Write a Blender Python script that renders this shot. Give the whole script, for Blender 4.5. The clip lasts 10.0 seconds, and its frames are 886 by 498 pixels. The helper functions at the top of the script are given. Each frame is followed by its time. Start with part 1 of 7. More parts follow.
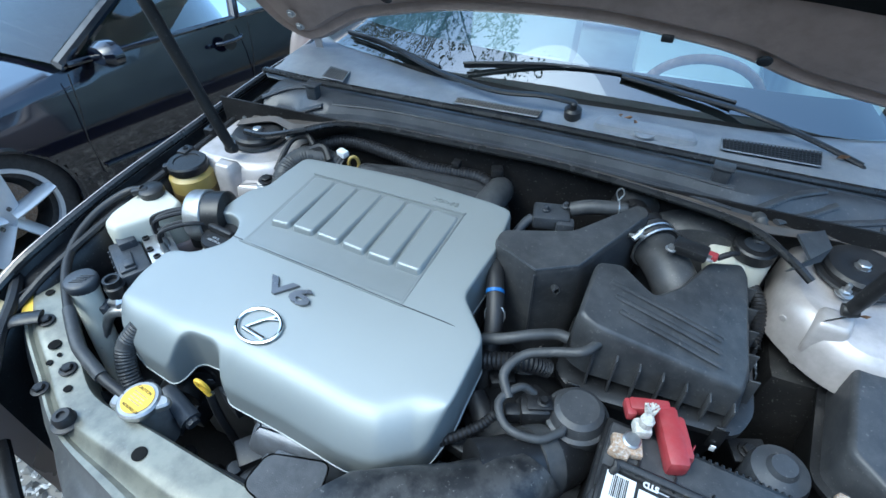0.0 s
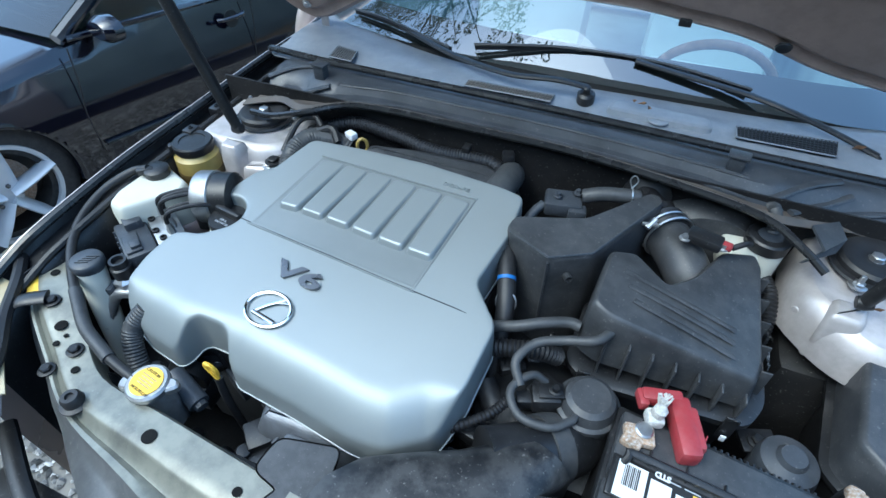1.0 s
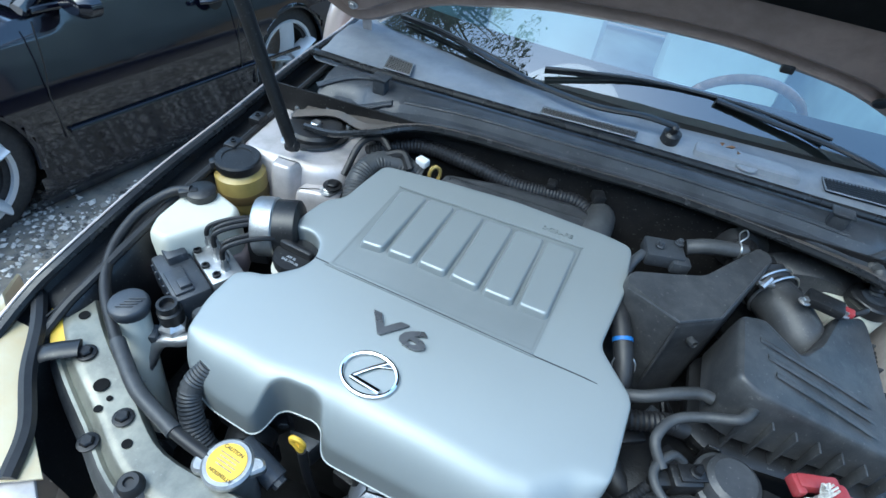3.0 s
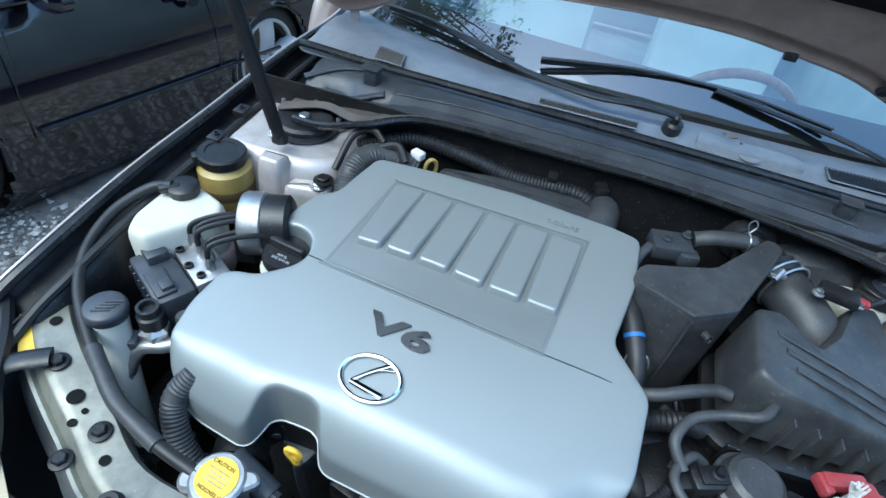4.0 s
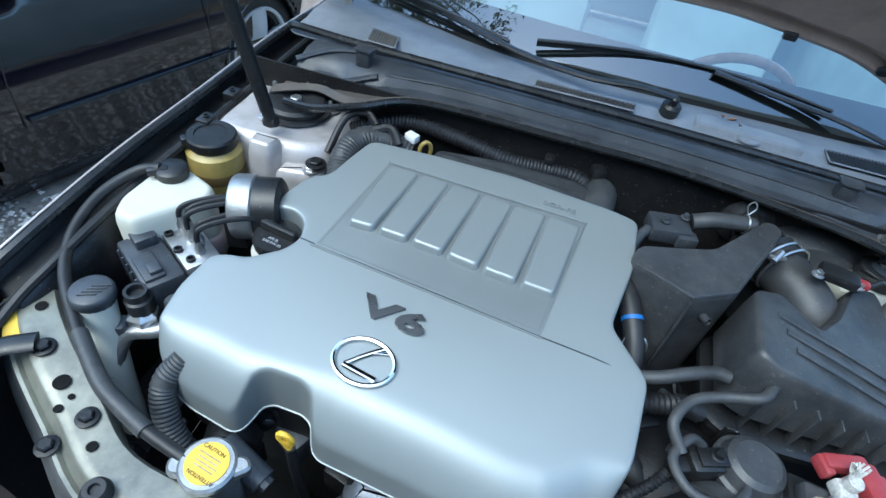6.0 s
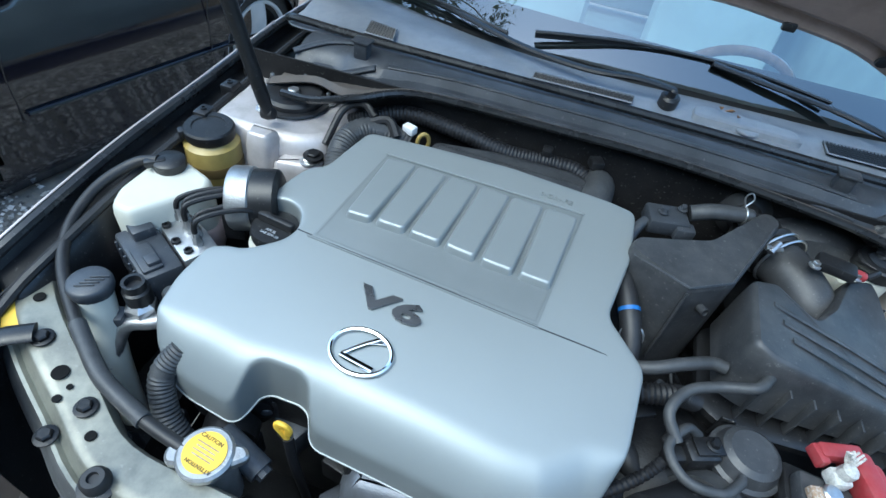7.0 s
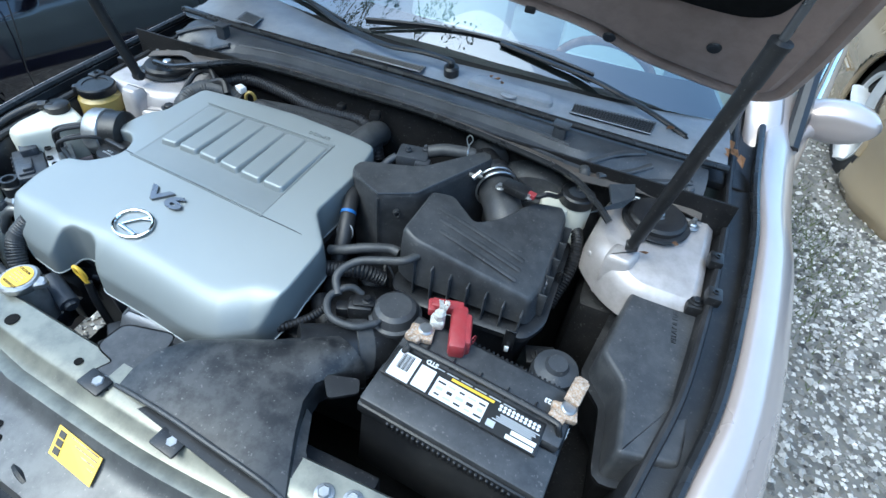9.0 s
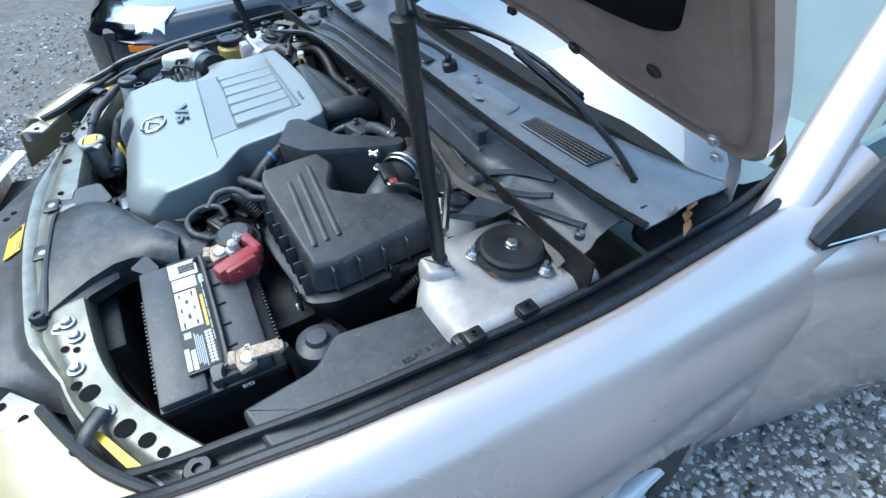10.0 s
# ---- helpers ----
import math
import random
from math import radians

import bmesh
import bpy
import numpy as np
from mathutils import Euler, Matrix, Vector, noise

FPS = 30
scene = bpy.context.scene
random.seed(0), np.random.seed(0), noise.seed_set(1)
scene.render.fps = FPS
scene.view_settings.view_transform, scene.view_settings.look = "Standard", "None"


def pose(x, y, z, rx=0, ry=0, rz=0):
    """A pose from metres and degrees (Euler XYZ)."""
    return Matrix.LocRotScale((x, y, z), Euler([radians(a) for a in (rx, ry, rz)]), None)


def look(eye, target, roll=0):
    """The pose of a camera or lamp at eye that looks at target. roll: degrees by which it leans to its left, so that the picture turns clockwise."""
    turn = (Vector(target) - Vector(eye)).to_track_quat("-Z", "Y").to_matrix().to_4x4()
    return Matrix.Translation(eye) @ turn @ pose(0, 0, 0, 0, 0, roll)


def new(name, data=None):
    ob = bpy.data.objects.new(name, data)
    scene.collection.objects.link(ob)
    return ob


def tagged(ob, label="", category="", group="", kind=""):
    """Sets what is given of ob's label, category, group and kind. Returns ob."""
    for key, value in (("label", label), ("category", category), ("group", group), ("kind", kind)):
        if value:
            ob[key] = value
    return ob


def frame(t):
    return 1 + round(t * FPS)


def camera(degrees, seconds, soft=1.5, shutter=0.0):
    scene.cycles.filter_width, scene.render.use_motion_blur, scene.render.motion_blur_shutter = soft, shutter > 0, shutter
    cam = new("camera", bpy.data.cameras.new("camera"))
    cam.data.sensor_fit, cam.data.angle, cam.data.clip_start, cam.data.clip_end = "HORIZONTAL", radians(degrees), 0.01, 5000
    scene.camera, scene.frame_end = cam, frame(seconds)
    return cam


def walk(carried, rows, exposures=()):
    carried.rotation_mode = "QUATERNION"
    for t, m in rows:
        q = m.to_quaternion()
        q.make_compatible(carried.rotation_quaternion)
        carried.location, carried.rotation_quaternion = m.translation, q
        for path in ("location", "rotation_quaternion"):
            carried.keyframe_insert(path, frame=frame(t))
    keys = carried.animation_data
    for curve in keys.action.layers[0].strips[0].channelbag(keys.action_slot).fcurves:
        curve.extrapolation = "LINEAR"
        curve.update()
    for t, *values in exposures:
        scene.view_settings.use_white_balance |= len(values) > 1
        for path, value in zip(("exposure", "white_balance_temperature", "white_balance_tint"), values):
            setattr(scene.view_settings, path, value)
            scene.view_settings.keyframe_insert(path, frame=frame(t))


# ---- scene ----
from mathutils import geometry
from mathutils.bvhtree import BVHTree
cam = camera(80.0, 10.0)
PATH = [
    (0, (0.181, -0.769, 1.444), (-0.379, 0.592, 0.089), -0.5),
    (0.5, (0.128, -0.759, 1.44), (-0.402, 0.589, 0.061), 0.6),
    (1, (0.158, -0.768, 1.441), (-0.377, 0.555, 0.039), 0.6),
    (1.5, (0.158, -0.802, 1.464), (-0.36, 0.516, 0.052), 1.2),
    (2, (0.102, -0.818, 1.459), (-0.388, 0.518, 0.053), 3.5),
    (2.5, (-0.048, -0.773, 1.447), (-0.44, 0.59, 0.037), 7.0),
    (4, (-0.142, -0.73, 1.384), (-0.394, 0.689, -0.002), 10.4),
    (4.5, (-0.129, -0.736, 1.379), (-0.377, 0.687, -0.004), 10.3),
    (5, (-0.135, -0.734, 1.373), (-0.374, 0.686, -0.015), 10.5),
    (5.5, (-0.137, -0.729, 1.368), (-0.372, 0.685, -0.026), 10.6),
    (7, (-0.131, -0.732, 1.362), (-0.36, 0.662, -0.053), 10.6),
    (7.5, (-0.071, -0.777, 1.384), (-0.323, 0.613, -0.032), 9.6),
    (8, (0.057, -0.902, 1.446), (-0.208, 0.483, 0.028), 7.4),
    (8.5, (0.255, -0.956, 1.458), (-0.083, 0.436, 0.061), 5.5),
    (9, (0.428, -0.839, 1.474), (-0.015, 0.514, 0.07), 6.7),
    (9.5, (0.717, -0.638, 1.453), (-0.217, 0.422, 0.037), 2.0),
    (10, (1.031, -0.398, 1.438), (-0.243, 0.331, 0.08), -2.4),
]
walk(cam, [(t, look(eye, target, roll)) for t, eye, target, roll in PATH], [(0, 0.92, 5250, -7), (7.5, 0.86, 5350, -7), (9.0, 0.98, 5400, -6), (10, 0.98, 5400, -6)])

# ---- world and light ----
world = bpy.data.worlds.new("world")
scene.world = world
world.use_nodes = True
wn = world.node_tree.nodes
sky = wn.new("ShaderNodeTexSky")
sky.sky_type, sky.sun_disc = "NISHITA", False
sky.sun_elevation, sky.sun_rotation = radians(58), radians(222)
sky.air_density, sky.dust_density, sky.ozone_density = 1.0, 3.0, 1.0
wn["Background"].inputs["Strength"].default_value = 0.31
world.node_tree.links.new(sky.outputs[0], wn["Background"].inputs["Color"])
sun = new("sun", bpy.data.lights.new("sun", "SUN"))
sun.data.energy, sun.data.angle, sun.data.color = 0.3, radians(45), (1.0, 0.97, 0.92)
sun.matrix_world = look((-1.2, -1.5, 6.0), (0, 0, 0.8))


# ---- materials ----
def material(name, color, rough=0.5, metal=0.0, vary=0.12, scale=8.0, bump=0.08, grain=300.0, dirt=None, dirt_amount=0.3, coat=0.0, spec=0.5, per_piece=0.0, speck=0.0):
    """Colour with broad stains and fine grain; dirt: a second colour that lies on it in patches."""
    m = bpy.data.materials.new(name)
    m.use_nodes = True
    n, link = m.node_tree.nodes, m.node_tree.links.new
    b = n["Principled BSDF"]
    b.inputs["Metallic"].default_value = metal
    b.inputs["Coat Weight"].default_value = coat
    b.inputs["Coat Roughness"].default_value = 0.06
    b.inputs["Specular IOR Level"].default_value = spec
    co = n.new("ShaderNodeTexCoord")
    big, fine = n.new("ShaderNodeTexNoise"), n.new("ShaderNodeTexNoise")
    big.inputs["Scale"].default_value, big.inputs["Detail"].default_value = scale, 5.0
    fine.inputs["Scale"].default_value, fine.inputs["Detail"].default_value = grain, 2.0
    link(co.outputs["Object"], big.inputs["Vector"])
    link(co.outputs["Object"], fine.inputs["Vector"])
    ramp = n.new("ShaderNodeMapRange")
    ramp.inputs["From Min"].default_value, ramp.inputs["From Max"].default_value = 0.3, 0.7
    link(big.outputs["Fac"], ramp.inputs["Value"])
    mix = n.new("ShaderNodeMix")
    mix.data_type = "RGBA"
    mix.inputs[6].default_value = tuple(min(1, c * (1 - vary)) for c in color) + (1,)
    mix.inputs[7].default_value = tuple(min(1, c * (1 + vary)) for c in color) + (1,)
    link(ramp.outputs[0], mix.inputs[0])
    last = mix.outputs[2]
    if dirt:
        cut = n.new("ShaderNodeMapRange")
        cut.inputs["From Min"].default_value, cut.inputs["From Max"].default_value = 0.42, (0.60 if dirt_amount >= 1 else 0.72)
        cut.inputs["To Max"].default_value = dirt_amount
        second = n.new("ShaderNodeTexNoise")
        second.inputs["Scale"].default_value, second.inputs["Detail"].default_value = scale * 2.7, 8.0
        second.inputs["Roughness"].default_value = 0.65
        link(co.outputs["Object"], second.inputs["Vector"])
        link(second.outputs["Fac"], cut.inputs["Value"])
        over = n.new("ShaderNodeMix")
        over.data_type = "RGBA"
        over.inputs[7].default_value = tuple(dirt) + (1,)
        link(cut.outputs[0], over.inputs[0])
        link(last, over.inputs[6])
        last = over.outputs[2]
    if speck:
        tiny = n.new("ShaderNodeTexNoise")
        tiny.inputs["Scale"].default_value, tiny.inputs["Detail"].default_value = 210.0, 3.0
        link(co.outputs["Object"], tiny.inputs["Vector"])
        cutoff = n.new("ShaderNodeMapRange")
        cutoff.inputs["From Min"].default_value, cutoff.inputs["From Max"].default_value = 0.64, 0.74
        cutoff.inputs["To Max"].default_value = speck
        link(tiny.outputs["Fac"], cutoff.inputs["Value"])
        dust = n.new("ShaderNodeMix")
        dust.data_type = "RGBA"
        dust.inputs[7].default_value = (0.30, 0.29, 0.27, 1)
        link(cutoff.outputs[0], dust.inputs[0])
        link(last, dust.inputs[6])
        last = dust.outputs[2]
    if per_piece:
        info = n.new("ShaderNodeObjectInfo")
        geo = n.new("ShaderNodeNewGeometry")
        add = n.new("ShaderNodeMath")
        link(info.outputs["Random"], add.inputs[0])
        link(geo.outputs["Random Per Island"], add.inputs[1])
        fr = n.new("ShaderNodeMath")
        fr.operation = "FRACT"
        link(add.outputs[0], fr.inputs[0])
        hsv = n.new("ShaderNodeHueSaturation")
        mr = n.new("ShaderNodeMapRange")
        mr.inputs["To Min"].default_value, mr.inputs["To Max"].default_value = 1 - per_piece, 1 + per_piece
        link(fr.outputs[0], mr.inputs["Value"])
        link(mr.outputs[0], hsv.inputs["Value"])
        link(last, hsv.inputs["Color"])
        last = hsv.outputs[0]
    link(last, b.inputs["Base Color"])
    rr = n.new("ShaderNodeMapRange")
    rr.inputs["To Min"].default_value, rr.inputs["To Max"].default_value = max(0.02, rough - 0.09), min(1, rough + 0.09)
    link(big.outputs["Fac"], rr.inputs["Value"])
    link(rr.outputs[0], b.inputs["Roughness"])
    if bump:
        bp = n.new("ShaderNodeBump")
        bp.inputs["Strength"].default_value, bp.inputs["Distance"].default_value = bump, 0.001
        link(fine.outputs["Fac"], bp.inputs["Height"])
        link(bp.outputs[0], b.inputs["Normal"])
    return m


def glass_material(name, tint, gloss=1.5, rough=0.01, tinted=0.0):
    """A thin pane: clear straight through, with a mirror by its angle."""
    m = bpy.data.materials.new(name)
    m.use_nodes = True
    n, link = m.node_tree.nodes, m.node_tree.links.new
    n.remove(n["Principled BSDF"])
    t, g, f, mx = n.new("ShaderNodeBsdfTransparent"), n.new("ShaderNodeBsdfGlossy"), n.new("ShaderNodeFresnel"), n.new("ShaderNodeMixShader")
    t.inputs[0].default_value = (*tint, 1)
    g.inputs["Roughness"].default_value = rough
    f.inputs["IOR"].default_value = gloss
    link(f.outputs[0], mx.inputs[0])
    link(t.outputs[0], mx.inputs[1])
    link(g.outputs[0], mx.inputs[2])
    link(mx.outputs[0], n["Material Output"].inputs["Surface"])
    return m


COVER = material("silver_painted_plastic", (0.262, 0.286, 0.290), 0.47, 0.42, 0.03, 5, 0.03, 900, (0.25, 0.27, 0.27), 0.15, coat=0.1)
PANEL = material("satin_grey_plastic", (0.215, 0.235, 0.24), 0.44, 0.5, 0.05, 9, 0.05, 700, (0.29, 0.30, 0.30), 0.12)
PAINT = material("silver_beige_car_paint", (0.56, 0.485, 0.45), 0.30, 0.45, 0.04, 3, 0.02, 1500, (0.44, 0.375, 0.345), 0.2, coat=0.8)
UNDER = material("dusty_underside_paint", (0.40, 0.305, 0.255), 0.5, 0.2, 0.10, 6, 0.06, 400, (0.20, 0.15, 0.12), 0.5)
BAYPAINT = material("bay_paint", (0.47, 0.44, 0.43), 0.40, 0.3, 0.10, 9, 0.04, 500, (0.22, 0.195, 0.17), 0.5)
SUPPORT = material("dusty_green_grey_steel", (0.25, 0.246, 0.20), 0.33, 0.35, 0.12, 7, 0.05, 500, (0.055, 0.056, 0.058), 0.65, speck=0.35)
BLACK = material("black_plastic", (0.011, 0.0115, 0.013), 0.38, 0, 0.25, 14, 0.2, 500, (0.040, 0.040, 0.041), 0.3, speck=0.2)
DUSTY = material("dusty_black_plastic", (0.036, 0.038, 0.042), 0.44, 0, 0.25, 16, 0.25, 600, (0.090, 0.091, 0.093), 0.5, speck=0.25)
GREYP = material("weathered_grey_plastic", (0.040, 0.045, 0.054), 0.40, 0, 0.25, 14, 0.25, 500, (0.085, 0.09, 0.098), 0.4, speck=0.25)
COWLP = material("sun_bleached_cowl_plastic", (0.20, 0.22, 0.25), 0.40, 0, 0.15, 12, 0.22, 600, (0.31, 0.325, 0.35), 0.5, speck=0.5)
BROWN = material("dusty_brown_cowl_steel", (0.075, 0.066, 0.058), 0.55, 0.1, 0.2, 9, 0.2, 400, (0.14, 0.115, 0.095), 0.5)
RUBBER = material("black_rubber", (0.014, 0.014, 0.0155), 0.5, 0, 0.2, 14, 0.2, 600, (0.05, 0.05, 0.05), 0.3)
HOSE = material("grey_rubber_hose", (0.040, 0.042, 0.045), 0.5, 0, 0.2, 20, 0.3, 700, (0.10, 0.10, 0.098), 0.4)
# base lowered so that gaps between engine parts already carry their shade
DARK = material("bay_shade_dark_metal", (0.010, 0.0105, 0.012), 0.42, 0.3, 0.4, 22, 0.5, 260, (0.032, 0.030, 0.029), 0.4)
STEEL = material("zinc_steel", (0.55, 0.56, 0.57), 0.32, 0.9, 0.12, 40, 0.1, 800, (0.30, 0.27, 0.24), 0.4)
ALU = material("cast_aluminium", (0.40, 0.41, 0.42), 0.42, 0.85, 0.15, 25, 0.5, 500, (0.25, 0.24, 0.23), 0.5)
CHROME = material("chrome", (0.85, 0.86, 0.87), 0.08, 1.0, 0.02, 10, 0.0)
DCHROME = material("dark_satin_chrome", (0.17, 0.175, 0.185), 0.28, 0.9, 0.05, 30, 0.02)
RUST = material("corroded_brass", (0.36, 0.24, 0.15), 0.7, 0.3, 0.4, 120, 0.8, 900, (0.62, 0.60, 0.55), 0.9)
LEAD = material("white_corroded_lead", (0.50, 0.49, 0.46), 0.7, 0.3, 0.3, 150, 0.9, 900, (0.70, 0.69, 0.65), 0.8)
RED = material("faded_red_plastic", (0.27, 0.028, 0.035), 0.45, 0, 0.18, 30, 0.1, 600, (0.30, 0.11, 0.11), 0.35)
YELLOW = material("yellow_label", (0.78, 0.50, 0.05), 0.45, 0, 0.1, 40, 0.02)
AMBER = material("amber_fluid_tank", (0.40, 0.30, 0.09), 0.35, 0, 0.2, 14, 0.05, 400, (0.25, 0.18, 0.06), 0.4, coat=0.2)
AMBERD = material("fluid_in_tank", (0.13, 0.09, 0.035), 0.35, 0, 0.2, 14, 0.05)
CREAM = material("milky_white_tank", (0.56, 0.56, 0.49), 0.38, 0, 0.07, 12, 0.05, 300, (0.55, 0.52, 0.42), 0.3)
PINKISH = material("milky_tank_with_coolant", (0.33, 0.27, 0.27), 0.4, 0, 0.1, 12, 0.05)
WHITE = material("white_label", (0.72, 0.74, 0.76), 0.45, 0, 0.04, 30, 0.02)
GREYT = material("grey_print", (0.42, 0.44, 0.46), 0.5, 0, 0.04, 30, 0)
INK = material("black_print_and_hollows", (0.015, 0.015, 0.015), 0.5, 0, 0.05, 30, 0)
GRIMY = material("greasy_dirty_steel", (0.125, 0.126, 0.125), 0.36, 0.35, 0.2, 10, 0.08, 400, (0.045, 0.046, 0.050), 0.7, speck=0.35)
CAST = material("dull_cast_alloy", (0.17, 0.18, 0.20), 0.45, 0.6, 0.15, 25, 0.4, 500, (0.10, 0.10, 0.10), 0.4)
SEALR = material("smooth_seal_rubber", (0.016, 0.017, 0.019), 0.27, 0, 0.2, 20, 0.05, 500, (0.05, 0.05, 0.05), 0.25)
WIRE = material("wire_loom", (0.012, 0.012, 0.0135), 0.5, 0, 0.3, 60, 0.4, 500)
FELT_HOLE = material("black_felt_and_hole_dark", (0.010, 0.010, 0.010), 0.95, 0, 0.3, 30, 0.6, 250, spec=0.1)
SMUDGED = material("smudged_black_plastic", (0.040, 0.040, 0.040), 0.40, 0, 0.2, 14, 0.12, 700, (0.010, 0.0105, 0.012), 1.0, speck=0.3)
BLUE = material("blue_tape", (0.03, 0.14, 0.42), 0.5, 0, 0.05, 30, 0)
LAMP = material("yellowed_lamp_lens", (0.46, 0.40, 0.25), 0.3, 0, 0.12, 5, 0.02, 300, (0.46, 0.30, 0.11), 0.5, coat=0.6)
LEAF = material("dry_leaf", (0.22, 0.12, 0.06), 0.7, 0, 0.4, 60, 0.3)
BLACKPAINT = material("black_car_paint", (0.003, 0.003, 0.008), 0.15, 0.0, 0.1, 4, 0.0, 900, coat=1.0, spec=0.5)
GOLDPAINT = material("beige_car_paint", (0.52, 0.42, 0.28), 0.25, 0.4, 0.05, 4, 0, coat=0.8)
TYRE = material("tyre_rubber", (0.028, 0.028, 0.029), 0.65, 0, 0.15, 20, 0.3, 400, (0.09, 0.085, 0.08), 0.4)
RIM = material("silver_alloy", (0.62, 0.63, 0.64), 0.42, 0.2, 0.05, 20, 0.02, coat=0.3)
DASH = material("dashboard", (0.24, 0.31, 0.32), 0.7, 0, 0.15, 6, 0.03, 200)
SEAT = material("grey_leather", (0.36, 0.44, 0.45), 0.55, 0, 0.1, 6, 0.03)
WOOD = material("wood_wheel_rim", (0.16, 0.10, 0.07), 0.25, 0, 0.3, 40, 0, coat=0.6)
GLASS = glass_material("windscreen_glass", (0.70, 0.84, 0.86), 2.9)
SIDEGLASS = glass_material("side_glass", (0.35, 0.42, 0.42), 1.7)
ORANGE = material("amber_marker", (0.75, 0.20, 0.02), 0.2, 0, 0.05, 20, 0, coat=0.5)
GRAVELBASE = material("gravel_ground", (0.13, 0.125, 0.115), 0.9, 0, 0.35, 9.0, 1.0, 60, (0.25, 0.22, 0.17), 0.6)
STONE = material("gravel_stones", (0.33, 0.32, 0.30), 0.8, 0, 0.25, 60, 0.5, 500, per_piece=0.9)
GRASS = material("short_grass", (0.085, 0.105, 0.035), 0.8, 0, 0.3, 30, 0, per_piece=0.4)
FOLIAGE = material("tree_leaves", (0.045, 0.07, 0.025), 0.6, 0, 0.3, 30, 0, per_piece=0.4)
BARK = material("tree_bark", (0.11, 0.085, 0.065), 0.85, 0, 0.3, 12, 1.0, 80)
# near-black: the shade low in the bay is mixed into this colour
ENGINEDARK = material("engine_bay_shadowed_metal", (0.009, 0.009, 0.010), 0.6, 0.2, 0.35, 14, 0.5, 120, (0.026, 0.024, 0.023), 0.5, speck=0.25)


# ---- mesh builders ----
def part(name, bm, mat, parent=None, label="", sharp=38):
    me = bpy.data.meshes.new(name)
    bmesh.ops.recalc_face_normals(bm, faces=bm.faces)
    bm.to_mesh(me)
    bm.free()
    me.materials.append(mat)
    me.shade_smooth()
    me.set_sharp_from_angle(angle=radians(sharp))
    ob = new(name, me)
    ob.parent = parent
    if label:
        ob["label"] = label
    return ob


def thing(name, label, category, group="", kind="", at=(0, 0, 0)):
    ob = new(name)
    ob.empty_display_size = 0.05
    return tagged(ob, label, category, group, kind)


def single(name, bm, mat, label, category, group="", kind="", sharp=38):
    return tagged(part(name, bm, mat, None, "", sharp), label, category, group, kind)


def box(c, s, bev=0.004, turn=0.0, seg=2, m=None):
    bm = bmesh.new()
    bmesh.ops.create_cube(bm, size=1.0, matrix=Matrix.Diagonal((*s, 1)))
    if bev:
        bmesh.ops.bevel(bm, geom=bm.edges[:], offset=bev, segments=seg, affect="EDGES", profile=0.5)
    bm.transform(m if m else Matrix.Translation(c) @ Matrix.Rotation(radians(turn), 4, "Z"))
    return bm


def join(*bms):
    out = bmesh.new()
    for b in bms:
        me = bpy.data.meshes.new("tmp")
        b.to_mesh(me)
        b.free()
        out.from_mesh(me)
        bpy.data.meshes.remove(me)
    return out


def smooth_line(pts, sub=6):
    pts = [Vector(p) for p in pts]
    if len(pts) < 3:
        return pts
    ext = [pts[0] * 2 - pts[1]] + pts + [pts[-1] * 2 - pts[-2]]
    out = []
    for i in range(1, len(ext) - 2):
        a, b, c, d = ext[i - 1:i + 3]
        for k in range(sub):
            t = k / sub
            out.append(0.5 * ((2 * b) + (c - a) * t + (2 * a - 5 * b + 4 * c - d) * t * t + (3 * b - a - 3 * c + d) * t ** 3))
    return out + [pts[-1]]


def tube(pts, r, seg=10, sub=6, ridge=0.0, pitch=0.008, cap=True, flat=1.0):
    """A round hose through points; r: one radius or one at each end; ridge: the depth of corrugations."""
    line = smooth_line(pts, sub)
    if ridge:
        dense = [line[0]]
        for a, b in zip(line, line[1:]):
            k = max(1, int((b - a).length / (pitch / 2) + 0.5))
            dense += [a.lerp(b, j / k) for j in range(1, k + 1)]
        line = dense
    bm = bmesh.new()
    rings, up = [], None
    for i, p in enumerate(line):
        d = (line[min(i + 1, len(line) - 1)] - line[max(i - 1, 0)]).normalized()
        if up is None:
            up = Vector((0, 0, 1)) if abs(d.z) < 0.9 else Vector((1, 0, 0))
        up = (up - d * up.dot(d)).normalized()
        side = d.cross(up)
        t = i / max(1, len(line) - 1)
        rad = (r[0] + (r[1] - r[0]) * t) if isinstance(r, tuple) else r
        if ridge and i % 2:
            rad -= ridge
        rings.append([bm.verts.new(p + rad * (math.cos(a) * side + flat * math.sin(a) * up)) for a in (2 * math.pi * k / seg for k in range(seg))])
    for a, b in zip(rings, rings[1:]):
        for k in range(seg):
            bm.faces.new((a[k], a[(k + 1) % seg], b[(k + 1) % seg], b[k]))
    if cap:
        bm.faces.new(rings[0][::-1])
        bm.faces.new(rings[-1])
    return bm


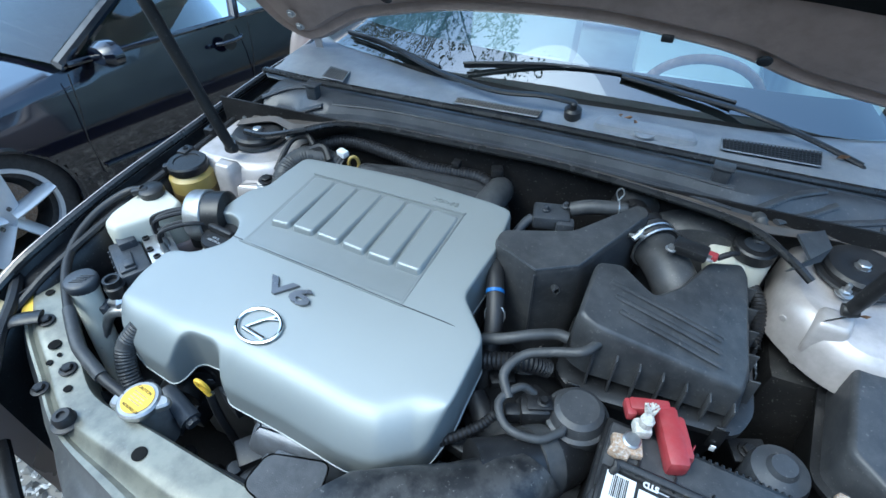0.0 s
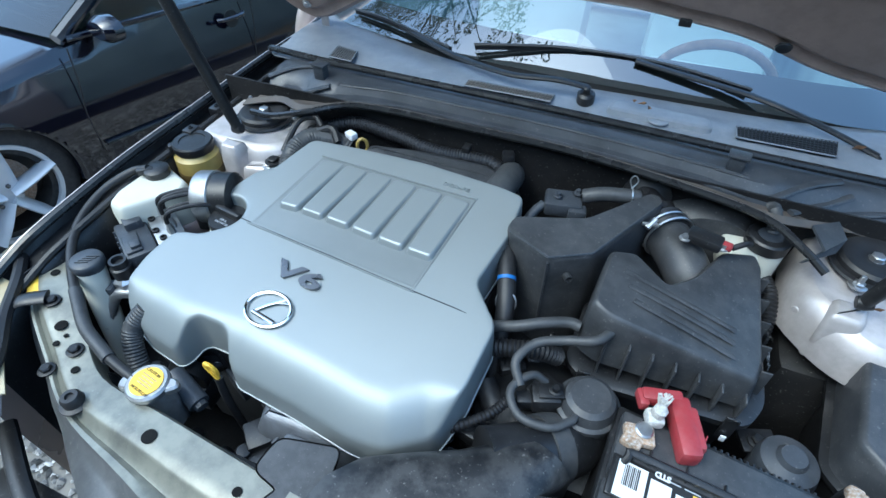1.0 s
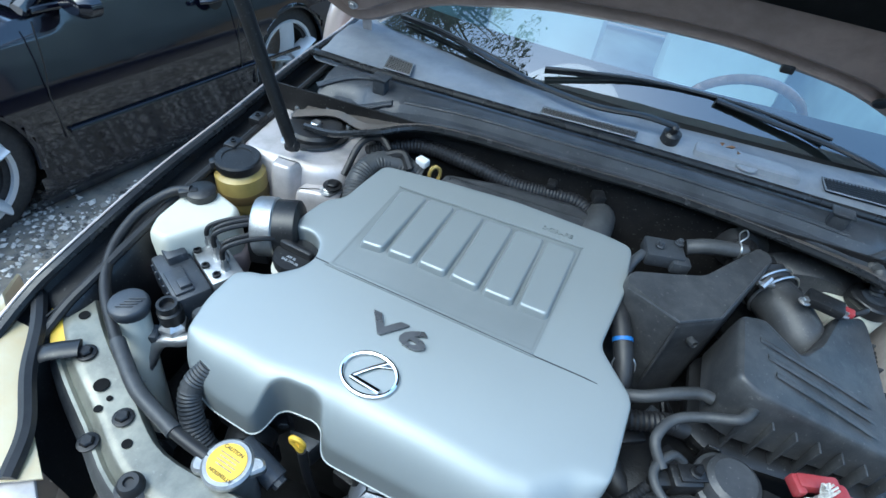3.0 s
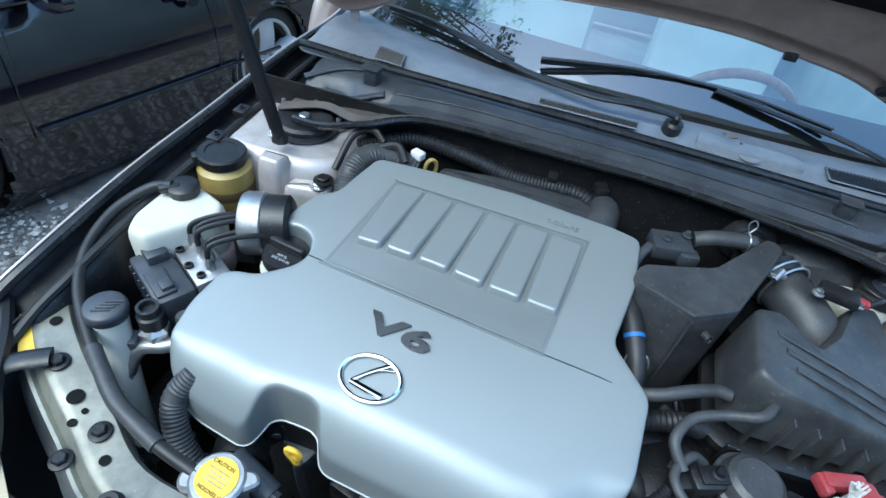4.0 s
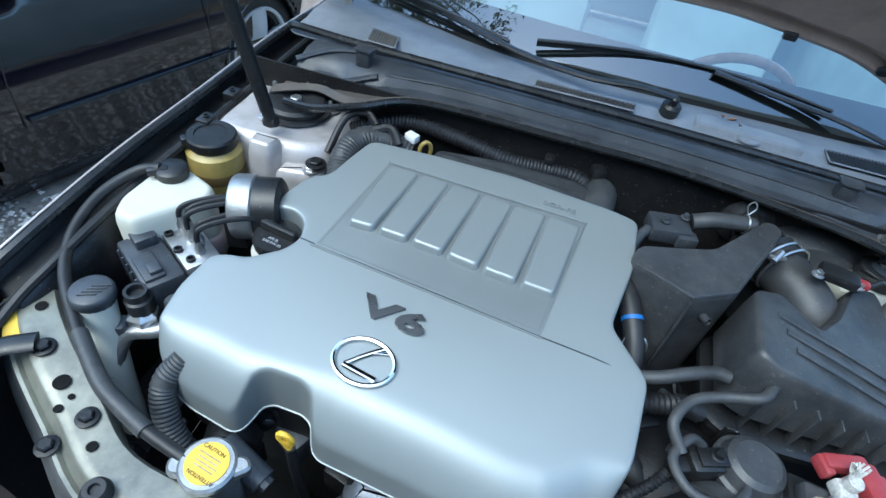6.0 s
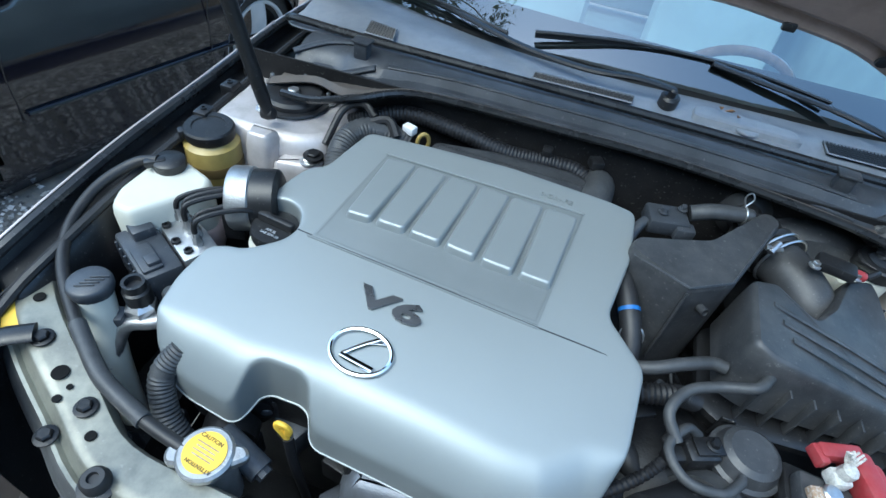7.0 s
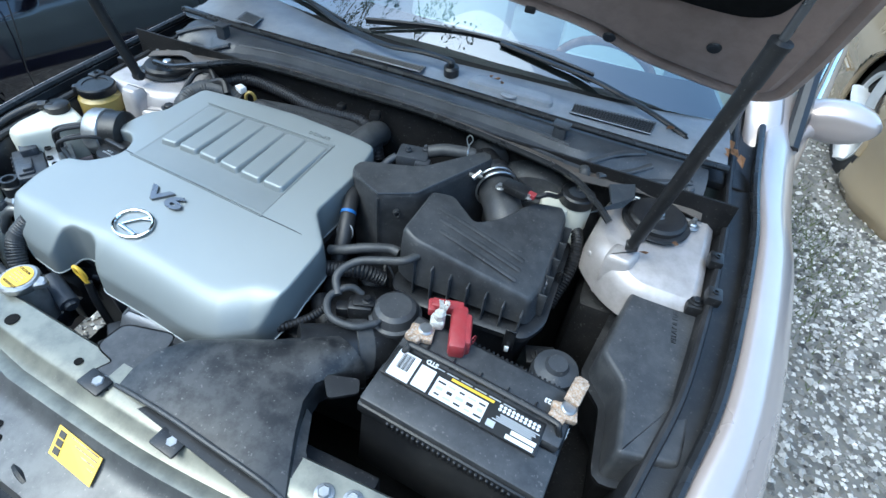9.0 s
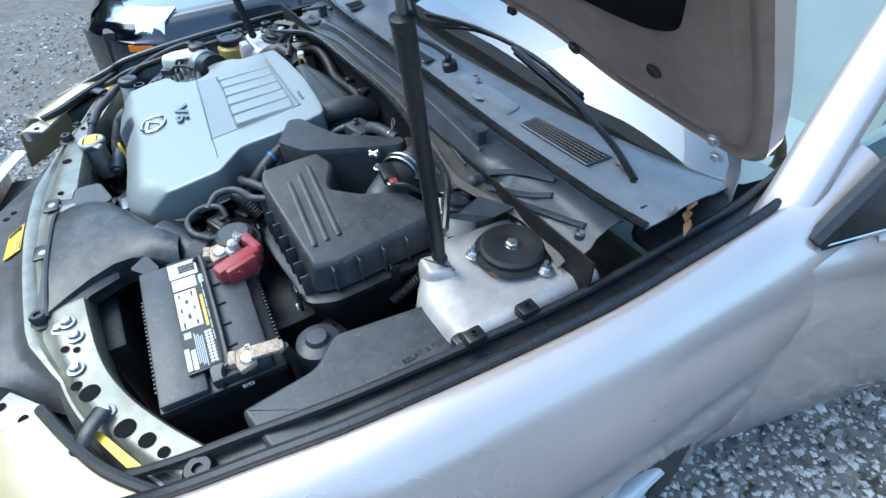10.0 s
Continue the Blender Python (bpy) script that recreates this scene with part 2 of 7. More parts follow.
def lathe(profile, at=(0, 0, 0), axis=(0, 0, 1), seg=24, closed=False):
    """A turned body: rows of (radius, height) about an axis."""
    bm = bmesh.new()
    m = Matrix.Translation(at) @ Vector(axis).to_track_quat("Z", "Y").to_matrix().to_4x4()
    rings = []
    for r, z in profile:
        if r < 1e-6:
            rings.append([bm.verts.new(m @ Vector((0, 0, z)))])
        else:
            rings.append([bm.verts.new(m @ Vector((r * math.cos(a), r * math.sin(a), z))) for a in (2 * math.pi * k / seg for k in range(seg))])
    pairs = list(zip(rings, rings[1:])) + ([(rings[-1], rings[0])] if closed else [])
    for a, b in pairs:
        for k in range(seg):
            q = [a[k % len(a)], a[(k + 1) % len(a)], b[(k + 1) % len(b)], b[k % len(b)]]
            q = list(dict.fromkeys(q))
            if len(q) > 2:
                bm.faces.new(q)
    for ring in (() if closed else (rings[0], rings[-1])):
        if len(ring) > 1:
            bm.faces.new(ring)
    return bm


def inset(poly, d):
    """A closed outline (counter-clockwise) moved inwards by d."""
    out, n = [], len(poly)
    for i in range(n):
        a, b, c = (Vector(poly[(i + k) % n]) for k in (-1, 0, 1))
        e, f = (b - a).normalized(), (c - b).normalized()
        u, v = Vector((-e.y, e.x)), Vector((-f.y, f.x))
        w = (u + v)
        w = w.normalized() / max(0.5, w.normalized().dot(u)) if w.length > 1e-6 else u
        out.append(tuple(b + w * d))
    return out


def rounded(poly, r, seg=3):
    """An outline with its corners rounded."""
    out, n = [], len(poly)
    for i in range(n):
        a, b, c = (Vector(poly[(i + k) % n]) for k in (-1, 0, 1))
        ra = min(r, (a - b).length * 0.45, (c - b).length * 0.45)
        p, q = b + (a - b).normalized() * ra, b + (c - b).normalized() * ra
        for k in range(seg + 1):
            t = k / seg
            out.append(tuple(p.lerp(b, t).lerp(b.lerp(q, t), t)))
    return out


def shell(poly, layers, top=True, bottom=False):
    """Rings of an outline: rows of (inset, height or a function of x and y), from below upwards."""
    bm = bmesh.new()
    rings = []
    for d, z in layers:
        p = inset(poly, d) if d else poly
        rings.append([bm.verts.new((x, y, z(x, y) if callable(z) else z)) for x, y in p])
    n = len(poly)
    for a, b in zip(rings, rings[1:]):
        for k in range(n):
            bm.faces.new((a[k], a[(k + 1) % n], b[(k + 1) % n], b[k]))
    if top:
        d, z = layers[-1]
        p = inset(poly, d + 0.002)
        last = [bm.verts.new((x, y, z(x, y) if callable(z) else z)) for x, y in p]
        for k in range(n):
            bm.faces.new((rings[-1][k], rings[-1][(k + 1) % n], last[(k + 1) % n], last[k]))
        bm.faces.new(last)
    if bottom:
        bm.faces.new(rings[0][::-1])
    return bm


def sheet(rows, thick=0.0):
    """A skin through rows of points; thick: its depth downwards along its normals."""
    bm = bmesh.new()
    v = [[bm.verts.new(p) for p in row] for row in rows]
    for a, b in zip(v, v[1:]):
        for k in range(len(a) - 1):
            bm.faces.new((a[k], a[k + 1], b[k + 1], b[k]))
    if thick:
        bmesh.ops.recalc_face_normals(bm, faces=bm.faces)
        bmesh.ops.solidify(bm, geom=bm.faces[:], thickness=thick)
    return bm


def swept(line, section, close=False):
    """A section (rows of sideways, up) carried along a line that lies nearly level; sideways is to the right of its way."""
    bm = bmesh.new()
    line = [Vector(p) for p in line]
    rows = []
    for i, p in enumerate(line):
        d = line[min(i + 1, len(line) - 1)] - line[max(i - 1, 0)]
        side = Vector((d.y, -d.x, 0)).normalized()
        rows.append([bm.verts.new(p + side * a + Vector((0, 0, b))) for a, b in section])
    k = len(section)
    for a, b in zip(rows, rows[1:]):
        for j in range(k if close else k - 1):
            bm.faces.new((a[j], a[(j + 1) % k], b[(j + 1) % k], b[j]))
    if close:
        bm.faces.new(rows[0][::-1])
        bm.faces.new(rows[-1])
    return bm


def letters(text, size, depth, m, align="CENTER", shear=0.0, bold=0.0):
    """The built-in font's letters as a mesh."""
    cu = bpy.data.curves.new("letters", "FONT")
    cu.body, cu.size, cu.extrude, cu.align_x, cu.align_y, cu.shear, cu.offset = text, size, depth, align, "CENTER", shear, bold
    cu.resolution_u = 3
    ob = bpy.data.objects.new("letters", cu)
    me = bpy.data.meshes.new_from_object(ob)
    bm = bmesh.new()
    bm.from_mesh(me)
    bm.transform(m)
    bpy.data.objects.remove(ob)
    bpy.data.curves.remove(cu)
    bpy.data.meshes.remove(me)
    return bm


def bolt(at, r=0.008, axis=(0, 0, 1), flange=1.5, h=0.007):
    """A hexagon head on a washer."""
    head = lathe([(r, 0.002), (r, h), (r * 0.8, h + 0.0015), (0, h + 0.0015)], at, axis, 6)
    wash = lathe([(0, 0), (r * flange, 0), (r * flange, 0.002), (r * flange * 0.85, 0.0028), (0, 0.0028)], at, axis, 16)
    return join(head, wash)


def lerp_line(pts, y):
    """x and z at y on rows of (y, x, z)."""
    for (y0, x0, z0), (y1, x1, z1) in zip(pts, pts[1:]):
        if y <= y1 or (y1, x1, z1) == pts[-1]:
            t = (y - y0) / (y1 - y0)
            return x0 + (x1 - x0) * t, z0 + (z1 - z0) * t


# ---- the silver car's body ----
sedan = thing("silver_sedan", "silver-beige sedan parked on gravel with its bonnet propped open", "car")
RIGHT = [(-0.70, 0.575, 0.775), (-0.56, 0.635, 0.812), (-0.45, 0.668, 0.835), (-0.3, 0.703, 0.856), (0.0, 0.735, 0.87), (0.2, 0.738, 0.878), (0.40, 0.742, 0.905), (0.55, 0.735, 0.96)]
LEFT = [(-0.62, -0.735, 0.775), (-0.48, -0.748, 0.81), (-0.41, -0.736, 0.835), (-0.228, -0.73, 0.856), (-0.03, -0.718, 0.87), (0.204, -0.716, 0.878), (0.40, -0.69, 0.895), (0.55, -0.67, 0.94)]


def seam_line(rows, n=44):
    line = smooth_line([(x, y, z) for y, x, z in rows], 8)
    return line


def resample(section, n):
    pts = smooth_line([(a, b, 0) for a, b in section], 6)
    return [(p.x, p.y) for p in pts]


FENDER = [(-0.010, -0.016), (0.0, 0.0), (0.016, 0.003), (0.05, -0.014), (0.085, -0.06), (0.105, -0.13), (0.112, -0.21), (0.108, -0.28), (0.112, -0.36), (0.105, -0.46), (0.085, -0.56), (0.06, -0.66)]

FENDER_STEEP = [(-0.010, -0.014), (0.0, 0.0), (0.005, -0.006), (0.010, -0.03), (0.028, -0.08), (0.05, -0.14), (0.085, -0.22), (0.085, -0.36), (0.07, -0.56), (0.05, -0.66)]


def fender(rows, side, wheel_y):
    line = seam_line(rows) if side > 0 else seam_line(rows)[::-1]
    bm = swept(line, resample(FENDER if side > 0 else FENDER_STEEP, 0))
    gone = [f for f in bm.faces if (f.calc_center_median().y - wheel_y) ** 2 + (f.calc_center_median().z - 0.22) ** 2 < 0.32 ** 2]
    bmesh.ops.delete(bm, geom=gone, context="FACES")
    ob = part("fender", bm, PAINT, sedan, "silver-beige painted wing", 60)
    lip = [(side * 0.815, wheel_y + 0.32 * math.cos(a), 0.22 + 0.32 * math.sin(a)) for a in [math.pi * k / 16 for k in range(17)]]
    part("arch_lip", tube(lip, 0.012, 8, 1), PAINT, ob)
    gutter = swept(line, [(-0.008, -0.012), (-0.014, -0.026), (-0.036, -0.03), (-0.058, -0.026), (-0.066, -0.034), (-0.070, -0.10), (-0.075, -0.32)])
    part("gutter", gutter, BLACK, sedan, "black painted bonnet gutter", 50)
    part("edge_seal", tube([p + Vector((-side * 0.012, 0, -0.002)) for p in line], 0.0085, 8, 1), SEALR, sedan, "black rubber edge seal")
    inner = [p + Vector((-side * 0.058, 0, -0.016)) for p in line]
    part("inner_seal", tube(inner, 0.007, 8, 1), RUBBER, sedan)
    return ob


fender(RIGHT, 1, 0.03)
fender(LEFT, -1, 0.03)

# bonnet
UPV, OUT = Vector((0, -math.cos(radians(57)), math.sin(radians(57)))), Vector((0, math.sin(radians(57)), math.cos(radians(57))))


def on_hood(x, s, d=0.0):
    return Vector((x, 0.36, 0.935)) + UPV * s + OUT * d


HOOD = [(-0.60, 0.0), (-0.448, 0.104), (-0.227, 0.167), (-0.05, 0.186), (0.1, 0.188), (0.304, 0.155), (0.43, 0.095), (0.52, 0.075), (0.60, 0.058), (0.685, 0.052), (0.722, 0.085), (0.735, 0.2), (0.738, 0.42), (0.735, 0.75), (0.70, 0.95), (0.45, 1.06), (0.0, 1.10), (-0.45, 1.06), (-0.70, 0.95), (-0.765, 0.75), (-0.775, 0.42), (-0.762, 0.2), (-0.72, 0.03), (-0.66, -0.02)]


def hood_ring(outer, inner, d0, d1):
    bm = bmesh.new()
    a = [bm.verts.new(on_hood(x, s, d0)) for x, s in outer]
    b = [bm.verts.new(on_hood(x, s, d1)) for x, s in inner]
    n = len(a)
    for k in range(n):
        bm.faces.new((a[k], a[(k + 1) % n], b[(k + 1) % n], b[k]))
    return bm


hood_line = rounded(HOOD, 0.05, 3)
h0, h1, h2, h3, h4 = hood_line, inset(hood_line, 0.012), inset(hood_line, 0.03), inset(hood_line, 0.045), inset(hood_line, 0.105)
hood = part("hood", shell(hood_line, [(0, 0.0)], True), PAINT, sedan, "open bonnet with dusty brownish underside")
hood.data.clear_geometry()
skin = bmesh.new()
skin.faces.new([skin.verts.new(on_hood(x, s, 0.03)) for x, s in hood_line])
rim = hood_ring(h0, h0, 0.03, 0.0)
skin = join(skin, rim)
skin.to_mesh(hood.data)
skin.free()
hood.data.materials.append(PAINT)
panel_bm = bmesh.new()
panel_bm.faces.new([panel_bm.verts.new(on_hood(x, s, -0.008)) for x, s in h3])
frame_bm = join(hood_ring(h0, h1, 0.0, -0.006), hood_ring(h1, h2, -0.006, 0.002), hood_ring(h2, h3, 0.002, -0.008), panel_bm)
bmesh.ops.remove_doubles(frame_bm, verts=frame_bm.verts, dist=0.0002)
part("inner_panel", frame_bm, UNDER, hood, "brownish grey dusty pressed-steel inner panel", 30)
PAD = rounded([(-0.50, 0.25), (-0.23, 0.295), (0.0, 0.31), (0.2, 0.305), (0.38, 0.30), (0.50, 0.285), (0.57, 0.283), (0.615, 0.300), (0.640, 0.37), (0.66, 0.6), (0.60, 0.85), (0.0, 0.97), (-0.60, 0.85), (-0.66, 0.6), (-0.655, 0.3), (-0.60, 0.23)], 0.03, 3)
pad_top = bmesh.new()
pad_top.faces.new([pad_top.verts.new(on_hood(x, s, -0.013)) for x, s in inset(PAD, 0.006)])
pad = join(hood_ring(PAD, inset(PAD, 0.006), -0.008, -0.013), pad_top)
part("insulator", pad, FELT_HOLE, hood, "black felt insulation pad")
for hx, hs in ((0.55, 0.195), (0.36, 0.155), (-0.36, 0.19)):
    c = on_hood(hx, hs, -0.009)
    part("plug", lathe([(0, -0.002), (0.012, -0.002), (0.014, 0.0), (0.012, 0.003), (0.006, 0.001), (0, 0.001)], c, -OUT, 16), BLACK, hood)
part("bumper_stop", box((0, 0, 0), (0.022, 0.012, 0.014), 0.003, m=Matrix.Translation(on_hood(0.195, 0.18, -0.008))), BLACK, hood)
for side in (1, -1):
    hx = 0.655 if side > 0 else -0.63
    hinge = part("hinge", sheet([[(hx - 0.014, 0.322, 1.03), (hx + 0.014, 0.322, 1.03)], [(hx - 0.013, 0.345, 0.985), (hx + 0.016, 0.345, 0.985)], [(hx - 0.006, 0.365, 0.945), (hx + 0.018, 0.362, 0.945)], [(hx + 0.0, 0.37, 0.86), (hx + 0.018, 0.37, 0.86)]], 0.004), BAYPAINT, sedan, "painted bonnet hinge arm")
    for s in (0.075, 0.03):
        part("bolt", bolt(on_hood(hx - 0.004, s + 0.03, -0.016), 0.0075, -OUT), STEEL, hinge)


# windscreen and cowl
BASE = [(-0.68, 0.455, 0.905), (-0.55, 0.375, 0.915), (-0.3, 0.295, 0.932), (0.0, 0.262, 0.938), (0.3, 0.28, 0.932), (0.55, 0.33, 0.915), (0.66, 0.375, 0.905)]
base_line = smooth_line(BASE, 5)
glass_rows = [[p + Vector((-p.x * 0.12 * k, 0.105 * k, 0.062 * k - 0.0006 * k * k + 0.02 * k * 0.12)) for p in base_line] for k in range(0, 10)]
pane = part("windscreen", sheet(glass_rows), GLASS, sedan, "sloping windscreen reflecting sky and leaves", 80)
pane.visible_shadow = False
frit = sheet([[p + Vector((-p.x * 0.12 * k, 0.105 * k, 0.062 * k + 0.02 * k * 0.12 - 0.010)) for p in base_line] for k in (-0.3, 0.75)])
part("frit_band", frit, INK, pane, "black ceramic band along the glass edge")


def cowl_z(x, y):
    return 0.930 - 0.05 * x * x - 0.02 * max(0.0, 0.25 - y) + 0.002 * math.sin(9 * x)


SEAL = [(-0.665, 0.19, 0.912), (-0.636, 0.176, 0.921), (-0.5, 0.158, 0.926), (-0.295, 0.146, 0.931), (0.061, 0.138, 0.933), (0.356, 0.134, 0.929), (0.56, 0.150, 0.918), (0.66, 0.175, 0.905)]
seal_line = smooth_line(SEAL, 5)
part("cowl_seal", tube(SEAL, 0.0075, 8, 5), SEALR, sedan, "black rubber cowl seal")
n_b = len(seal_line)
base_at = lambda x: min(base_line, key=lambda p: abs(p.x - x))
rows = []
for k in range(0, 9):
    t = k / 8
    row = []
    for p in seal_line:
        q = base_at(p.x)
        y = p.y + (q.y + 0.012 - p.y) * t
        row.append((p.x, y, cowl_z(p.x, y) - 0.004 + (0.006 if k in (3, 4, 5) else 0)))
    rows.append(row)
cowl = part("cowl_panel", sheet(rows, 0.003), COWLP, sedan, "sun-bleached grey plastic cowl panel", 50)


def vent(corners, nx, ny):
    """A cowl opening, its dark painted as a black plate under black bars."""
    a, b, c, d = (Vector((x, y, cowl_z(x, y) + 0.006)) for x, y in corners)
    bm = bmesh.new()
    # this plate lies on the uncut panel and stands for the shaded hollow
    bm.faces.new([bm.verts.new(p - Vector((0, 0, 0.0030))) for p in (a, b, c, d)])
    ob = part("vent", bm, INK, cowl, "black cowl air intake grid")
    bars = []
    for i in range(nx + 1):
        t = i / nx
        bars.append(tube([a.lerp(b, t), d.lerp(c, t)], 0.0010, 4, 1))
    for j in range(ny + 1):
        t = j / ny
        bars.append(tube([a.lerp(d, t), b.lerp(c, t)], 0.0011, 4, 1))
    part("grid", join(*bars), BLACK, ob)
    part("rim", tube([a, b, c, d, a], 0.0016, 5, 1), COWLP, ob)


vent([(-0.178, 0.166), (0.000, 0.164), (0.002, 0.190), (-0.176, 0.192)], 26, 4)
vent([(-0.505, 0.185), (-0.445, 0.178), (-0.455, 0.225), (-0.513, 0.240)], 10, 8)
vent([(0.335, 0.180), (0.500, 0.198), (0.506, 0.250), (0.335, 0.220)], 26, 6)
for cx, cy, r in ((0.20, 0.185, 0.021),):
    part("round_cover", lathe([(r, 0), (r, 0.002), (r * 0.93, 0.0035), (0, 0.0035)], (cx, cy, cowl_z(cx, cy)), (0, 0, 1), 28), COWLP, cowl)
part("raised_pad", shell(rounded([(0.10, 0.172), (0.30, 0.178), (0.29, 0.225), (0.11, 0.225)], 0.02), [(0, lambda x, y: cowl_z(x, y) - 0.004), (0.004, lambda x, y: cowl_z(x, y) + 0.006), (0.01, lambda x, y: cowl_z(x, y) + 0.0085)]), COWLP, cowl)

# cowl tray in front of the seal
FRONT = [(-0.60, -0.01, 0.885), (-0.53, 0.02, 0.892), (-0.45, -0.012, 0.905), (-0.34, 0.027, 0.918), (-0.12, 0.032, 0.920), (0.087, 0.030, 0.920), (0.277, 0.004, 0.918), (0.385, -0.014, 0.910), (0.45, 0.01, 0.895), (0.53, 0.045, 0.880), (0.63, 0.03, 0.872)]
front_line = smooth_line(FRONT, 5)
seal_at = lambda x: min(seal_line, key=lambda p: abs(p.x - x))
TRAY = [(0.0, 0.0), (0.10, 0.002), (0.16, -0.012), (0.34, -0.018), (0.5, -0.016), (0.56, -0.004), (0.75, 0.0), (0.9, -0.004), (1.0, -0.012)]
rows = [[p.lerp(seal_at(p.x), t) + Vector((0, 0, dz)) for p in front_line] for t, dz in TRAY]
tray = part("cowl_tray", sheet(rows[3:], 0.003), GREYP, sedan, "dusty dark grey plastic cowl tray", 40)
part("cowl_beam", sheet(rows[:4], 0.003), BROWN, sedan, "brownish dusty steel cowl beam", 40)
lip = [(-0.56, -0.03, 0.889), (-0.50, -0.038, 0.897), (-0.43, -0.02, 0.912), (-0.34, 0.025, 0.921), (-0.12, 0.030, 0.923), (0.087, 0.028, 0.923), (0.277, 0.002, 0.921), (0.385, -0.018, 0.914), (0.44, -0.05, 0.90), (0.475, -0.075, 0.885)]
part("beam_seal", tube(lip, 0.0065, 8, 5), SEALR, sedan, "black rubber beam seal")
part("drain_box", join(box((0.675, 0.285, 0.845), (0.11, 0.17, 0.02), 0.006), box((0.622, 0.285, 0.875), (0.008, 0.17, 0.06), 0.003)), BLACK, sedan, "black drain box at the cowl end")
# the firewall's darkness is the bay shade, held in its material
part("firewall", sheet([[(x, 0.05, z) for x in (-0.68, -0.3, 0.0, 0.3, 0.68)] for z in (0.91, 0.75, 0.55, 0.3)], 0.004), ENGINEDARK, sedan, "firewall with the bay shade in its dark colour")
for px, py, pz, r in ((-0.441, 0.112, 0.895, 0.013), (-0.577, 0.105, 0.885, 0.010), (0.405, 0.075, 0.885, 0.012), (0.60, 0.10, 0.868, 0.010)):
    part("clip_post", lathe([(r * 1.25, 0), (r, 0.004), (r * 0.95, 0.018), (r * 0.6, 0.0205), (r * 0.5, 0.014), (0, 0.014)], (px, py, pz), (0, 0, 1), 16), GREYP, tray)
for poly in ([(0.30, 0.06), (0.43, 0.05), (0.44, 0.10), (0.31, 0.105)], [(-0.56, 0.06), (-0.46, 0.05), (-0.45, 0.11), (-0.57, 0.115)]):
    z0 = 0.893 if poly[0][0] > 0 else 0.886
    part("stiffener", shell(rounded(poly, 0.012), [(0, z0 - 0.012), (0.003, z0 + 0.004), (0.008, z0 + 0.006)]), GREYP, tray)

def on_tray(x, t, d=0.0):
    """A place on the tray, t of the way from the beam's front edge to the seal."""
    p = min(front_line, key=lambda q: abs(q.x - x))
    (t0, z0), (t1, z1) = next(((a, b) for a, b in zip(TRAY, TRAY[1:]) if a[0] <= t <= b[0]), (TRAY[-2], TRAY[-1]))
    return Vector((x, 0, 0)) + Vector((0, *p.lerp(seal_at(x), t).yz)) + Vector((0, 0, z0 + (z1 - z0) * (t - t0) / (t1 - t0) + d))


part("tray_ridge", tube([on_tray(x, 0.60, 0.001) for x in (-0.42, -0.3, -0.15, 0.0, 0.15, 0.28, 0.36)], 0.006, 8, 4, flat=0.35), GREYP, tray)
part("tray_edge", tube([on_tray(x, 0.36, 0.002) for x in (-0.44, -0.3, -0.15, 0.0, 0.15, 0.28, 0.36)], 0.003, 8, 4), GREYP, tray)
for x, t in ((-0.475, 0.70), (0.335, 0.66)):
    c = on_tray(x, t, 0.012)
    part("clip_tower", join(box(c, (0.026, 0.020, 0.034), 0.003, -6), box(c + Vector((0, 0, 0.015)), (0.034, 0.026, 0.005), 0.002, -6)), GREYP, tray)
for a, b in (((0.43, 0.30), (0.52, 0.62)), ((0.47, 0.30), (0.60, 0.58)), ((0.40, 0.45), (0.50, 0.85)), ((-0.56, 0.25), (-0.44, 0.55)), ((-0.60, 0.55), (-0.50, 0.88))):
    part("stiffening_rib", tube([on_tray(*a, 0.003), on_tray((a[0] + b[0]) / 2, (a[1] + b[1]) / 2, 0.004), on_tray(*b, 0.003)], 0.007, 8, 4, flat=0.6), GREYP, tray)
part("loom_grommet", tube([(0.372, 0.092, 0.878), (0.392, 0.110, 0.890), (0.415, 0.128, 0.892), (0.432, 0.135, 0.884)], 0.014, 14, 6, 0.002, 0.006), HOSE, tray, "grey corrugated loom grommet")
part("corner_plate", sheet([[(0.44, -0.075, 0.892), (0.49, -0.030, 0.890)], [(0.470, -0.045, 0.902), (0.505, 0.000, 0.898)], [(0.455, 0.005, 0.906), (0.50, 0.045, 0.896)]], 0.004), GREYP, tray, "black plate between cowl and strut tower", 30)

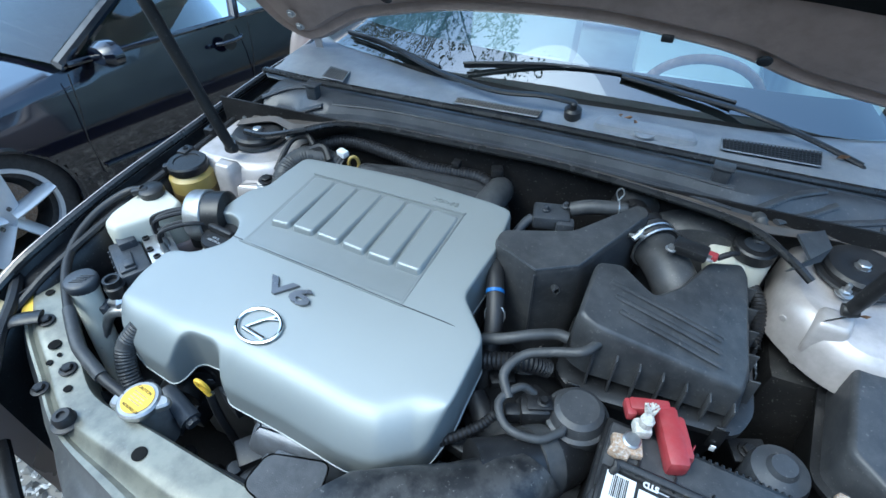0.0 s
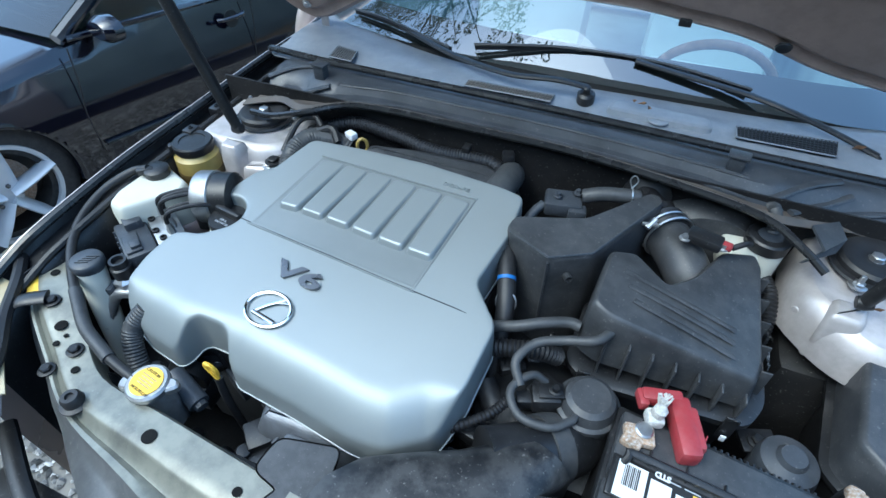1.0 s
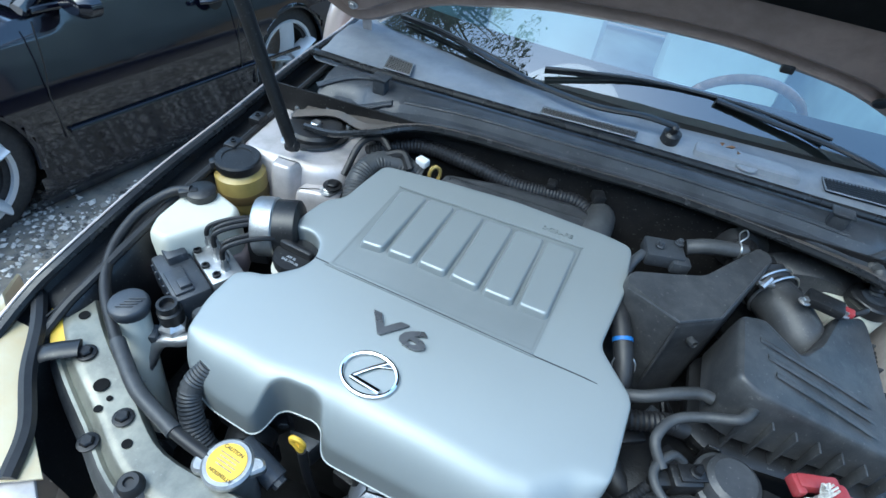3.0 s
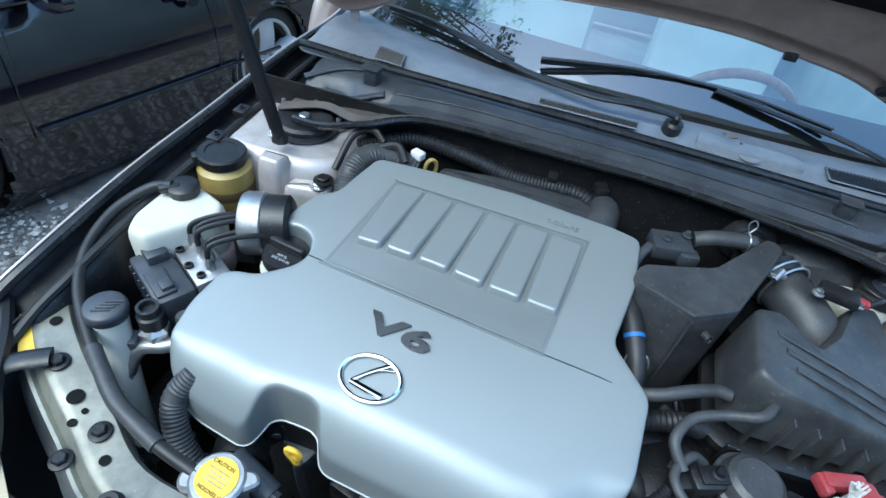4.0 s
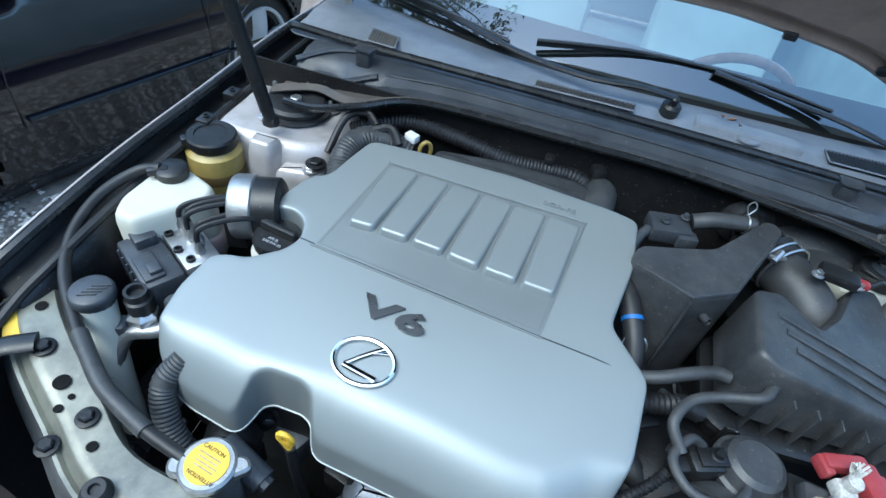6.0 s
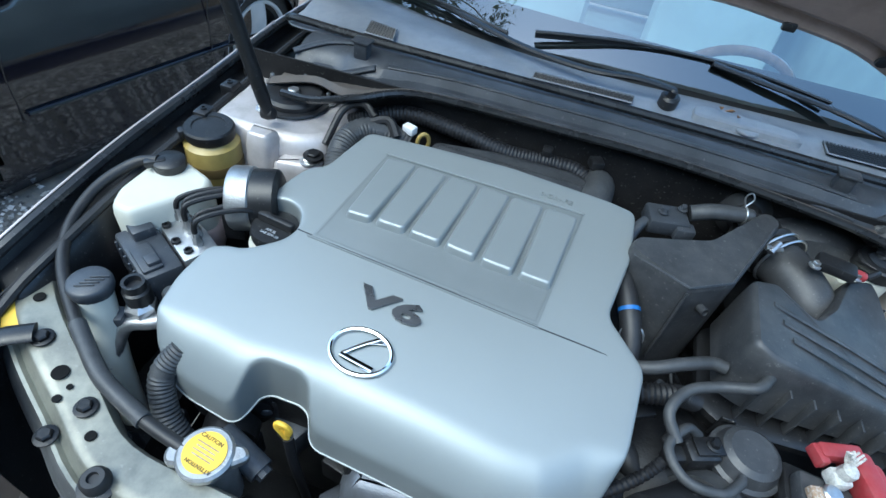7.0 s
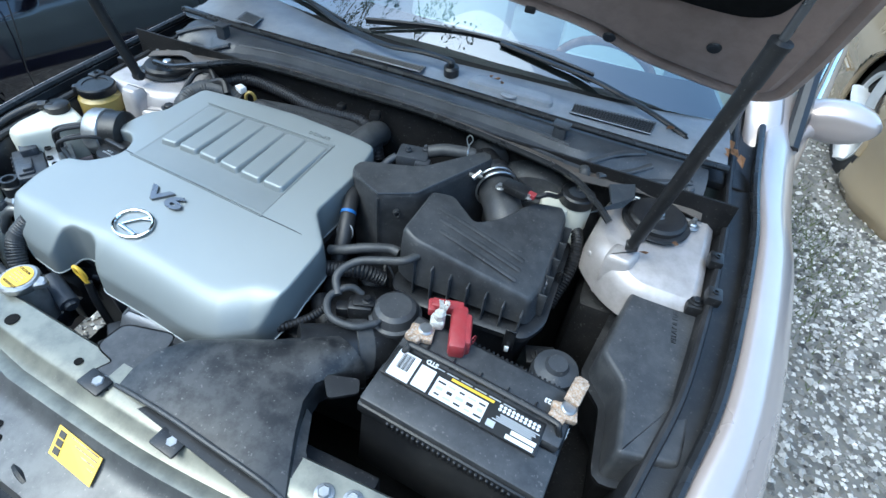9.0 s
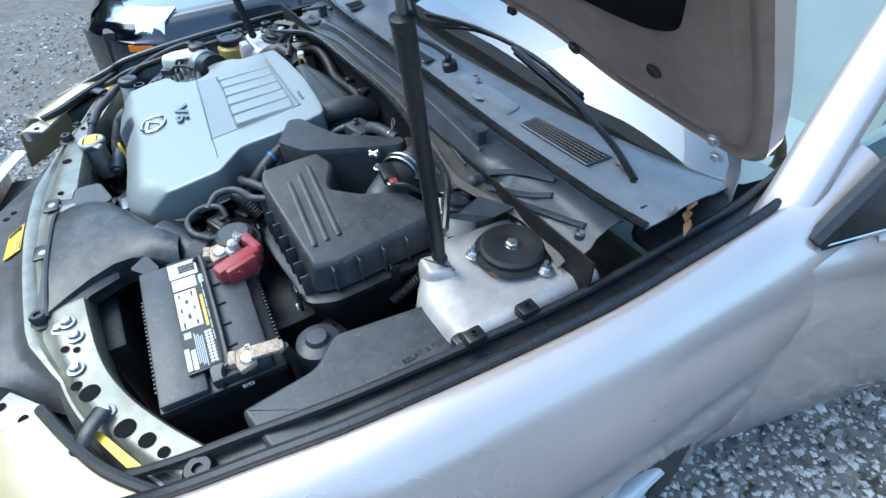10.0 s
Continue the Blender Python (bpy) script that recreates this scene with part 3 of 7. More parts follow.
# strut towers
def tower(side):
    cx = 0.555 * side
    if side > 0:
        poly = [(0.452, -0.080), (0.505, -0.145), (0.545, -0.170), (0.655, -0.168), (0.668, 0.10), (0.475, 0.10)]
    else:
        poly = [(-0.665, -0.10), (-0.60, -0.11), (-0.50, -0.105), (-0.44, -0.06), (-0.46, 0.10), (-0.665, 0.10)]
    plate = lambda x, y: 0.862 + 0.03 * (y if y < 0 else 0) - 0.04 * abs(abs(x) - 0.56) - (0.35 * max(0.0, -0.11 - y) if x > 0 else 0.0)
    bm = shell(rounded(poly, 0.03), [(-0.008, 0.775 if side > 0 else 0.735), (-0.007, 0.785 if side > 0 else 0.76), (-0.006, lambda x, y: plate(x, y) - 0.062), (-0.002, lambda x, y: plate(x, y) - 0.027), (0.004, lambda x, y: plate(x, y) - 0.010), (0.018, plate)])
    ob = part("strut_tower", bm, BAYPAINT, sedan, "silver-beige painted suspension strut tower", 45)
    part("mount_cap", lathe([(0.062, 0.0), (0.060, 0.003), (0.052, 0.004), (0.052, 0.012), (0.047, 0.0165), (0.030, 0.0175), (0.022, 0.014), (0.012, 0.014), (0.012, 0.010), (0, 0.010)], (cx, 0, 0.8625), (0, 0, 1), 36), RUBBER, ob, "black rubber strut mount cap")
    part("nut", bolt((cx, 0, 0.872), 0.0105, (0, 0, 1), 1.35, 0.010), STEEL, ob)
    spots = ((0.618, 0.017), (0.513, 0.05), (0.529, -0.056)) if side > 0 else ((-0.612, 0.03), (-0.50, 0.02), (-0.585, -0.05))
    for x, y in spots:
        part("stud", join(bolt((x, y, 0.862), 0.0085), lathe([(0.0042, 0), (0.0042, 0.016), (0.003, 0.018), (0, 0.018)], (x, y, 0.864), (0, 0, 1), 10)), STEEL, ob, "zinc-plated stud and nut")
    if side > 0:
        part("strut_bracket", shell(rounded([(0.485, -0.135), (0.530, -0.140), (0.545, -0.095), (0.495, -0.09)], 0.01), [(0.0, 0.80), (0.0, 0.853), (0.004, 0.862), (0.008, 0.864)]), BAYPAINT, ob, "", 45)
        for bx, by, bz in ((0.476, -0.112, 0.80), (0.462, -0.095, 0.82), (0.49, -0.133, 0.775)):
            part("weld_spot", lathe([(0.006, 0), (0.005, 0.002), (0, 0.0025)], (bx, by, bz), (-0.6, -0.8, 0), 12), BAYPAINT, ob)
    else:
        part("strut_bracket", shell(rounded([(-0.575, -0.130), (-0.535, -0.130), (-0.525, -0.095), (-0.58, -0.095)], 0.01), [(-0.006, 0.74), (0.0, 0.84), (0.004, 0.862), (0.008, 0.866)]), BAYPAINT, ob, "", 45)
        part("front_plate", shell(rounded([(-0.53, -0.135), (-0.455, -0.120), (-0.45, -0.085), (-0.525, -0.095)], 0.012), [(-0.006, 0.74), (0.0, 0.81), (0.003, 0.825), (0.008, 0.829)]), BAYPAINT, ob, "", 45)
        part("plate_bolt", bolt((-0.475, -0.108, 0.829), 0.010), STEEL, ob)
    for y in (-0.055, -0.145):
        x = 0.664 * side if side > 0 else -0.668 + (0.01 if y < -0.1 else 0)
        clip = join(box((x, y + (0.04 if side < 0 else 0), 0.860), (0.024, 0.030, 0.020), 0.004), lathe([(0.005, 0), (0.005, 0.004), (0.003, 0.004), (0.003, 0.001), (0, 0.001)], (x, y + (0.04 if side < 0 else 0), 0.869), (0, 0, 1), 12))
        part("seal_clip", clip, BLACK, ob, "black plastic clip")
    return ob


tower(1)
tower(-1)

# inner aprons and the dark floor of the bay, shade included in the colour
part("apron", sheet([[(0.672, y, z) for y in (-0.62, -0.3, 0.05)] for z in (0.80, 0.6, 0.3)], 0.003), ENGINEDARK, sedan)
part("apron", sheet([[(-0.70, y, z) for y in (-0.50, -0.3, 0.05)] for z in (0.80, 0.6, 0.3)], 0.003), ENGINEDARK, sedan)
# dark below the painted towers, where shade is put in by colour
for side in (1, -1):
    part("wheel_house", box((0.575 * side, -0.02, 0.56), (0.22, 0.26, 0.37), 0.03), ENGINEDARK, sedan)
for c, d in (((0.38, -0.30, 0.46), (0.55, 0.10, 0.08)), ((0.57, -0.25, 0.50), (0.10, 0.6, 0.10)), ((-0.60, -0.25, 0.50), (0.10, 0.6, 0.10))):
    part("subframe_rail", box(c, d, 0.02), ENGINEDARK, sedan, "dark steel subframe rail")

# radiator support
SUP = [(-0.755, -0.385, 0.79), (-0.69, -0.455, 0.79), (-0.625, -0.505, 0.788), (-0.548, -0.552, 0.775), (-0.46, -0.600, 0.768), (-0.31, -0.618, 0.785), (-0.10, -0.640, 0.80), (0.05, -0.650, 0.80), (0.25, -0.648, 0.797), (0.36, -0.640, 0.785), (0.45, -0.612, 0.787), (0.53, -0.572, 0.788), (0.615, -0.520, 0.79)]
sup_line = smooth_line(SUP, 5)
PROFILE = ((0.034, -0.06, 0.034), (0.034, -0.006, 0.034), (0.030, 0.0, 0.030), (0.0, 0.0, 0.0), (-0.010, -0.001, -0.016), (-0.014, -0.005, -0.022), (-0.018, -0.014, -0.032), (-0.022, -0.018, -0.042), (-0.026, -0.012, -0.050), (-0.030, -0.012, -0.062), (-0.034, -0.026, -0.072), (-0.038, -0.032, -0.09), (-0.042, -0.038, -0.125), (-0.045, -0.046, -0.15), (-0.047, -0.09, -0.156))
rows = []
for a, b, c in PROFILE:
    row = []
    for i, p in enumerate(sup_line):
        d = (sup_line[min(i + 1, len(sup_line) - 1)] - sup_line[max(i - 1, 0)]).normalized()
        back = Vector((-d.y, d.x, 0)).normalized()
        mid = max(0.0, min(1.0, (p.x + 0.47) / 0.24, (0.34 - p.x) / 0.10))
        row.append(p + back * (a + (c - a) * mid) + Vector((0, 0, b)))
    rows.append(row)
support = part("radiator_support", sheet(rows[:10], 0.002), SUPPORT, sedan, "dusty greenish-grey radiator support panel", 40)
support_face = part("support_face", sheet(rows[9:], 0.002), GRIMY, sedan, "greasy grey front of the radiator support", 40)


# no hole is cut: a flat black disc paints the dark inside
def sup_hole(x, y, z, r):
    part("hole", lathe([(0, 0.0), (r, 0.0), (r, 0.0012), (0, 0.0012)], (x, y, z), (0, 0, 1), 20), FELT_HOLE, support, "punched hole, its inner dark painted as a flat disc")




# ---- engine cover ----
def cover_z(x, y):
    return 0.919 + 0.035 * x + 0.165 * y


COVER_LINE = [(-0.387, -0.073), (-0.405, -0.123), (-0.416, -0.160), (-0.441, -0.174), (-0.458, -0.209), (-0.466, -0.243), (-0.432, -0.240), (-0.411, -0.253), (-0.403, -0.280), (-0.414, -0.302), (-0.452, -0.330), (-0.478, -0.333), (-0.497, -0.342), (-0.508, -0.392), (-0.505, -0.440), (-0.488, -0.472), (-0.449, -0.488), (-0.378, -0.500), (-0.366, -0.464), (-0.352, -0.456), (-0.312, -0.457), (-0.297, -0.464), (-0.281, -0.496), (-0.165, -0.508), (-0.070, -0.522), (-0.018, -0.520), (0.036, -0.482), (0.054, -0.430), (0.062, -0.334), (0.012, -0.276), (0.030, -0.180), (0.029, -0.098), (-0.010, -0.088), (-0.160, -0.071), (-0.290, -0.070)]
cover = thing("engine_cover", "satin silver plastic engine cover with six ribs", "engine cover")
line = rounded(COVER_LINE, 0.014, 5)


def spread(outline, step):
    """The outline with points no further apart than a step."""
    pts = []
    for k in range(len(outline)):
        a, b = Vector(outline[k]), Vector(outline[(k + 1) % len(outline)])
        count = max(1, math.ceil((b - a).length / step))
        pts += [tuple(a.lerp(b, j / count)) for j in range(count)]
    return pts


def cover_shell(outline):
    """A skin over the outline that rolls over broadly along the front, with the notch cut through the roll."""
    whole = [p for p in outline if not (-0.385 < p[0] < -0.278 and p[1] < -0.43)]
    roll = np.array([(x, y, max(0.0, min(1.0, (-0.440 - y) / 0.05))) for x, y in spread(whole, 0.003)])

    def height(x, y):
        d = np.hypot(roll[:, 0] - x, roll[:, 1] - y)
        return cover_z(x, y) - float(np.max(0.042 * roll[:, 2] * np.clip(1 - d / (0.004 + 0.052 * roll[:, 2]), 0, 1) ** 2))

    def low(x, y):
        return cover_z(x, y) - 0.070 - 0.016 * max(0.0, min(1.0, (-0.40 - y) / 0.08))

    edge = spread(outline, 0.005)
    count = len(edge)
    outward = []
    for k in range(count):
        along = (Vector(edge[(k + 1) % count]) - Vector(edge[k - 1])).normalized()
        outward.append(Vector((along.y, -along.x)))
    if sum(p[0] * q[1] - p[1] * q[0] for p, q in zip(edge, edge[1:] + edge[:1])) < 0:
        outward = [-v for v in outward]
    bm = bmesh.new()
    rows = []
    # the wall from its foot upwards, then the small round of the edge
    for t, out in ((1.0, -0.002), (1.0, 0.0035), (0.97, 0.0035), (0.96, 0.002), (0.7, 0.0018), (0.3, 0.001), (0.12, 0.0004)):
        rows.append([bm.verts.new((x + v.x * out, y + v.y * out, (height(x, y) - 0.005) * (1 - t) + low(x, y) * t)) for (x, y), v in zip(edge, outward)])
    for out, down in ((0.0, 0.005), (-0.0005, 0.003), (-0.0014, 0.0013), (-0.0026, 0.0004), (-0.0042, 0.0)):
        ring = [(x + v.x * out, y + v.y * out) for (x, y), v in zip(edge, outward)]
        rows.append([bm.verts.new((x, y, height(x, y) - down)) for x, y in ring])
    for p, q in zip(rows, rows[1:]):
        for k in range(count):
            bm.faces.new((p[k], p[(k + 1) % count], q[(k + 1) % count], q[k]))
    inner = np.array([(v.co.x, v.co.y) for v in rows[-1]])
    after = np.roll(inner, -1, axis=0)
    points = [Vector(p) for p in inner]
    for i in range(90):
        for j in range(74):
            x, y = -0.510 + 0.0065 * i + 0.00325 * (j % 2), -0.530 + 0.0065 * j
            cross = ((inner[:, 1] > y) != (after[:, 1] > y))
            at = inner[:, 0] + (y - inner[:, 1]) / np.where(cross, after[:, 1] - inner[:, 1], 1.0) * (after[:, 0] - inner[:, 0])
            if np.count_nonzero(cross & (at > x)) % 2 and np.min(np.hypot(inner[:, 0] - x, inner[:, 1] - y)) > 0.0035:
                points.append(Vector((x, y)))
    places, _, faces = geometry.delaunay_2d_cdt(points, [], [list(range(count))], 1, 1e-6)[:3]
    flat = bmesh.new()
    corners = [flat.verts.new((p.x, p.y, height(p.x, p.y))) for p in places]
    for face in faces:
        flat.faces.new([corners[k] for k in face])
    bm = join(bm, flat)
    bmesh.ops.remove_doubles(bm, verts=bm.verts, dist=0.0002)
    bmesh.ops.recalc_face_normals(bm, faces=bm.faces)
    return bm


part("shell", cover_shell(line), COVER, cover, "", 60)


def on_cover(x, y, d=0.0):
    return Vector((x, y, cover_z(x, y) + d))


TILT_M = Matrix.Rotation(math.atan(0.165), 4, "X") @ Matrix.Rotation(-math.atan(0.035), 4, "Y")
QUAD = [(-0.342, -0.113), (-0.380, -0.285), (-0.069, -0.318), (-0.043, -0.129)]
part("recessed_panel", shell(QUAD, [(0.0, lambda x, y: cover_z(x, y) - 0.002), (0.0, lambda x, y: cover_z(x, y) + 0.0012), (0.002, lambda x, y: cover_z(x, y) + 0.0016), (0.004, lambda x, y: cover_z(x, y) + 0.0008)]), PANEL, cover, "matt grey panel between the ribs")
tops = [(-0.340, -0.116), (-0.291, -0.117), (-0.243, -0.121), (-0.194, -0.124), (-0.146, -0.128), (-0.097, -0.131), (-0.047, -0.137)]
bots = [(-0.356, -0.243), (-0.313, -0.243), (-0.265, -0.246), (-0.214, -0.251), (-0.164, -0.258), (-0.112, -0.263), (-0.062, -0.267)]
for k in range(6):
    a, b, c, d = (Vector(v) for v in (tops[k], tops[k + 1], bots[k + 1], bots[k]))
    a, b = a.lerp(b, 0.015), b.lerp(a, 0.015)
    d, c = d.lerp(c, 0.05), c.lerp(d, 0.05)
    rows = []
    across, down = (b - a).length * 0.5, (d - a).length * 0.5
    for j in range(57):
        row = []
        for i in range(27):
            u, v = i / 26, j / 56
            p = a.lerp(b, u).lerp(d.lerp(c, u), v)
            half = across * (1 - v) + (c - d).length * 0.5 * v
            qx, qy = abs(u - 0.5) * 2 * half - half + 0.008, abs(v - 0.5) * 2 * down - down + 0.008
            inside = 0.008 - math.hypot(max(qx, 0), max(qy, 0)) - min(max(qx, qy), 0)
            rise = 1 - (1 - max(0.0, min(1.0, inside / 0.0045))) ** 2
            row.append(on_cover(p.x, p.y, -0.0008 + 0.0120 * rise * (0.3 + 0.7 * v)))
        rows.append(row)
    part("rib", sheet(rows, 0.0), COVER, cover, "", 60)
part("top_lip", tube([on_cover(-0.344, -0.1105, 0.002), on_cover(-0.19, -0.119, 0.002), on_cover(-0.042, -0.1275, 0.002)], 0.0020, 6, 2), COVER, cover)
# dark grey tube paints the shadow of the step across the cover
part("crease", tube([on_cover(-0.402, -0.281, 0.0002), on_cover(-0.225, -0.3025, 0.0004), on_cover(-0.067, -0.3205, 0.0004), on_cover(0.0, -0.327, 0.0), on_cover(0.048, -0.334, -0.003)], 0.0010, 6, 2), GREYP, cover, "dark line standing for the crease shadow")
part("crease_lip", tube([on_cover(-0.385, -0.2868, 0.001), on_cover(-0.225, -0.3045, 0.001), on_cover(-0.067, -0.3225, 0.001)], 0.0013, 6, 2), COVER, cover)
m = Matrix.Translation(on_cover(-0.245, -0.353, 0.003)) @ Matrix.Rotation(radians(-7), 4, "Z") @ TILT_M
part("lettering", letters("V6", 0.0385, 0.0022, m @ Matrix.Diagonal((2.05, 1, 1, 1)), shear=0.05, bold=0.0012), DCHROME, cover, "dark chrome letters V6")
m = Matrix.Translation(on_cover(-0.084, -0.1115, 0.0012)) @ Matrix.Rotation(radians(-5), 4, "Z") @ TILT_M
part("lettering", letters("2GR-FE", 0.012, 0.001, m @ Matrix.Diagonal((1.25, 0.85, 1, 1)), bold=0.0003), COVER, cover, "raised silver letters")
em = Matrix.Translation(on_cover(-0.254, -0.417, 0.002)) @ Matrix.Rotation(radians(-4), 4, "Z") @ TILT_M
part("badge", tube([em @ Vector((0.0365 * math.cos(a), 0.0275 * math.sin(a), 0.001)) for a in [2 * math.pi * k / 40 for k in range(41)]], 0.0030, 8, 1), CHROME, cover, "chrome oval ring badge")
part("badge_stroke", join(*[tube([em @ Vector((x, y, 0.001)) for x, y in pts], w, 8, 4, flat=0.7) for pts, w in (([(0.016, 0.0235), (-0.004, 0.006), (-0.019, -0.010)], 0.0030), ([(-0.020, -0.011), (0.0, -0.0135), (0.022, -0.016)], 0.0040), ([(0.024, 0.019), (0.008, 0.014), (-0.004, 0.006)], 0.0018))]), CHROME, cover)

# the engine under the cover, its dark colour standing for the shade there
engine = thing("engine", "dark V6 engine with cast aluminium timing cover", "engine")
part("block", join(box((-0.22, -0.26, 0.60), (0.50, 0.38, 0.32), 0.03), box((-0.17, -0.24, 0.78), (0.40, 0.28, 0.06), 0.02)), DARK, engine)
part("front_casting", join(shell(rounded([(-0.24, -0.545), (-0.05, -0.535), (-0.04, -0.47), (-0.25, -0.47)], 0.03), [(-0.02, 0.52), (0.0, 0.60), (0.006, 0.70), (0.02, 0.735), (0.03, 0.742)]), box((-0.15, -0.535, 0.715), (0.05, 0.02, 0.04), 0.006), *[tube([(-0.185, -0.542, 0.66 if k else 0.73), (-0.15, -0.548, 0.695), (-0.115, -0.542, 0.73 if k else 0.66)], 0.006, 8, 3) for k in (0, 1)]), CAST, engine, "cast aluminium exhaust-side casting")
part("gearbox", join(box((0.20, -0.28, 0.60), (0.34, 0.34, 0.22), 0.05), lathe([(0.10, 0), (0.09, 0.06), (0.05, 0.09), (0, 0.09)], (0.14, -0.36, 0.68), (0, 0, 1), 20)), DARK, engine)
plen = [(-0.30, -0.06), (-0.12, -0.09), (-0.02, -0.09), (0.0, -0.03), (-0.06, 0.005), (-0.20, 0.0), (-0.30, -0.02)]
part("intake_plenum", shell(rounded(plen, 0.02), [(0, 0.80), (0.0, 0.862), (0.008, 0.876), (0.02, 0.882)]), DUSTY, engine, "matt dark intake plenum", 60)
part("throttle_pipe", tube([(-0.035, -0.085, 0.862), (-0.025, -0.04, 0.868), (-0.022, 0.0, 0.862), (-0.03, 0.03, 0.84)], 0.026, 16), HOSE, engine)
part("throttle_body", join(box((0.085, -0.045, 0.868), (0.062, 0.046, 0.026), 0.005, 12), bolt((0.075, -0.05, 0.884), 0.005), bolt((0.105, -0.03, 0.884), 0.005), tube([(0.055, -0.06, 0.868), (0.045, -0.075, 0.862), (0.035, -0.10, 0.85)], 0.008, 10), box((0.112, -0.060, 0.866), (0.03, 0.022, 0.022), 0.004, 12)), GREYP, engine, "grey throttle body")

# ---- air filter box ----
airbox = thing("air_filter_box", "dusty black plastic air filter box with ribbed sides", "air filter box")
LID = [(0.178, -0.172), (0.172, -0.278), (0.200, -0.290), (0.398, -0.278), (0.408, -0.24), (0.404, -0.055), (0.390, -0.040), (0.337, -0.076), (0.300, -0.150), (0.266, -0.188), (0.215, -0.156)]
lid_z = lambda x, y: 0.905 - 0.235 * (x - 0.20) + 0.06 * (y + 0.2) - (2.2 * max(0, x - 0.33) ** 2)
lid_line = rounded(LID, 0.010, 3)
part("lid", shell(lid_line, [(-0.006, lambda x, y: lid_z(x, y) * 0.25 + 0.79 * 0.75 - 0.01), (-0.002, lambda x, y: lid_z(x, y) - 0.03), (0.0, lambda x, y: lid_z(x, y) - 0.010), (0.002, lambda x, y: lid_z(x, y) - 0.004), (0.006, lid_z)]), DUSTY, airbox, "dusty lid with shallow grooves", 50)
BODY = [(0.172, -0.17), (0.166, -0.29), (0.20, -0.312), (0.405, -0.30), (0.425, -0.26), (0.422, -0.05), (0.40, -0.03), (0.25, -0.12)]
body_line = rounded(BODY, 0.015, 3)
part("flange", shell(body_line, [(-0.002, 0.772), (-0.006, 0.774), (-0.006, 0.784), (0.0, 0.787), (0.02, 0.787)], True, True), BLACK, airbox)
part("body", shell(body_line, [(0.03, 0.58), (0.02, 0.66), (0.006, 0.75), (0.004, 0.775)], True, True), BLACK, airbox)
for k in range(7):
    x = 0.205 + 0.031 * k
    part("side_rib", box((x, -0.293, 0.826 - 0.0035 * k), (0.003, 0.016, 0.078 - 0.005 * k), 0.001), DUSTY, airbox)
for k in range(5):
    y = -0.25 + 0.045 * k
    part("side_rib", box((0.412, y, 0.815), (0.014, 0.003, 0.05), 0.001), DUSTY, airbox)
for k in range(3):
    y = -0.205 - 0.022 * k
    a, b = Vector((0.205 + 0.01 * k, y + 0.004, 0)), Vector((0.365, y - 0.010, 0))
    pts = [Vector((p.x, p.y, lid_z(p.x, p.y) + 0.0003)) for p in (a, a.lerp(b, 0.5), b)]
    part("groove", tube(pts, 0.0045, 8, 3, flat=0.16), DUSTY, airbox)
for x, y, rot in ((0.385, -0.312, 0), (0.428, -0.15, 90), (0.19, -0.316, 0)):
    part("spring_clip", join(box((x, y, 0.78), (0.018, 0.005, 0.05), 0.002, rot), tube([(x - 0.008, y - 0.002, 0.80), (x, y - 0.008, 0.812), (x + 0.008, y - 0.002, 0.80)], 0.0012, 6)), BLACK, airbox)
part("clip_tab", box((0.385, -0.318, 0.762), (0.007, 0.003, 0.012), 0.001), WHITE, airbox)
part("lettering", letters("HC", 0.018, 0.0006, Matrix.Translation((0.411, -0.235, 0.845)) @ Matrix.Rotation(radians(90), 4, "Z") @ Matrix.Rotation(radians(80), 4, "X")), GREYP, airbox, "embossed letters")

# mass air flow duct
duct = thing("intake_duct", "black air duct with steel hose clamp and flow sensor", "air duct")
part("elbow", tube([(0.325, -0.12, 0.79), (0.307, -0.112, 0.832), (0.285, -0.080, 0.848), (0.26, -0.04, 0.850), (0.245, 0.0, 0.842)], (0.036, 0.036), 18), DUSTY, duct)
part("bellows", tube([(0.262, -0.045, 0.856), (0.24, -0.01, 0.855), (0.20, 0.01, 0.85)], 0.038, 18, 6, 0.005, 0.012), RUBBER, duct)
for t in (0.0, 0.012):
    ring = [Vector((0.262 - t * 0.7 + 0.0, -0.047 + t, 0.856)) + 0.0405 * (math.cos(a) * Vector((0.83, 0.55, 0)) + math.sin(a) * Vector((0, 0, 1))) for a in [2 * math.pi * k / 24 for k in range(25)]]
    part("clamp", tube(ring, 0.0022, 6, 1), STEEL, duct, "zinc hose clamp")
part("clamp_screw", join(tube([(0.222, -0.085, 0.893), (0.232, -0.070, 0.902)], 0.005, 8), tube([(0.214, -0.082, 0.897), (0.238, -0.078, 0.897)], 0.0035, 8)), STEEL, duct)
sensor = part("flow_sensor", box((0.305, -0.088, 0.902), (0.05, 0.028, 0.016), 0.004, -12), BLACK, duct, "black flow sensor plug")
for dx in (-0.028, 0.026):
    part("screw", bolt((0.305 + dx, -0.095, 0.899), 0.0055), STEEL, sensor)
part("plug", box((0.335, -0.093, 0.903), (0.016, 0.014, 0.010), 0.003, -12), RED, sensor)
part("wire", tube([(0.343, -0.093, 0.902), (0.36, -0.08, 0.905), (0.375, -0.05, 0.885), (0.38, 0.0, 0.86)], 0.0045, 8), WIRE, duct)

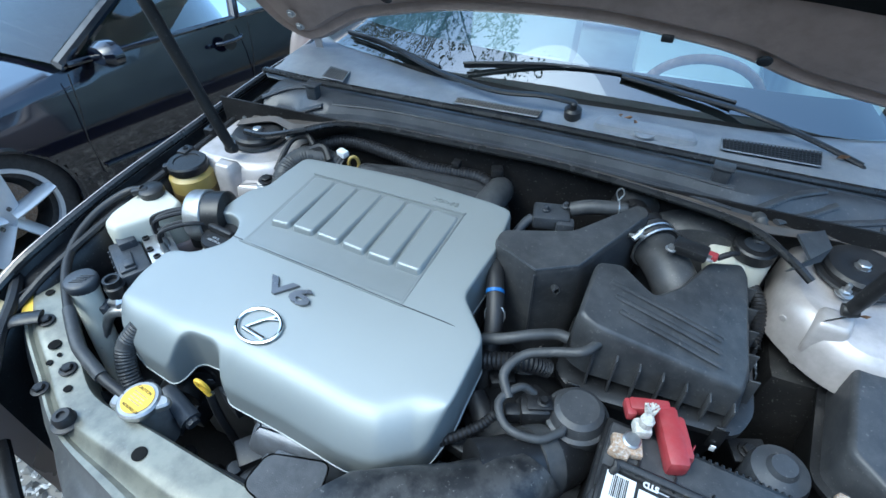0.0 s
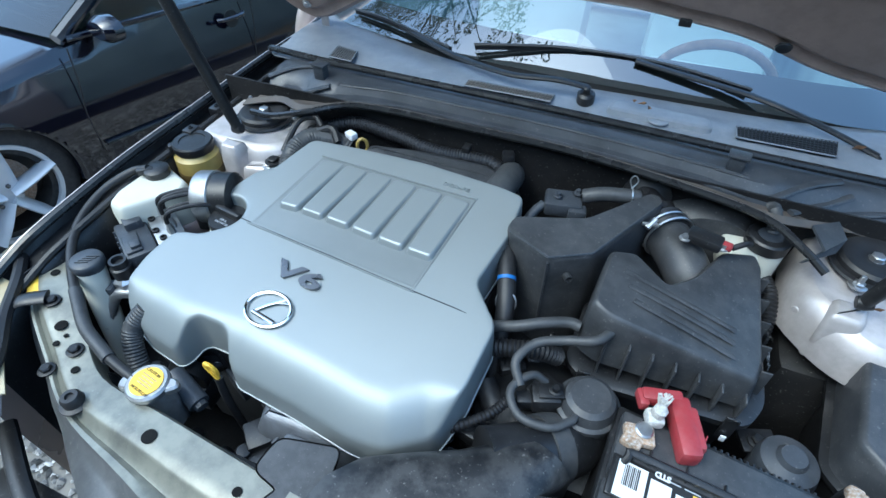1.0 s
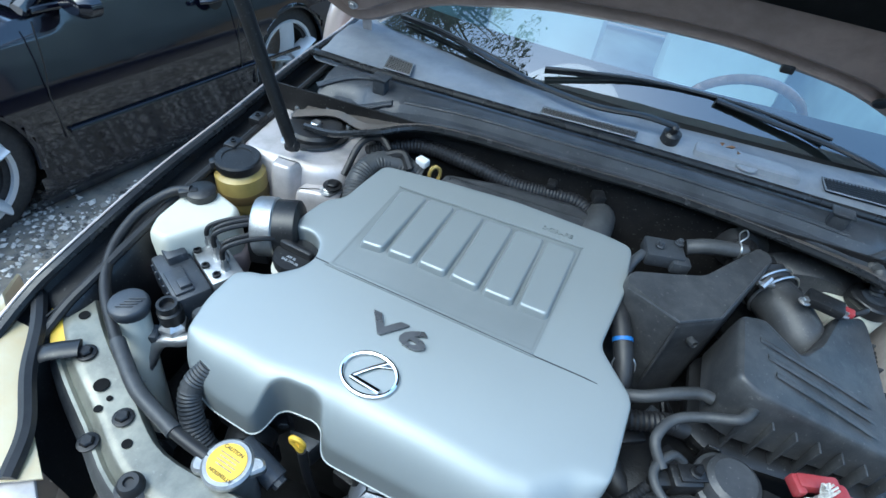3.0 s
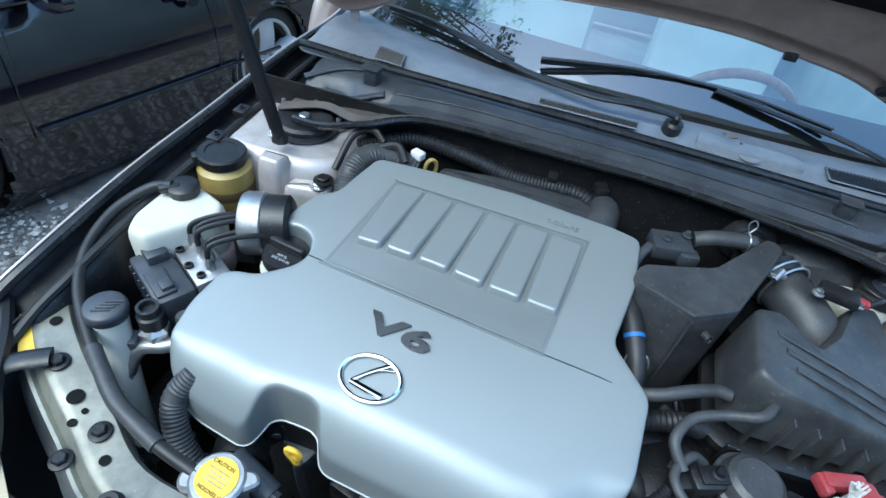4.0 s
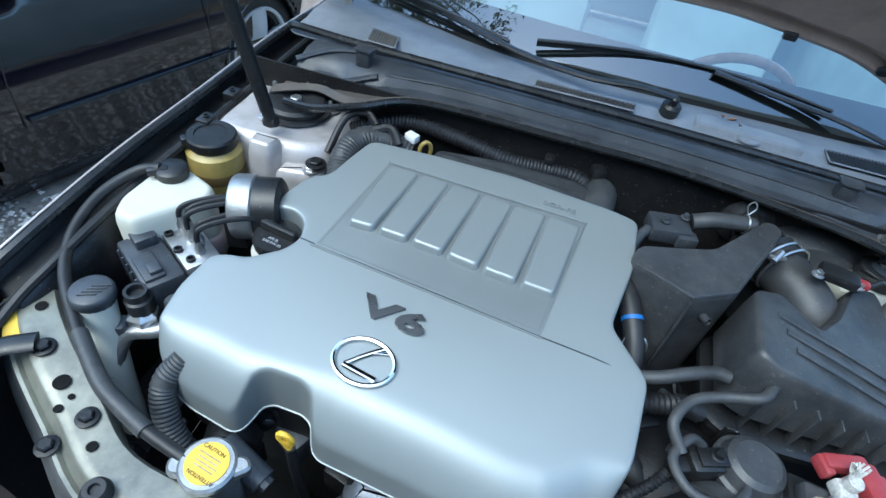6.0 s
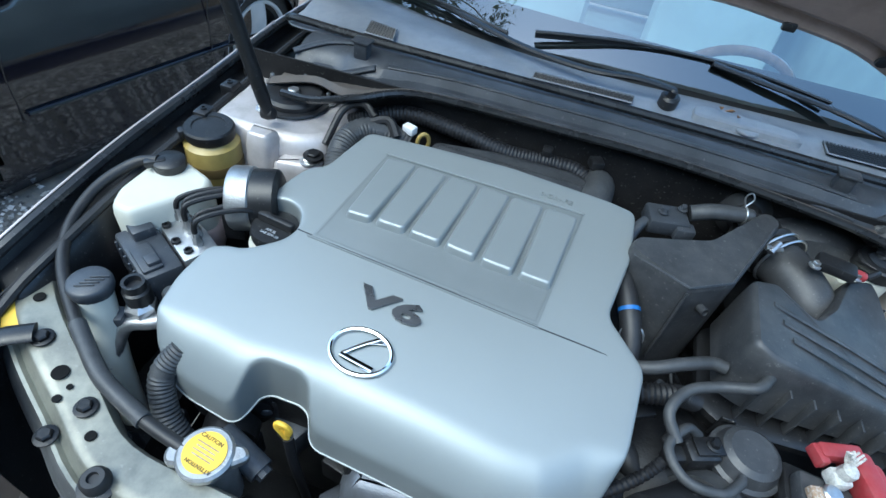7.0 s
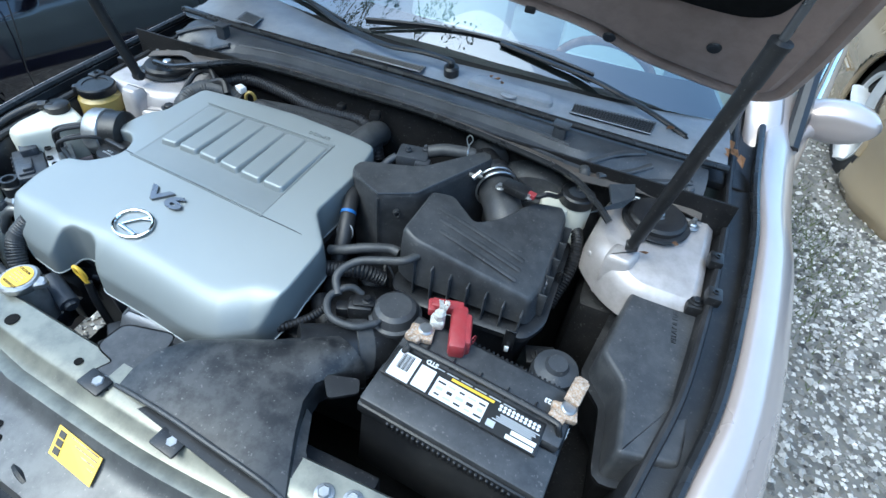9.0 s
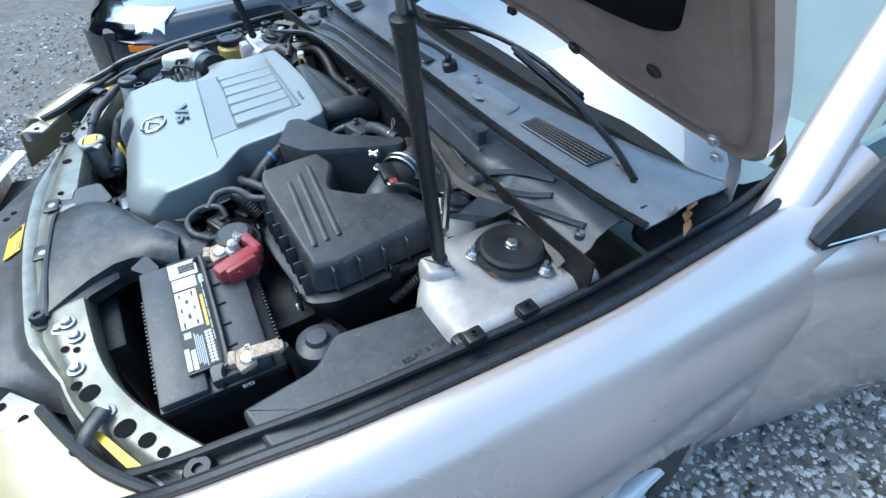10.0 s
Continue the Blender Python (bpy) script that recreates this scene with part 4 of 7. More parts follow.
# resonator
reso = thing("resonator_box", "black plastic intake resonator box", "resonator")
RES = [(0.028, -0.150), (0.022, -0.178), (0.099, -0.223), (0.158, -0.188), (0.240, -0.030), (0.232, -0.012), (0.215, -0.010), (0.132, -0.112), (0.085, -0.130)]
part("box", shell(rounded(RES, 0.012), [(0.0, 0.66), (0.0, 0.78), (0.0, 0.893), (0.0008, 0.901), (0.003, 0.906)]), DUSTY, reso, "", 50)
part("seam_edge", tube([(0.099, -0.2225, 0.897), (0.0995, -0.2245, 0.84), (0.100, -0.224, 0.76)], 0.0022, 6, 2), DUSTY, reso)
part("lid_lip", tube([(0.030, -0.180, 0.8995), (0.099, -0.2195, 0.905), (0.155, -0.187, 0.905), (0.228, -0.045, 0.905)], 0.0020, 6, 1), GREYP, reso)
part("spout", lathe([(0.006, 0), (0.006, 0.012), (0.0045, 0.012), (0.0045, 0.002), (0, 0.002)], (0.128, -0.208, 0.868), (0.55, -0.83, 0.2), 12), DUSTY, reso)

# ---- battery ----
BATT = Matrix.Translation((0.372, -0.452, 0.820)) @ Matrix.Rotation(radians(-4.2), 4, "Z") @ Matrix.Rotation(radians(4.2), 4, "Y") @ Matrix.Translation((0, 0, -0.83))
battery = thing("car_battery", "black car battery with white warning label and corroded terminals", "battery")


def bat(bm):
    bm.transform(BATT)
    return bm


part("case", bat(join(box((0, 0, 0.715), (0.262, 0.168, 0.19), 0.006), box((0, 0, 0.802), (0.272, 0.178, 0.022), 0.005))), BLACK, battery)
part("lid", bat(join(box((0, -0.052, 0.818), (0.268, 0.066, 0.016), 0.004), box((0, 0.030, 0.822), (0.262, 0.086, 0.020), 0.005))), DUSTY, battery)
part("top_step", bat(box((-0.012, -0.014, 0.8295), (0.235, 0.052, 0.006), 0.002)), BLACK, battery)
part("hold_down", bat(tube([(-0.120, -0.010, 0.815), (-0.114, 0.010, 0.838), (-0.095, 0.016, 0.841), (0.095, 0.016, 0.841), (0.120, 0.008, 0.838), (0.133, -0.004, 0.80)], 0.005, 8, 4, flat=0.8)), BLACK, battery, "hold-down strap")
for k in range(24):
    part("ridge", bat(box((-0.085 + 0.0078 * k, -0.0895, 0.803), (0.0042, 0.005, 0.013), 0.001)), BLACK, battery)
for k in range(22):
    part("ridge", bat(box((-0.06 + 0.0078 * k, 0.0895, 0.806), (0.0042, 0.005, 0.010), 0.001)), BLACK, battery)
for k in range(5):
    part("cell_web", bat(box((-0.09 + 0.043 * k, 0.024, 0.832), (0.003, 0.020, 0.007), 0.001)), BLACK, battery)
LZ = 0.8330


def print_bar(x, y, w, h, mat, z=0.0005, name="print_bar"):
    part(name, bat(box((x, y + 0.018, LZ + z), (w, h, 0.0006), 0)), mat, label)


label = part("label", bat(box((-0.012, -0.016, LZ), (0.228, 0.046, 0.0006), 0)), INK, battery, "black label with white print")
print_bar(-0.105, -0.034, 0.034, 0.044, WHITE, name="barcode_patch")
for k in range(9):
    print_bar(-0.114 + 0.0021 * k, -0.028, 0.0008 + 0.0004 * (k % 3), 0.026, INK, 0.0010)
print_bar(-0.072, -0.036, 0.024, 0.036, WHITE)
print_bar(-0.016, -0.038, 0.078, 0.032, WHITE)
for k in range(5):
    for j in range(3):
        print_bar(-0.046 + 0.0155 * k, -0.029 - 0.0095 * j, 0.012 - 0.002 * ((k + j) % 3), 0.0028 + 0.002 * ((k * 2 + j) % 2), GREYT if (k + j) % 2 else INK, 0.0010)
print_bar(-0.004, -0.0165, 0.066, 0.004, YELLOW)
for k in range(10):
    for j in range(2):
        part("dot", bat(lathe([(0, 0), (0.0025, 0), (0.0025, 0.0008), (0, 0.0008)], (0.040 + 0.0062 * k, 0.0015 - 0.0055 * j, LZ), (0, 0, 1), 10)), WHITE, label)
for j in range(5):
    print_bar(0.072 - 0.002 * j, -0.0285 - 0.0026 * j, 0.058 - 0.006 * (j % 2), 0.0014, GREYT)
print_bar(0.083, -0.0445, 0.036, 0.0062, WHITE)
print_bar(0.080, -0.0530, 0.040, 0.0062, WHITE)
print_bar(0.036, -0.0475, 0.012, 0.010, GREYT)
for k in range(6):
    print_bar(-0.060 + 0.022 * k, -0.0115, 0.018, 0.0014, GREYT)
part("lettering", letters("STD", 0.010, 0.0004, BATT @ Matrix.Translation((-0.072, 0.0085, LZ + 0.0009)) @ Matrix.Rotation(math.pi, 4, "Z"), bold=0.0004), WHITE, label, "white letters STD")
part("lettering", letters("8/23", 0.010, 0.0004, BATT @ Matrix.Translation((0.098, 0.045, 0.8326)) @ Matrix.Rotation(math.pi, 4, "Z"), bold=0.0003), WHITE, battery, "white date print")
part("lettering", letters("8/23", 0.010, 0.0004, BATT @ Matrix.Translation((0.1375, 0.03, 0.803)) @ Matrix.Rotation(radians(90), 4, "Z") @ Matrix.Rotation(radians(90), 4, "X"), bold=0.0003), WHITE, battery, "white date print")


def terminal(x, y, positive):
    ob = part("terminal", bat(join(lathe([(0.0, 0), (0.013, 0), (0.011, 0.018), (0.009, 0.020), (0, 0.020)], (x, y, 0.828), (0, 0, 1), 18))), STEEL, battery, "grey lead post")
    part("clamp", bat(join(box((x - 0.003, y - 0.006, 0.838), (0.036, 0.026, 0.012), 0.003, 15), box((x - 0.010, y - 0.020, 0.839), (0.024, 0.012, 0.014), 0.003, -10))), RUST, ob, "corroded battery clamp")
    return ob


tp = terminal(-0.106, 0.048, True)
part("lug", bat(join(box((-0.098, 0.070, 0.844), (0.022, 0.022, 0.018), 0.005, 20), lathe([(0.009, 0), (0.009, 0.016), (0.005, 0.02), (0, 0.02)], (-0.097, 0.072, 0.848), (0, 0, 1), 8))), LEAD, tp, "white corrosion crust on the cable lug")
frays = [tube([(-0.096, 0.076, 0.858), (-0.097 + 0.005 * math.cos(k), 0.080 + 0.004 * math.sin(k), 0.866 + 0.003 * math.sin(2 * k)), (-0.098 + 0.008 * math.cos(k * 1.7), 0.084 + 0.007 * math.sin(k * 1.7), 0.874 + 0.004 * math.cos(3 * k))], 0.0014, 5, 3) for k in range(14)]
for f in frays:
    part("frayed_strand", bat(f), LEAD, tp)
tn = terminal(0.122, 0.042, False)
part("cable_lug", bat(join(box((0.124, 0.068, 0.851), (0.022, 0.042, 0.007), 0.002, -6), box((0.126, 0.088, 0.846), (0.017, 0.012, 0.014), 0.003, -6))), RUST, tn, "corroded cable lug")
part("cable", bat(tube([(0.127, 0.092, 0.845), (0.135, 0.100, 0.80), (0.150, 0.10, 0.70)], 0.008, 10)), WIRE, tn)
redc = thing("terminal_cover", "open faded red plastic battery terminal cover", "terminal cover")
part("arm", join(box((0.285, -0.346, 0.846), (0.050, 0.018, 0.018), 0.004, 14), box((0.263, -0.355, 0.844), (0.012, 0.024, 0.016), 0.003, 20)), RED, redc)
part("hood", join(box((0.315, -0.377, 0.840), (0.026, 0.078, 0.030), 0.006, 17), box((0.325, -0.375, 0.835), (0.020, 0.056, 0.036), 0.006, 17)), RED, redc)
part("plus_mark", join(tube([(0.3405 + 0.0022 * math.cos(a), -0.381 + 0.0075 * math.cos(a), 0.838 + 0.0075 * math.sin(a)) for a in [2 * math.pi * k / 20 for k in range(21)]], 0.0008, 5, 1), box((0.3405, -0.381, 0.838), (0.0015, 0.010, 0.002), 0, 17), box((0.3405, -0.381, 0.838), (0.0015, 0.002, 0.010), 0, 17)), RED, redc)

# ---- relay and fuse box ----
fuse = thing("fuse_box", "grey plastic relay and fuse box cover", "fuse box")
FUSE = [(0.545, -0.148), (0.520, -0.300), (0.560, -0.345), (0.568, -0.455), (0.655, -0.435), (0.668, -0.30), (0.660, -0.148)]
fz = lambda x, y: 0.822 - 0.03 * (x - 0.60) + 0.02 * (y + 0.3)
fl = rounded(FUSE, 0.012, 3)
part("lid", shell(fl, [(-0.002, 0.745), (0.0, 0.76), (0.002, lambda x, y: fz(x, y) - 0.012), (0.004, lambda x, y: fz(x, y) - 0.003), (0.008, fz)]), DUSTY, fuse, "", 50)
part("flange", shell(fl, [(-0.010, 0.738), (-0.012, 0.742), (-0.012, 0.750), (-0.002, 0.752)], True, True), BLACK, fuse)
part("tray", shell(fl, [(0.01, 0.62), (0.0, 0.74)], True, True), BLACK, fuse)
part("latch", box((0.620, -0.138, 0.80), (0.022, 0.014, 0.022), 0.003), BLACK, fuse)
part("lettering", letters("RELAY & FUSE", 0.012, 0.0004, Matrix.Translation((0.622, -0.20, fz(0.622, -0.2) + 0.0004)) @ Matrix.Rotation(radians(92), 4, "Z")), BLACK, fuse, "embossed words")
part("bracket", join(box((0.645, -0.150, 0.822), (0.03, 0.03, 0.04), 0.006, 5), bolt((0.645, -0.150, 0.842), 0.007)), BLACK, fuse)

# ---- air intake snorkel ----
snork = thing("intake_snorkel", "flat black plastic air intake snorkel with oily smudges", "air intake")
SECTIONS = [((-0.080, -0.640), (0.215, -0.672), 0.800, 0.022), ((-0.078, -0.615), (0.200, -0.640), 0.806, 0.022), ((-0.068, -0.582), (0.182, -0.600), 0.812, 0.018), ((-0.036, -0.545), (0.167, -0.560), 0.814, 0.016), ((0.020, -0.515), (0.166, -0.530), 0.813, 0.018), ((0.068, -0.490), (0.176, -0.508), 0.808, 0.024), ((0.105, -0.462), (0.192, -0.488), 0.800, 0.034), ((0.132, -0.440), (0.207, -0.464), 0.786, 0.042)]
rows = []
for a, b, z, arch in SECTIONS:
    a, b = Vector((*a, 0)), Vector((*b, 0))
    rows.append([a + Vector((0, 0, z - 0.05)), a + Vector((0, 0, z - 0.010))] + [a.lerp(b, t) + Vector((0, 0, z + arch * (1 - abs(2 * t - 1) ** 2.6) * 0.8)) for t in (0.012, 0.04, 0.09, 0.16, 0.25, 0.35, 0.5, 0.65, 0.75, 0.84, 0.91, 0.96, 0.988)] + [b + Vector((0, 0, z - 0.010)), b + Vector((0, 0, z - 0.05))])
part("duct", sheet(rows, 0.003), SMUDGED, snork, "", 50)
part("ear", shell(rounded([(-0.128, -0.650), (-0.108, -0.612), (-0.150, -0.602), (-0.145, -0.562), (-0.070, -0.545), (-0.060, -0.61), (-0.085, -0.65)], 0.01), [(0, 0.785), (0.0, 0.797), (0.003, 0.800)]), DUSTY, snork)
part("mouth_lip", tube([(-0.080, -0.641, 0.800), (-0.045, -0.645, 0.812), (0.02, -0.651, 0.818), (0.09, -0.659, 0.818), (0.17, -0.667, 0.811), (0.215, -0.673, 0.797)], 0.0036, 8, 5), DUSTY, snork)
part("lower_lip", sheet([[(-0.075, -0.648, 0.798), (0.05, -0.668, 0.805), (0.20, -0.690, 0.797)], [(-0.075, -0.630, 0.798), (0.05, -0.650, 0.805), (0.205, -0.668, 0.797)]], 0.004), BLACK, snork)
for fx, fy, fz2 in ((0.040, -0.674, 0.801), (-0.105, -0.650, 0.804)):
    part("foot", box((fx, fy, fz2), (0.042, 0.027, 0.006), 0.003, -8), BLACK, snork)
part("flap", sheet([[(0.170, -0.560, 0.800), (0.182, -0.605, 0.802), (0.200, -0.645, 0.799), (0.215, -0.676, 0.792)], [(0.178, -0.562, 0.792), (0.200, -0.610, 0.795), (0.235, -0.645, 0.793), (0.268, -0.668, 0.790)]], 0.003), SMUDGED, snork)
part("flap_bolt", bolt((0.252, -0.660, 0.793), 0.008), ALU, snork)
part("tab", shell(rounded([(0.165, -0.51), (0.190, -0.540), (0.225, -0.515), (0.215, -0.495)], 0.006), [(0, 0.806), (0, 0.811)], True, True), BLACK, snork)
part("round_pipe", tube([(0.10, -0.480, 0.785), (0.15, -0.445, 0.772), (0.19, -0.405, 0.755), (0.215, -0.35, 0.72)], (0.042, 0.046), 20), BLACK, snork)
part("tape", tube([(0.160, -0.435, 0.768), (0.178, -0.418, 0.760)], 0.0485, 20), HOSE, snork, "worn grey collar")
valve = thing("vacuum_valve", "round black vacuum valve with grey hose", "valve")
part("dome", lathe([(0.040, -0.05), (0.040, 0.0), (0.043, 0.002), (0.043, 0.009), (0.038, 0.012), (0.033, 0.026), (0.026, 0.031), (0, 0.032)], (0.205, -0.362, 0.792), (0, 0, 1), 30), DUSTY, valve, "", 18)
part("nipple", tube([(0.195, -0.385, 0.812), (0.190, -0.405, 0.815)], 0.005, 10), DUSTY, valve)
part("hose", tube([(0.190, -0.402, 0.815), (0.165, -0.425, 0.82), (0.125, -0.425, 0.822), (0.105, -0.395, 0.825), (0.125, -0.365, 0.828), (0.145, -0.36, 0.815)], 0.0058, 10), HOSE, valve, "grey vacuum hose loop")
breather = thing("breather_hose", "grey rubber breather hose", "hose")
part("pipe", tube([(0.208, -0.288, 0.868), (0.190, -0.310, 0.868), (0.155, -0.315, 0.857), (0.118, -0.330, 0.850), (0.100, -0.360, 0.840), (0.115, -0.385, 0.825)], 0.0068, 10), HOSE, breather)


# ---- details of the radiator support ----

n_sup = len(support.data.vertices)
sup_tree = BVHTree.FromPolygons([v.co for v in support.data.vertices] + [v.co for v in support_face.data.vertices], [tuple(f.vertices) for f in support.data.polygons] + [tuple(i + n_sup for i in f.vertices) for f in support_face.data.polygons])


def on_support(x, y):
    """The panel's height at a place."""
    hit = sup_tree.ray_cast(Vector((x, y, 1.0)), Vector((0, 0, -1)))[0]
    return hit.z if hit else 0.785


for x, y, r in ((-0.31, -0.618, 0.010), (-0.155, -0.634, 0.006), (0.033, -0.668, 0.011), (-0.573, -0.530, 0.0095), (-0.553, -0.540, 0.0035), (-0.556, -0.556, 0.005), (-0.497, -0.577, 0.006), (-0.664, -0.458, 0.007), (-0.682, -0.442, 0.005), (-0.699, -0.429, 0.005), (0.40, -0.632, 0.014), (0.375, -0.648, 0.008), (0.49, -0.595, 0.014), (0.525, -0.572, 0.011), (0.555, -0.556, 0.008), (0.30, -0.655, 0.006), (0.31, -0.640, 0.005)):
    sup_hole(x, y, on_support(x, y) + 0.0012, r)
for x, y in ((-0.522, -0.553), (-0.618, -0.503), (-0.101, -0.648), (0.044, -0.672), (0.25, -0.646), (0.345, -0.645), (0.45, -0.614), (-0.545, -0.590), (0.285, -0.638)):
    part("support_bolt", bolt((x, y, on_support(x, y) + 0.001), 0.0085), ALU if x > -0.2 else DARK, support, "zinc bolt")
for x, y in ((-0.457, -0.615), (0.206, -0.686)):
    z = on_support(x, y)
    part("bonnet_buffer", lathe([(0.020, 0), (0.020, 0.003), (0.014, 0.005), (0.014, 0.016), (0.011, 0.020), (0.006, 0.020), (0.005, 0.016), (0, 0.016)], (x, y, z), (0, 0, 1), 24), RUBBER, support, "round black rubber bonnet buffer")
for x0, y0, x1, y1 in ((-0.625, -0.503, -0.69, -0.545), (0.45, -0.614, 0.50, -0.665)):
    part("seal_arm", tube([(x0, y0, 0.797), ((x0 + x1) / 2, (y0 + y1) / 2, 0.795), (x1, y1, 0.775)], 0.014, 10, 4, flat=0.4), BLACK, support, "black plastic lamp bracket arm")
for x, y in ((-0.755, -0.385), (0.612, -0.520)):
    part("corner_mount", lathe([(0.020, 0), (0.020, 0.012), (0.016, 0.018), (0.007, 0.018), (0.006, 0.012), (0, 0.012)], (x, y, 0.790), (0, 0, 1), 20), BLACK, support)


def plate(pts, mat, name, parent, label="", lift=0.0, thick=0.0015):
    return part(name, sheet([[Vector(pts[0]) + Vector((0, 0, lift)), Vector(pts[1]) + Vector((0, 0, lift))], [Vector(pts[3]) + Vector((0, 0, lift)), Vector(pts[2]) + Vector((0, 0, lift))]], thick), mat, parent, label)


def sup_pt(x, y):
    return (x, y, on_support(x, y) + 0.004)


quad = [(x, y, on_support(x, y) + 0.003) for x, y in ((-0.112, -0.708), (-0.030, -0.719), (-0.022, -0.751), (-0.102, -0.740))]
warn = plate(quad, YELLOW, "warning_label", support, "yellow warning sticker with black print")
for k in range(3):
    a = Vector(quad[0]).lerp(Vector(quad[3]), 0.12 + 0.28 * k) + Vector((0.006, -0.001, 0.0012))
    plate([a, a + Vector((0.011, -0.0013, 0)), a + Vector((0.013, -0.0085, -0.0021)), a + Vector((0.0025, -0.0072, -0.0021))], INK, "print_bar", warn)
for k in range(5):
    a = Vector(quad[0]).lerp(Vector(quad[3]), 0.10 + 0.17 * k) + Vector((0.026, -0.003, 0.0012))
    plate([a, a + Vector((0.050, -0.0063, 0)), a + Vector((0.0503, -0.0074, -0.0004)), a + Vector((0.0003, -0.0013, -0.0004))], RUST, "print_bar", warn)
latch = part("bonnet_latch", join(box((-0.12, -0.772, 0.742), (0.075, 0.034, 0.012), 0.006, -12), tube([(-0.15, -0.762, 0.75), (-0.12, -0.772, 0.756), (-0.095, -0.778, 0.75)], 0.006, 8)), BLACK, support, "greasy black bonnet latch")
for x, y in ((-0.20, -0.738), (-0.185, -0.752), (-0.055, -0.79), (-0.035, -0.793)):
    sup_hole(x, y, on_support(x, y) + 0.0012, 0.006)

# lamps and the front
lampL = part("headlamp", sheet([[(-0.700, -0.500, 0.785), (-0.655, -0.555, 0.785), (-0.600, -0.605, 0.783), (-0.545, -0.645, 0.78)], [(-0.745, -0.50, 0.795), (-0.715, -0.56, 0.797), (-0.655, -0.625, 0.792), (-0.60, -0.675, 0.785)], [(-0.795, -0.47, 0.785), (-0.770, -0.54, 0.785), (-0.715, -0.63, 0.775), (-0.655, -0.70, 0.765)], [(-0.83, -0.425, 0.765), (-0.815, -0.55, 0.73), (-0.76, -0.66, 0.72), (-0.69, -0.75, 0.71)], [(-0.84, -0.43, 0.68), (-0.83, -0.56, 0.64), (-0.775, -0.68, 0.62), (-0.70, -0.77, 0.61)]], 0.004), LAMP, sedan, "yellowed headlamp lens", 60)
lampR = part("headlamp", sheet([[(0.595, -0.575, 0.785), (0.54, -0.620, 0.785), (0.46, -0.660, 0.783), (0.39, -0.690, 0.78)], [(0.620, -0.610, 0.790), (0.57, -0.66, 0.795), (0.48, -0.71, 0.79), (0.40, -0.745, 0.785)], [(0.64, -0.66, 0.765), (0.58, -0.73, 0.765), (0.49, -0.79, 0.76), (0.40, -0.83, 0.755)], [(0.655, -0.70, 0.70), (0.59, -0.79, 0.69), (0.50, -0.86, 0.68), (0.40, -0.90, 0.67)]], 0.004), LAMP, sedan, "yellowed headlamp lens", 60)
part("lamp_seal", tube([(-0.755, -0.44, 0.80), (-0.70, -0.495, 0.797), (-0.655, -0.555, 0.792), (-0.60, -0.61, 0.79), (-0.575, -0.66, 0.785)], 0.010, 8), RUBBER, sedan, "black rubber lamp seal")
part("lamp_seal", tube([(0.615, -0.565, 0.79), (0.54, -0.625, 0.79), (0.46, -0.665, 0.787), (0.39, -0.695, 0.785)], 0.008, 8), RUBBER, sedan)
for pts in ([(-0.722, -0.455, 0.788), (-0.705, -0.44, 0.788), (-0.650, -0.502, 0.783), (-0.668, -0.514, 0.783)], [(0.465, -0.640, 0.783), (0.475, -0.625, 0.783), (0.555, -0.585, 0.783), (0.548, -0.602, 0.783)]):
    plate(pts, YELLOW, "lamp_label", sedan, "yellow lamp sticker")
for sx, sy, side in ((-0.575, -0.665, -1), (0.365, -0.735, 1)):
    br = part("lamp_bracket", join(box((sx, sy, 0.77), (0.075, 0.05, 0.008), 0.003, side * 38), box((sx + 0.01 * side, sy - 0.03, 0.755), (0.05, 0.02, 0.03), 0.004, side * 38)), BAYPAINT, sedan, "pale painted lamp bracket with holes")
    # black discs paint the dark of the bracket's two holes
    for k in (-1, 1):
        part("hole", lathe([(0, 0), (0.007, 0), (0.007, 0.001), (0, 0.001)], (sx + 0.02 * k, sy + 0.014 * k * side * -1 * -1, 0.7745), (0, 0, 1), 14), FELT_HOLE, br)
part("front_beam", tube([(-0.62, -0.66, 0.66), (-0.45, -0.745, 0.66), (-0.20, -0.82, 0.66), (0.1, -0.85, 0.66), (0.40, -0.80, 0.66)], 0.015, 10, 5, flat=0.7), BLACK, sedan, "black bumper beam")
bump = smooth_line([(-0.70, -0.77, 0.66), (-0.55, -0.83, 0.67), (-0.30, -0.90, 0.675), (0.0, -0.94, 0.68), (0.30, -0.93, 0.68), (0.55, -0.85, 0.67), (0.66, -0.70, 0.66)], 5)
part("bumper", sheet([[p + Vector((0, dy, dz)) for p in bump] for dy, dz in ((0.02, 0.0), (-0.01, 0.01), (-0.05, -0.01), (-0.07, -0.10), (-0.06, -0.3))], 0.003), PAINT, sedan, "silver-beige painted bumper", 60)
# unseen; added so that no bright ground shows between the parts
part("undertray", box((0.0, -0.34, 0.27), (1.28, 0.86, 0.012), 0.004), BLACK, sedan, "unseen black plastic tray added to close the bay")
# added black sheet in place of the shaded gap behind the bumper
part("gap_sheet", sheet([[(x, -0.70, 0.62), (x, -0.80 - 0.10 * (1 - (x / 0.62) ** 2), 0.63)] for x in (-0.60, -0.45, -0.3, -0.15, 0.0, 0.15, 0.3, 0.45, 0.58)], 0.004), BLACK, sedan, "black sheet added for the dark gap behind the bumper", 60)
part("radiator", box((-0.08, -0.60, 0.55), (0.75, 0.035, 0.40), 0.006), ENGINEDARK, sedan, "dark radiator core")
part("horn", lathe([(0.0, 0), (0.035, 0), (0.038, 0.02), (0.02, 0.03), (0, 0.03)], (0.24, -0.74, 0.66), (0, -1, 0.2), 20), BLACK, sedan)

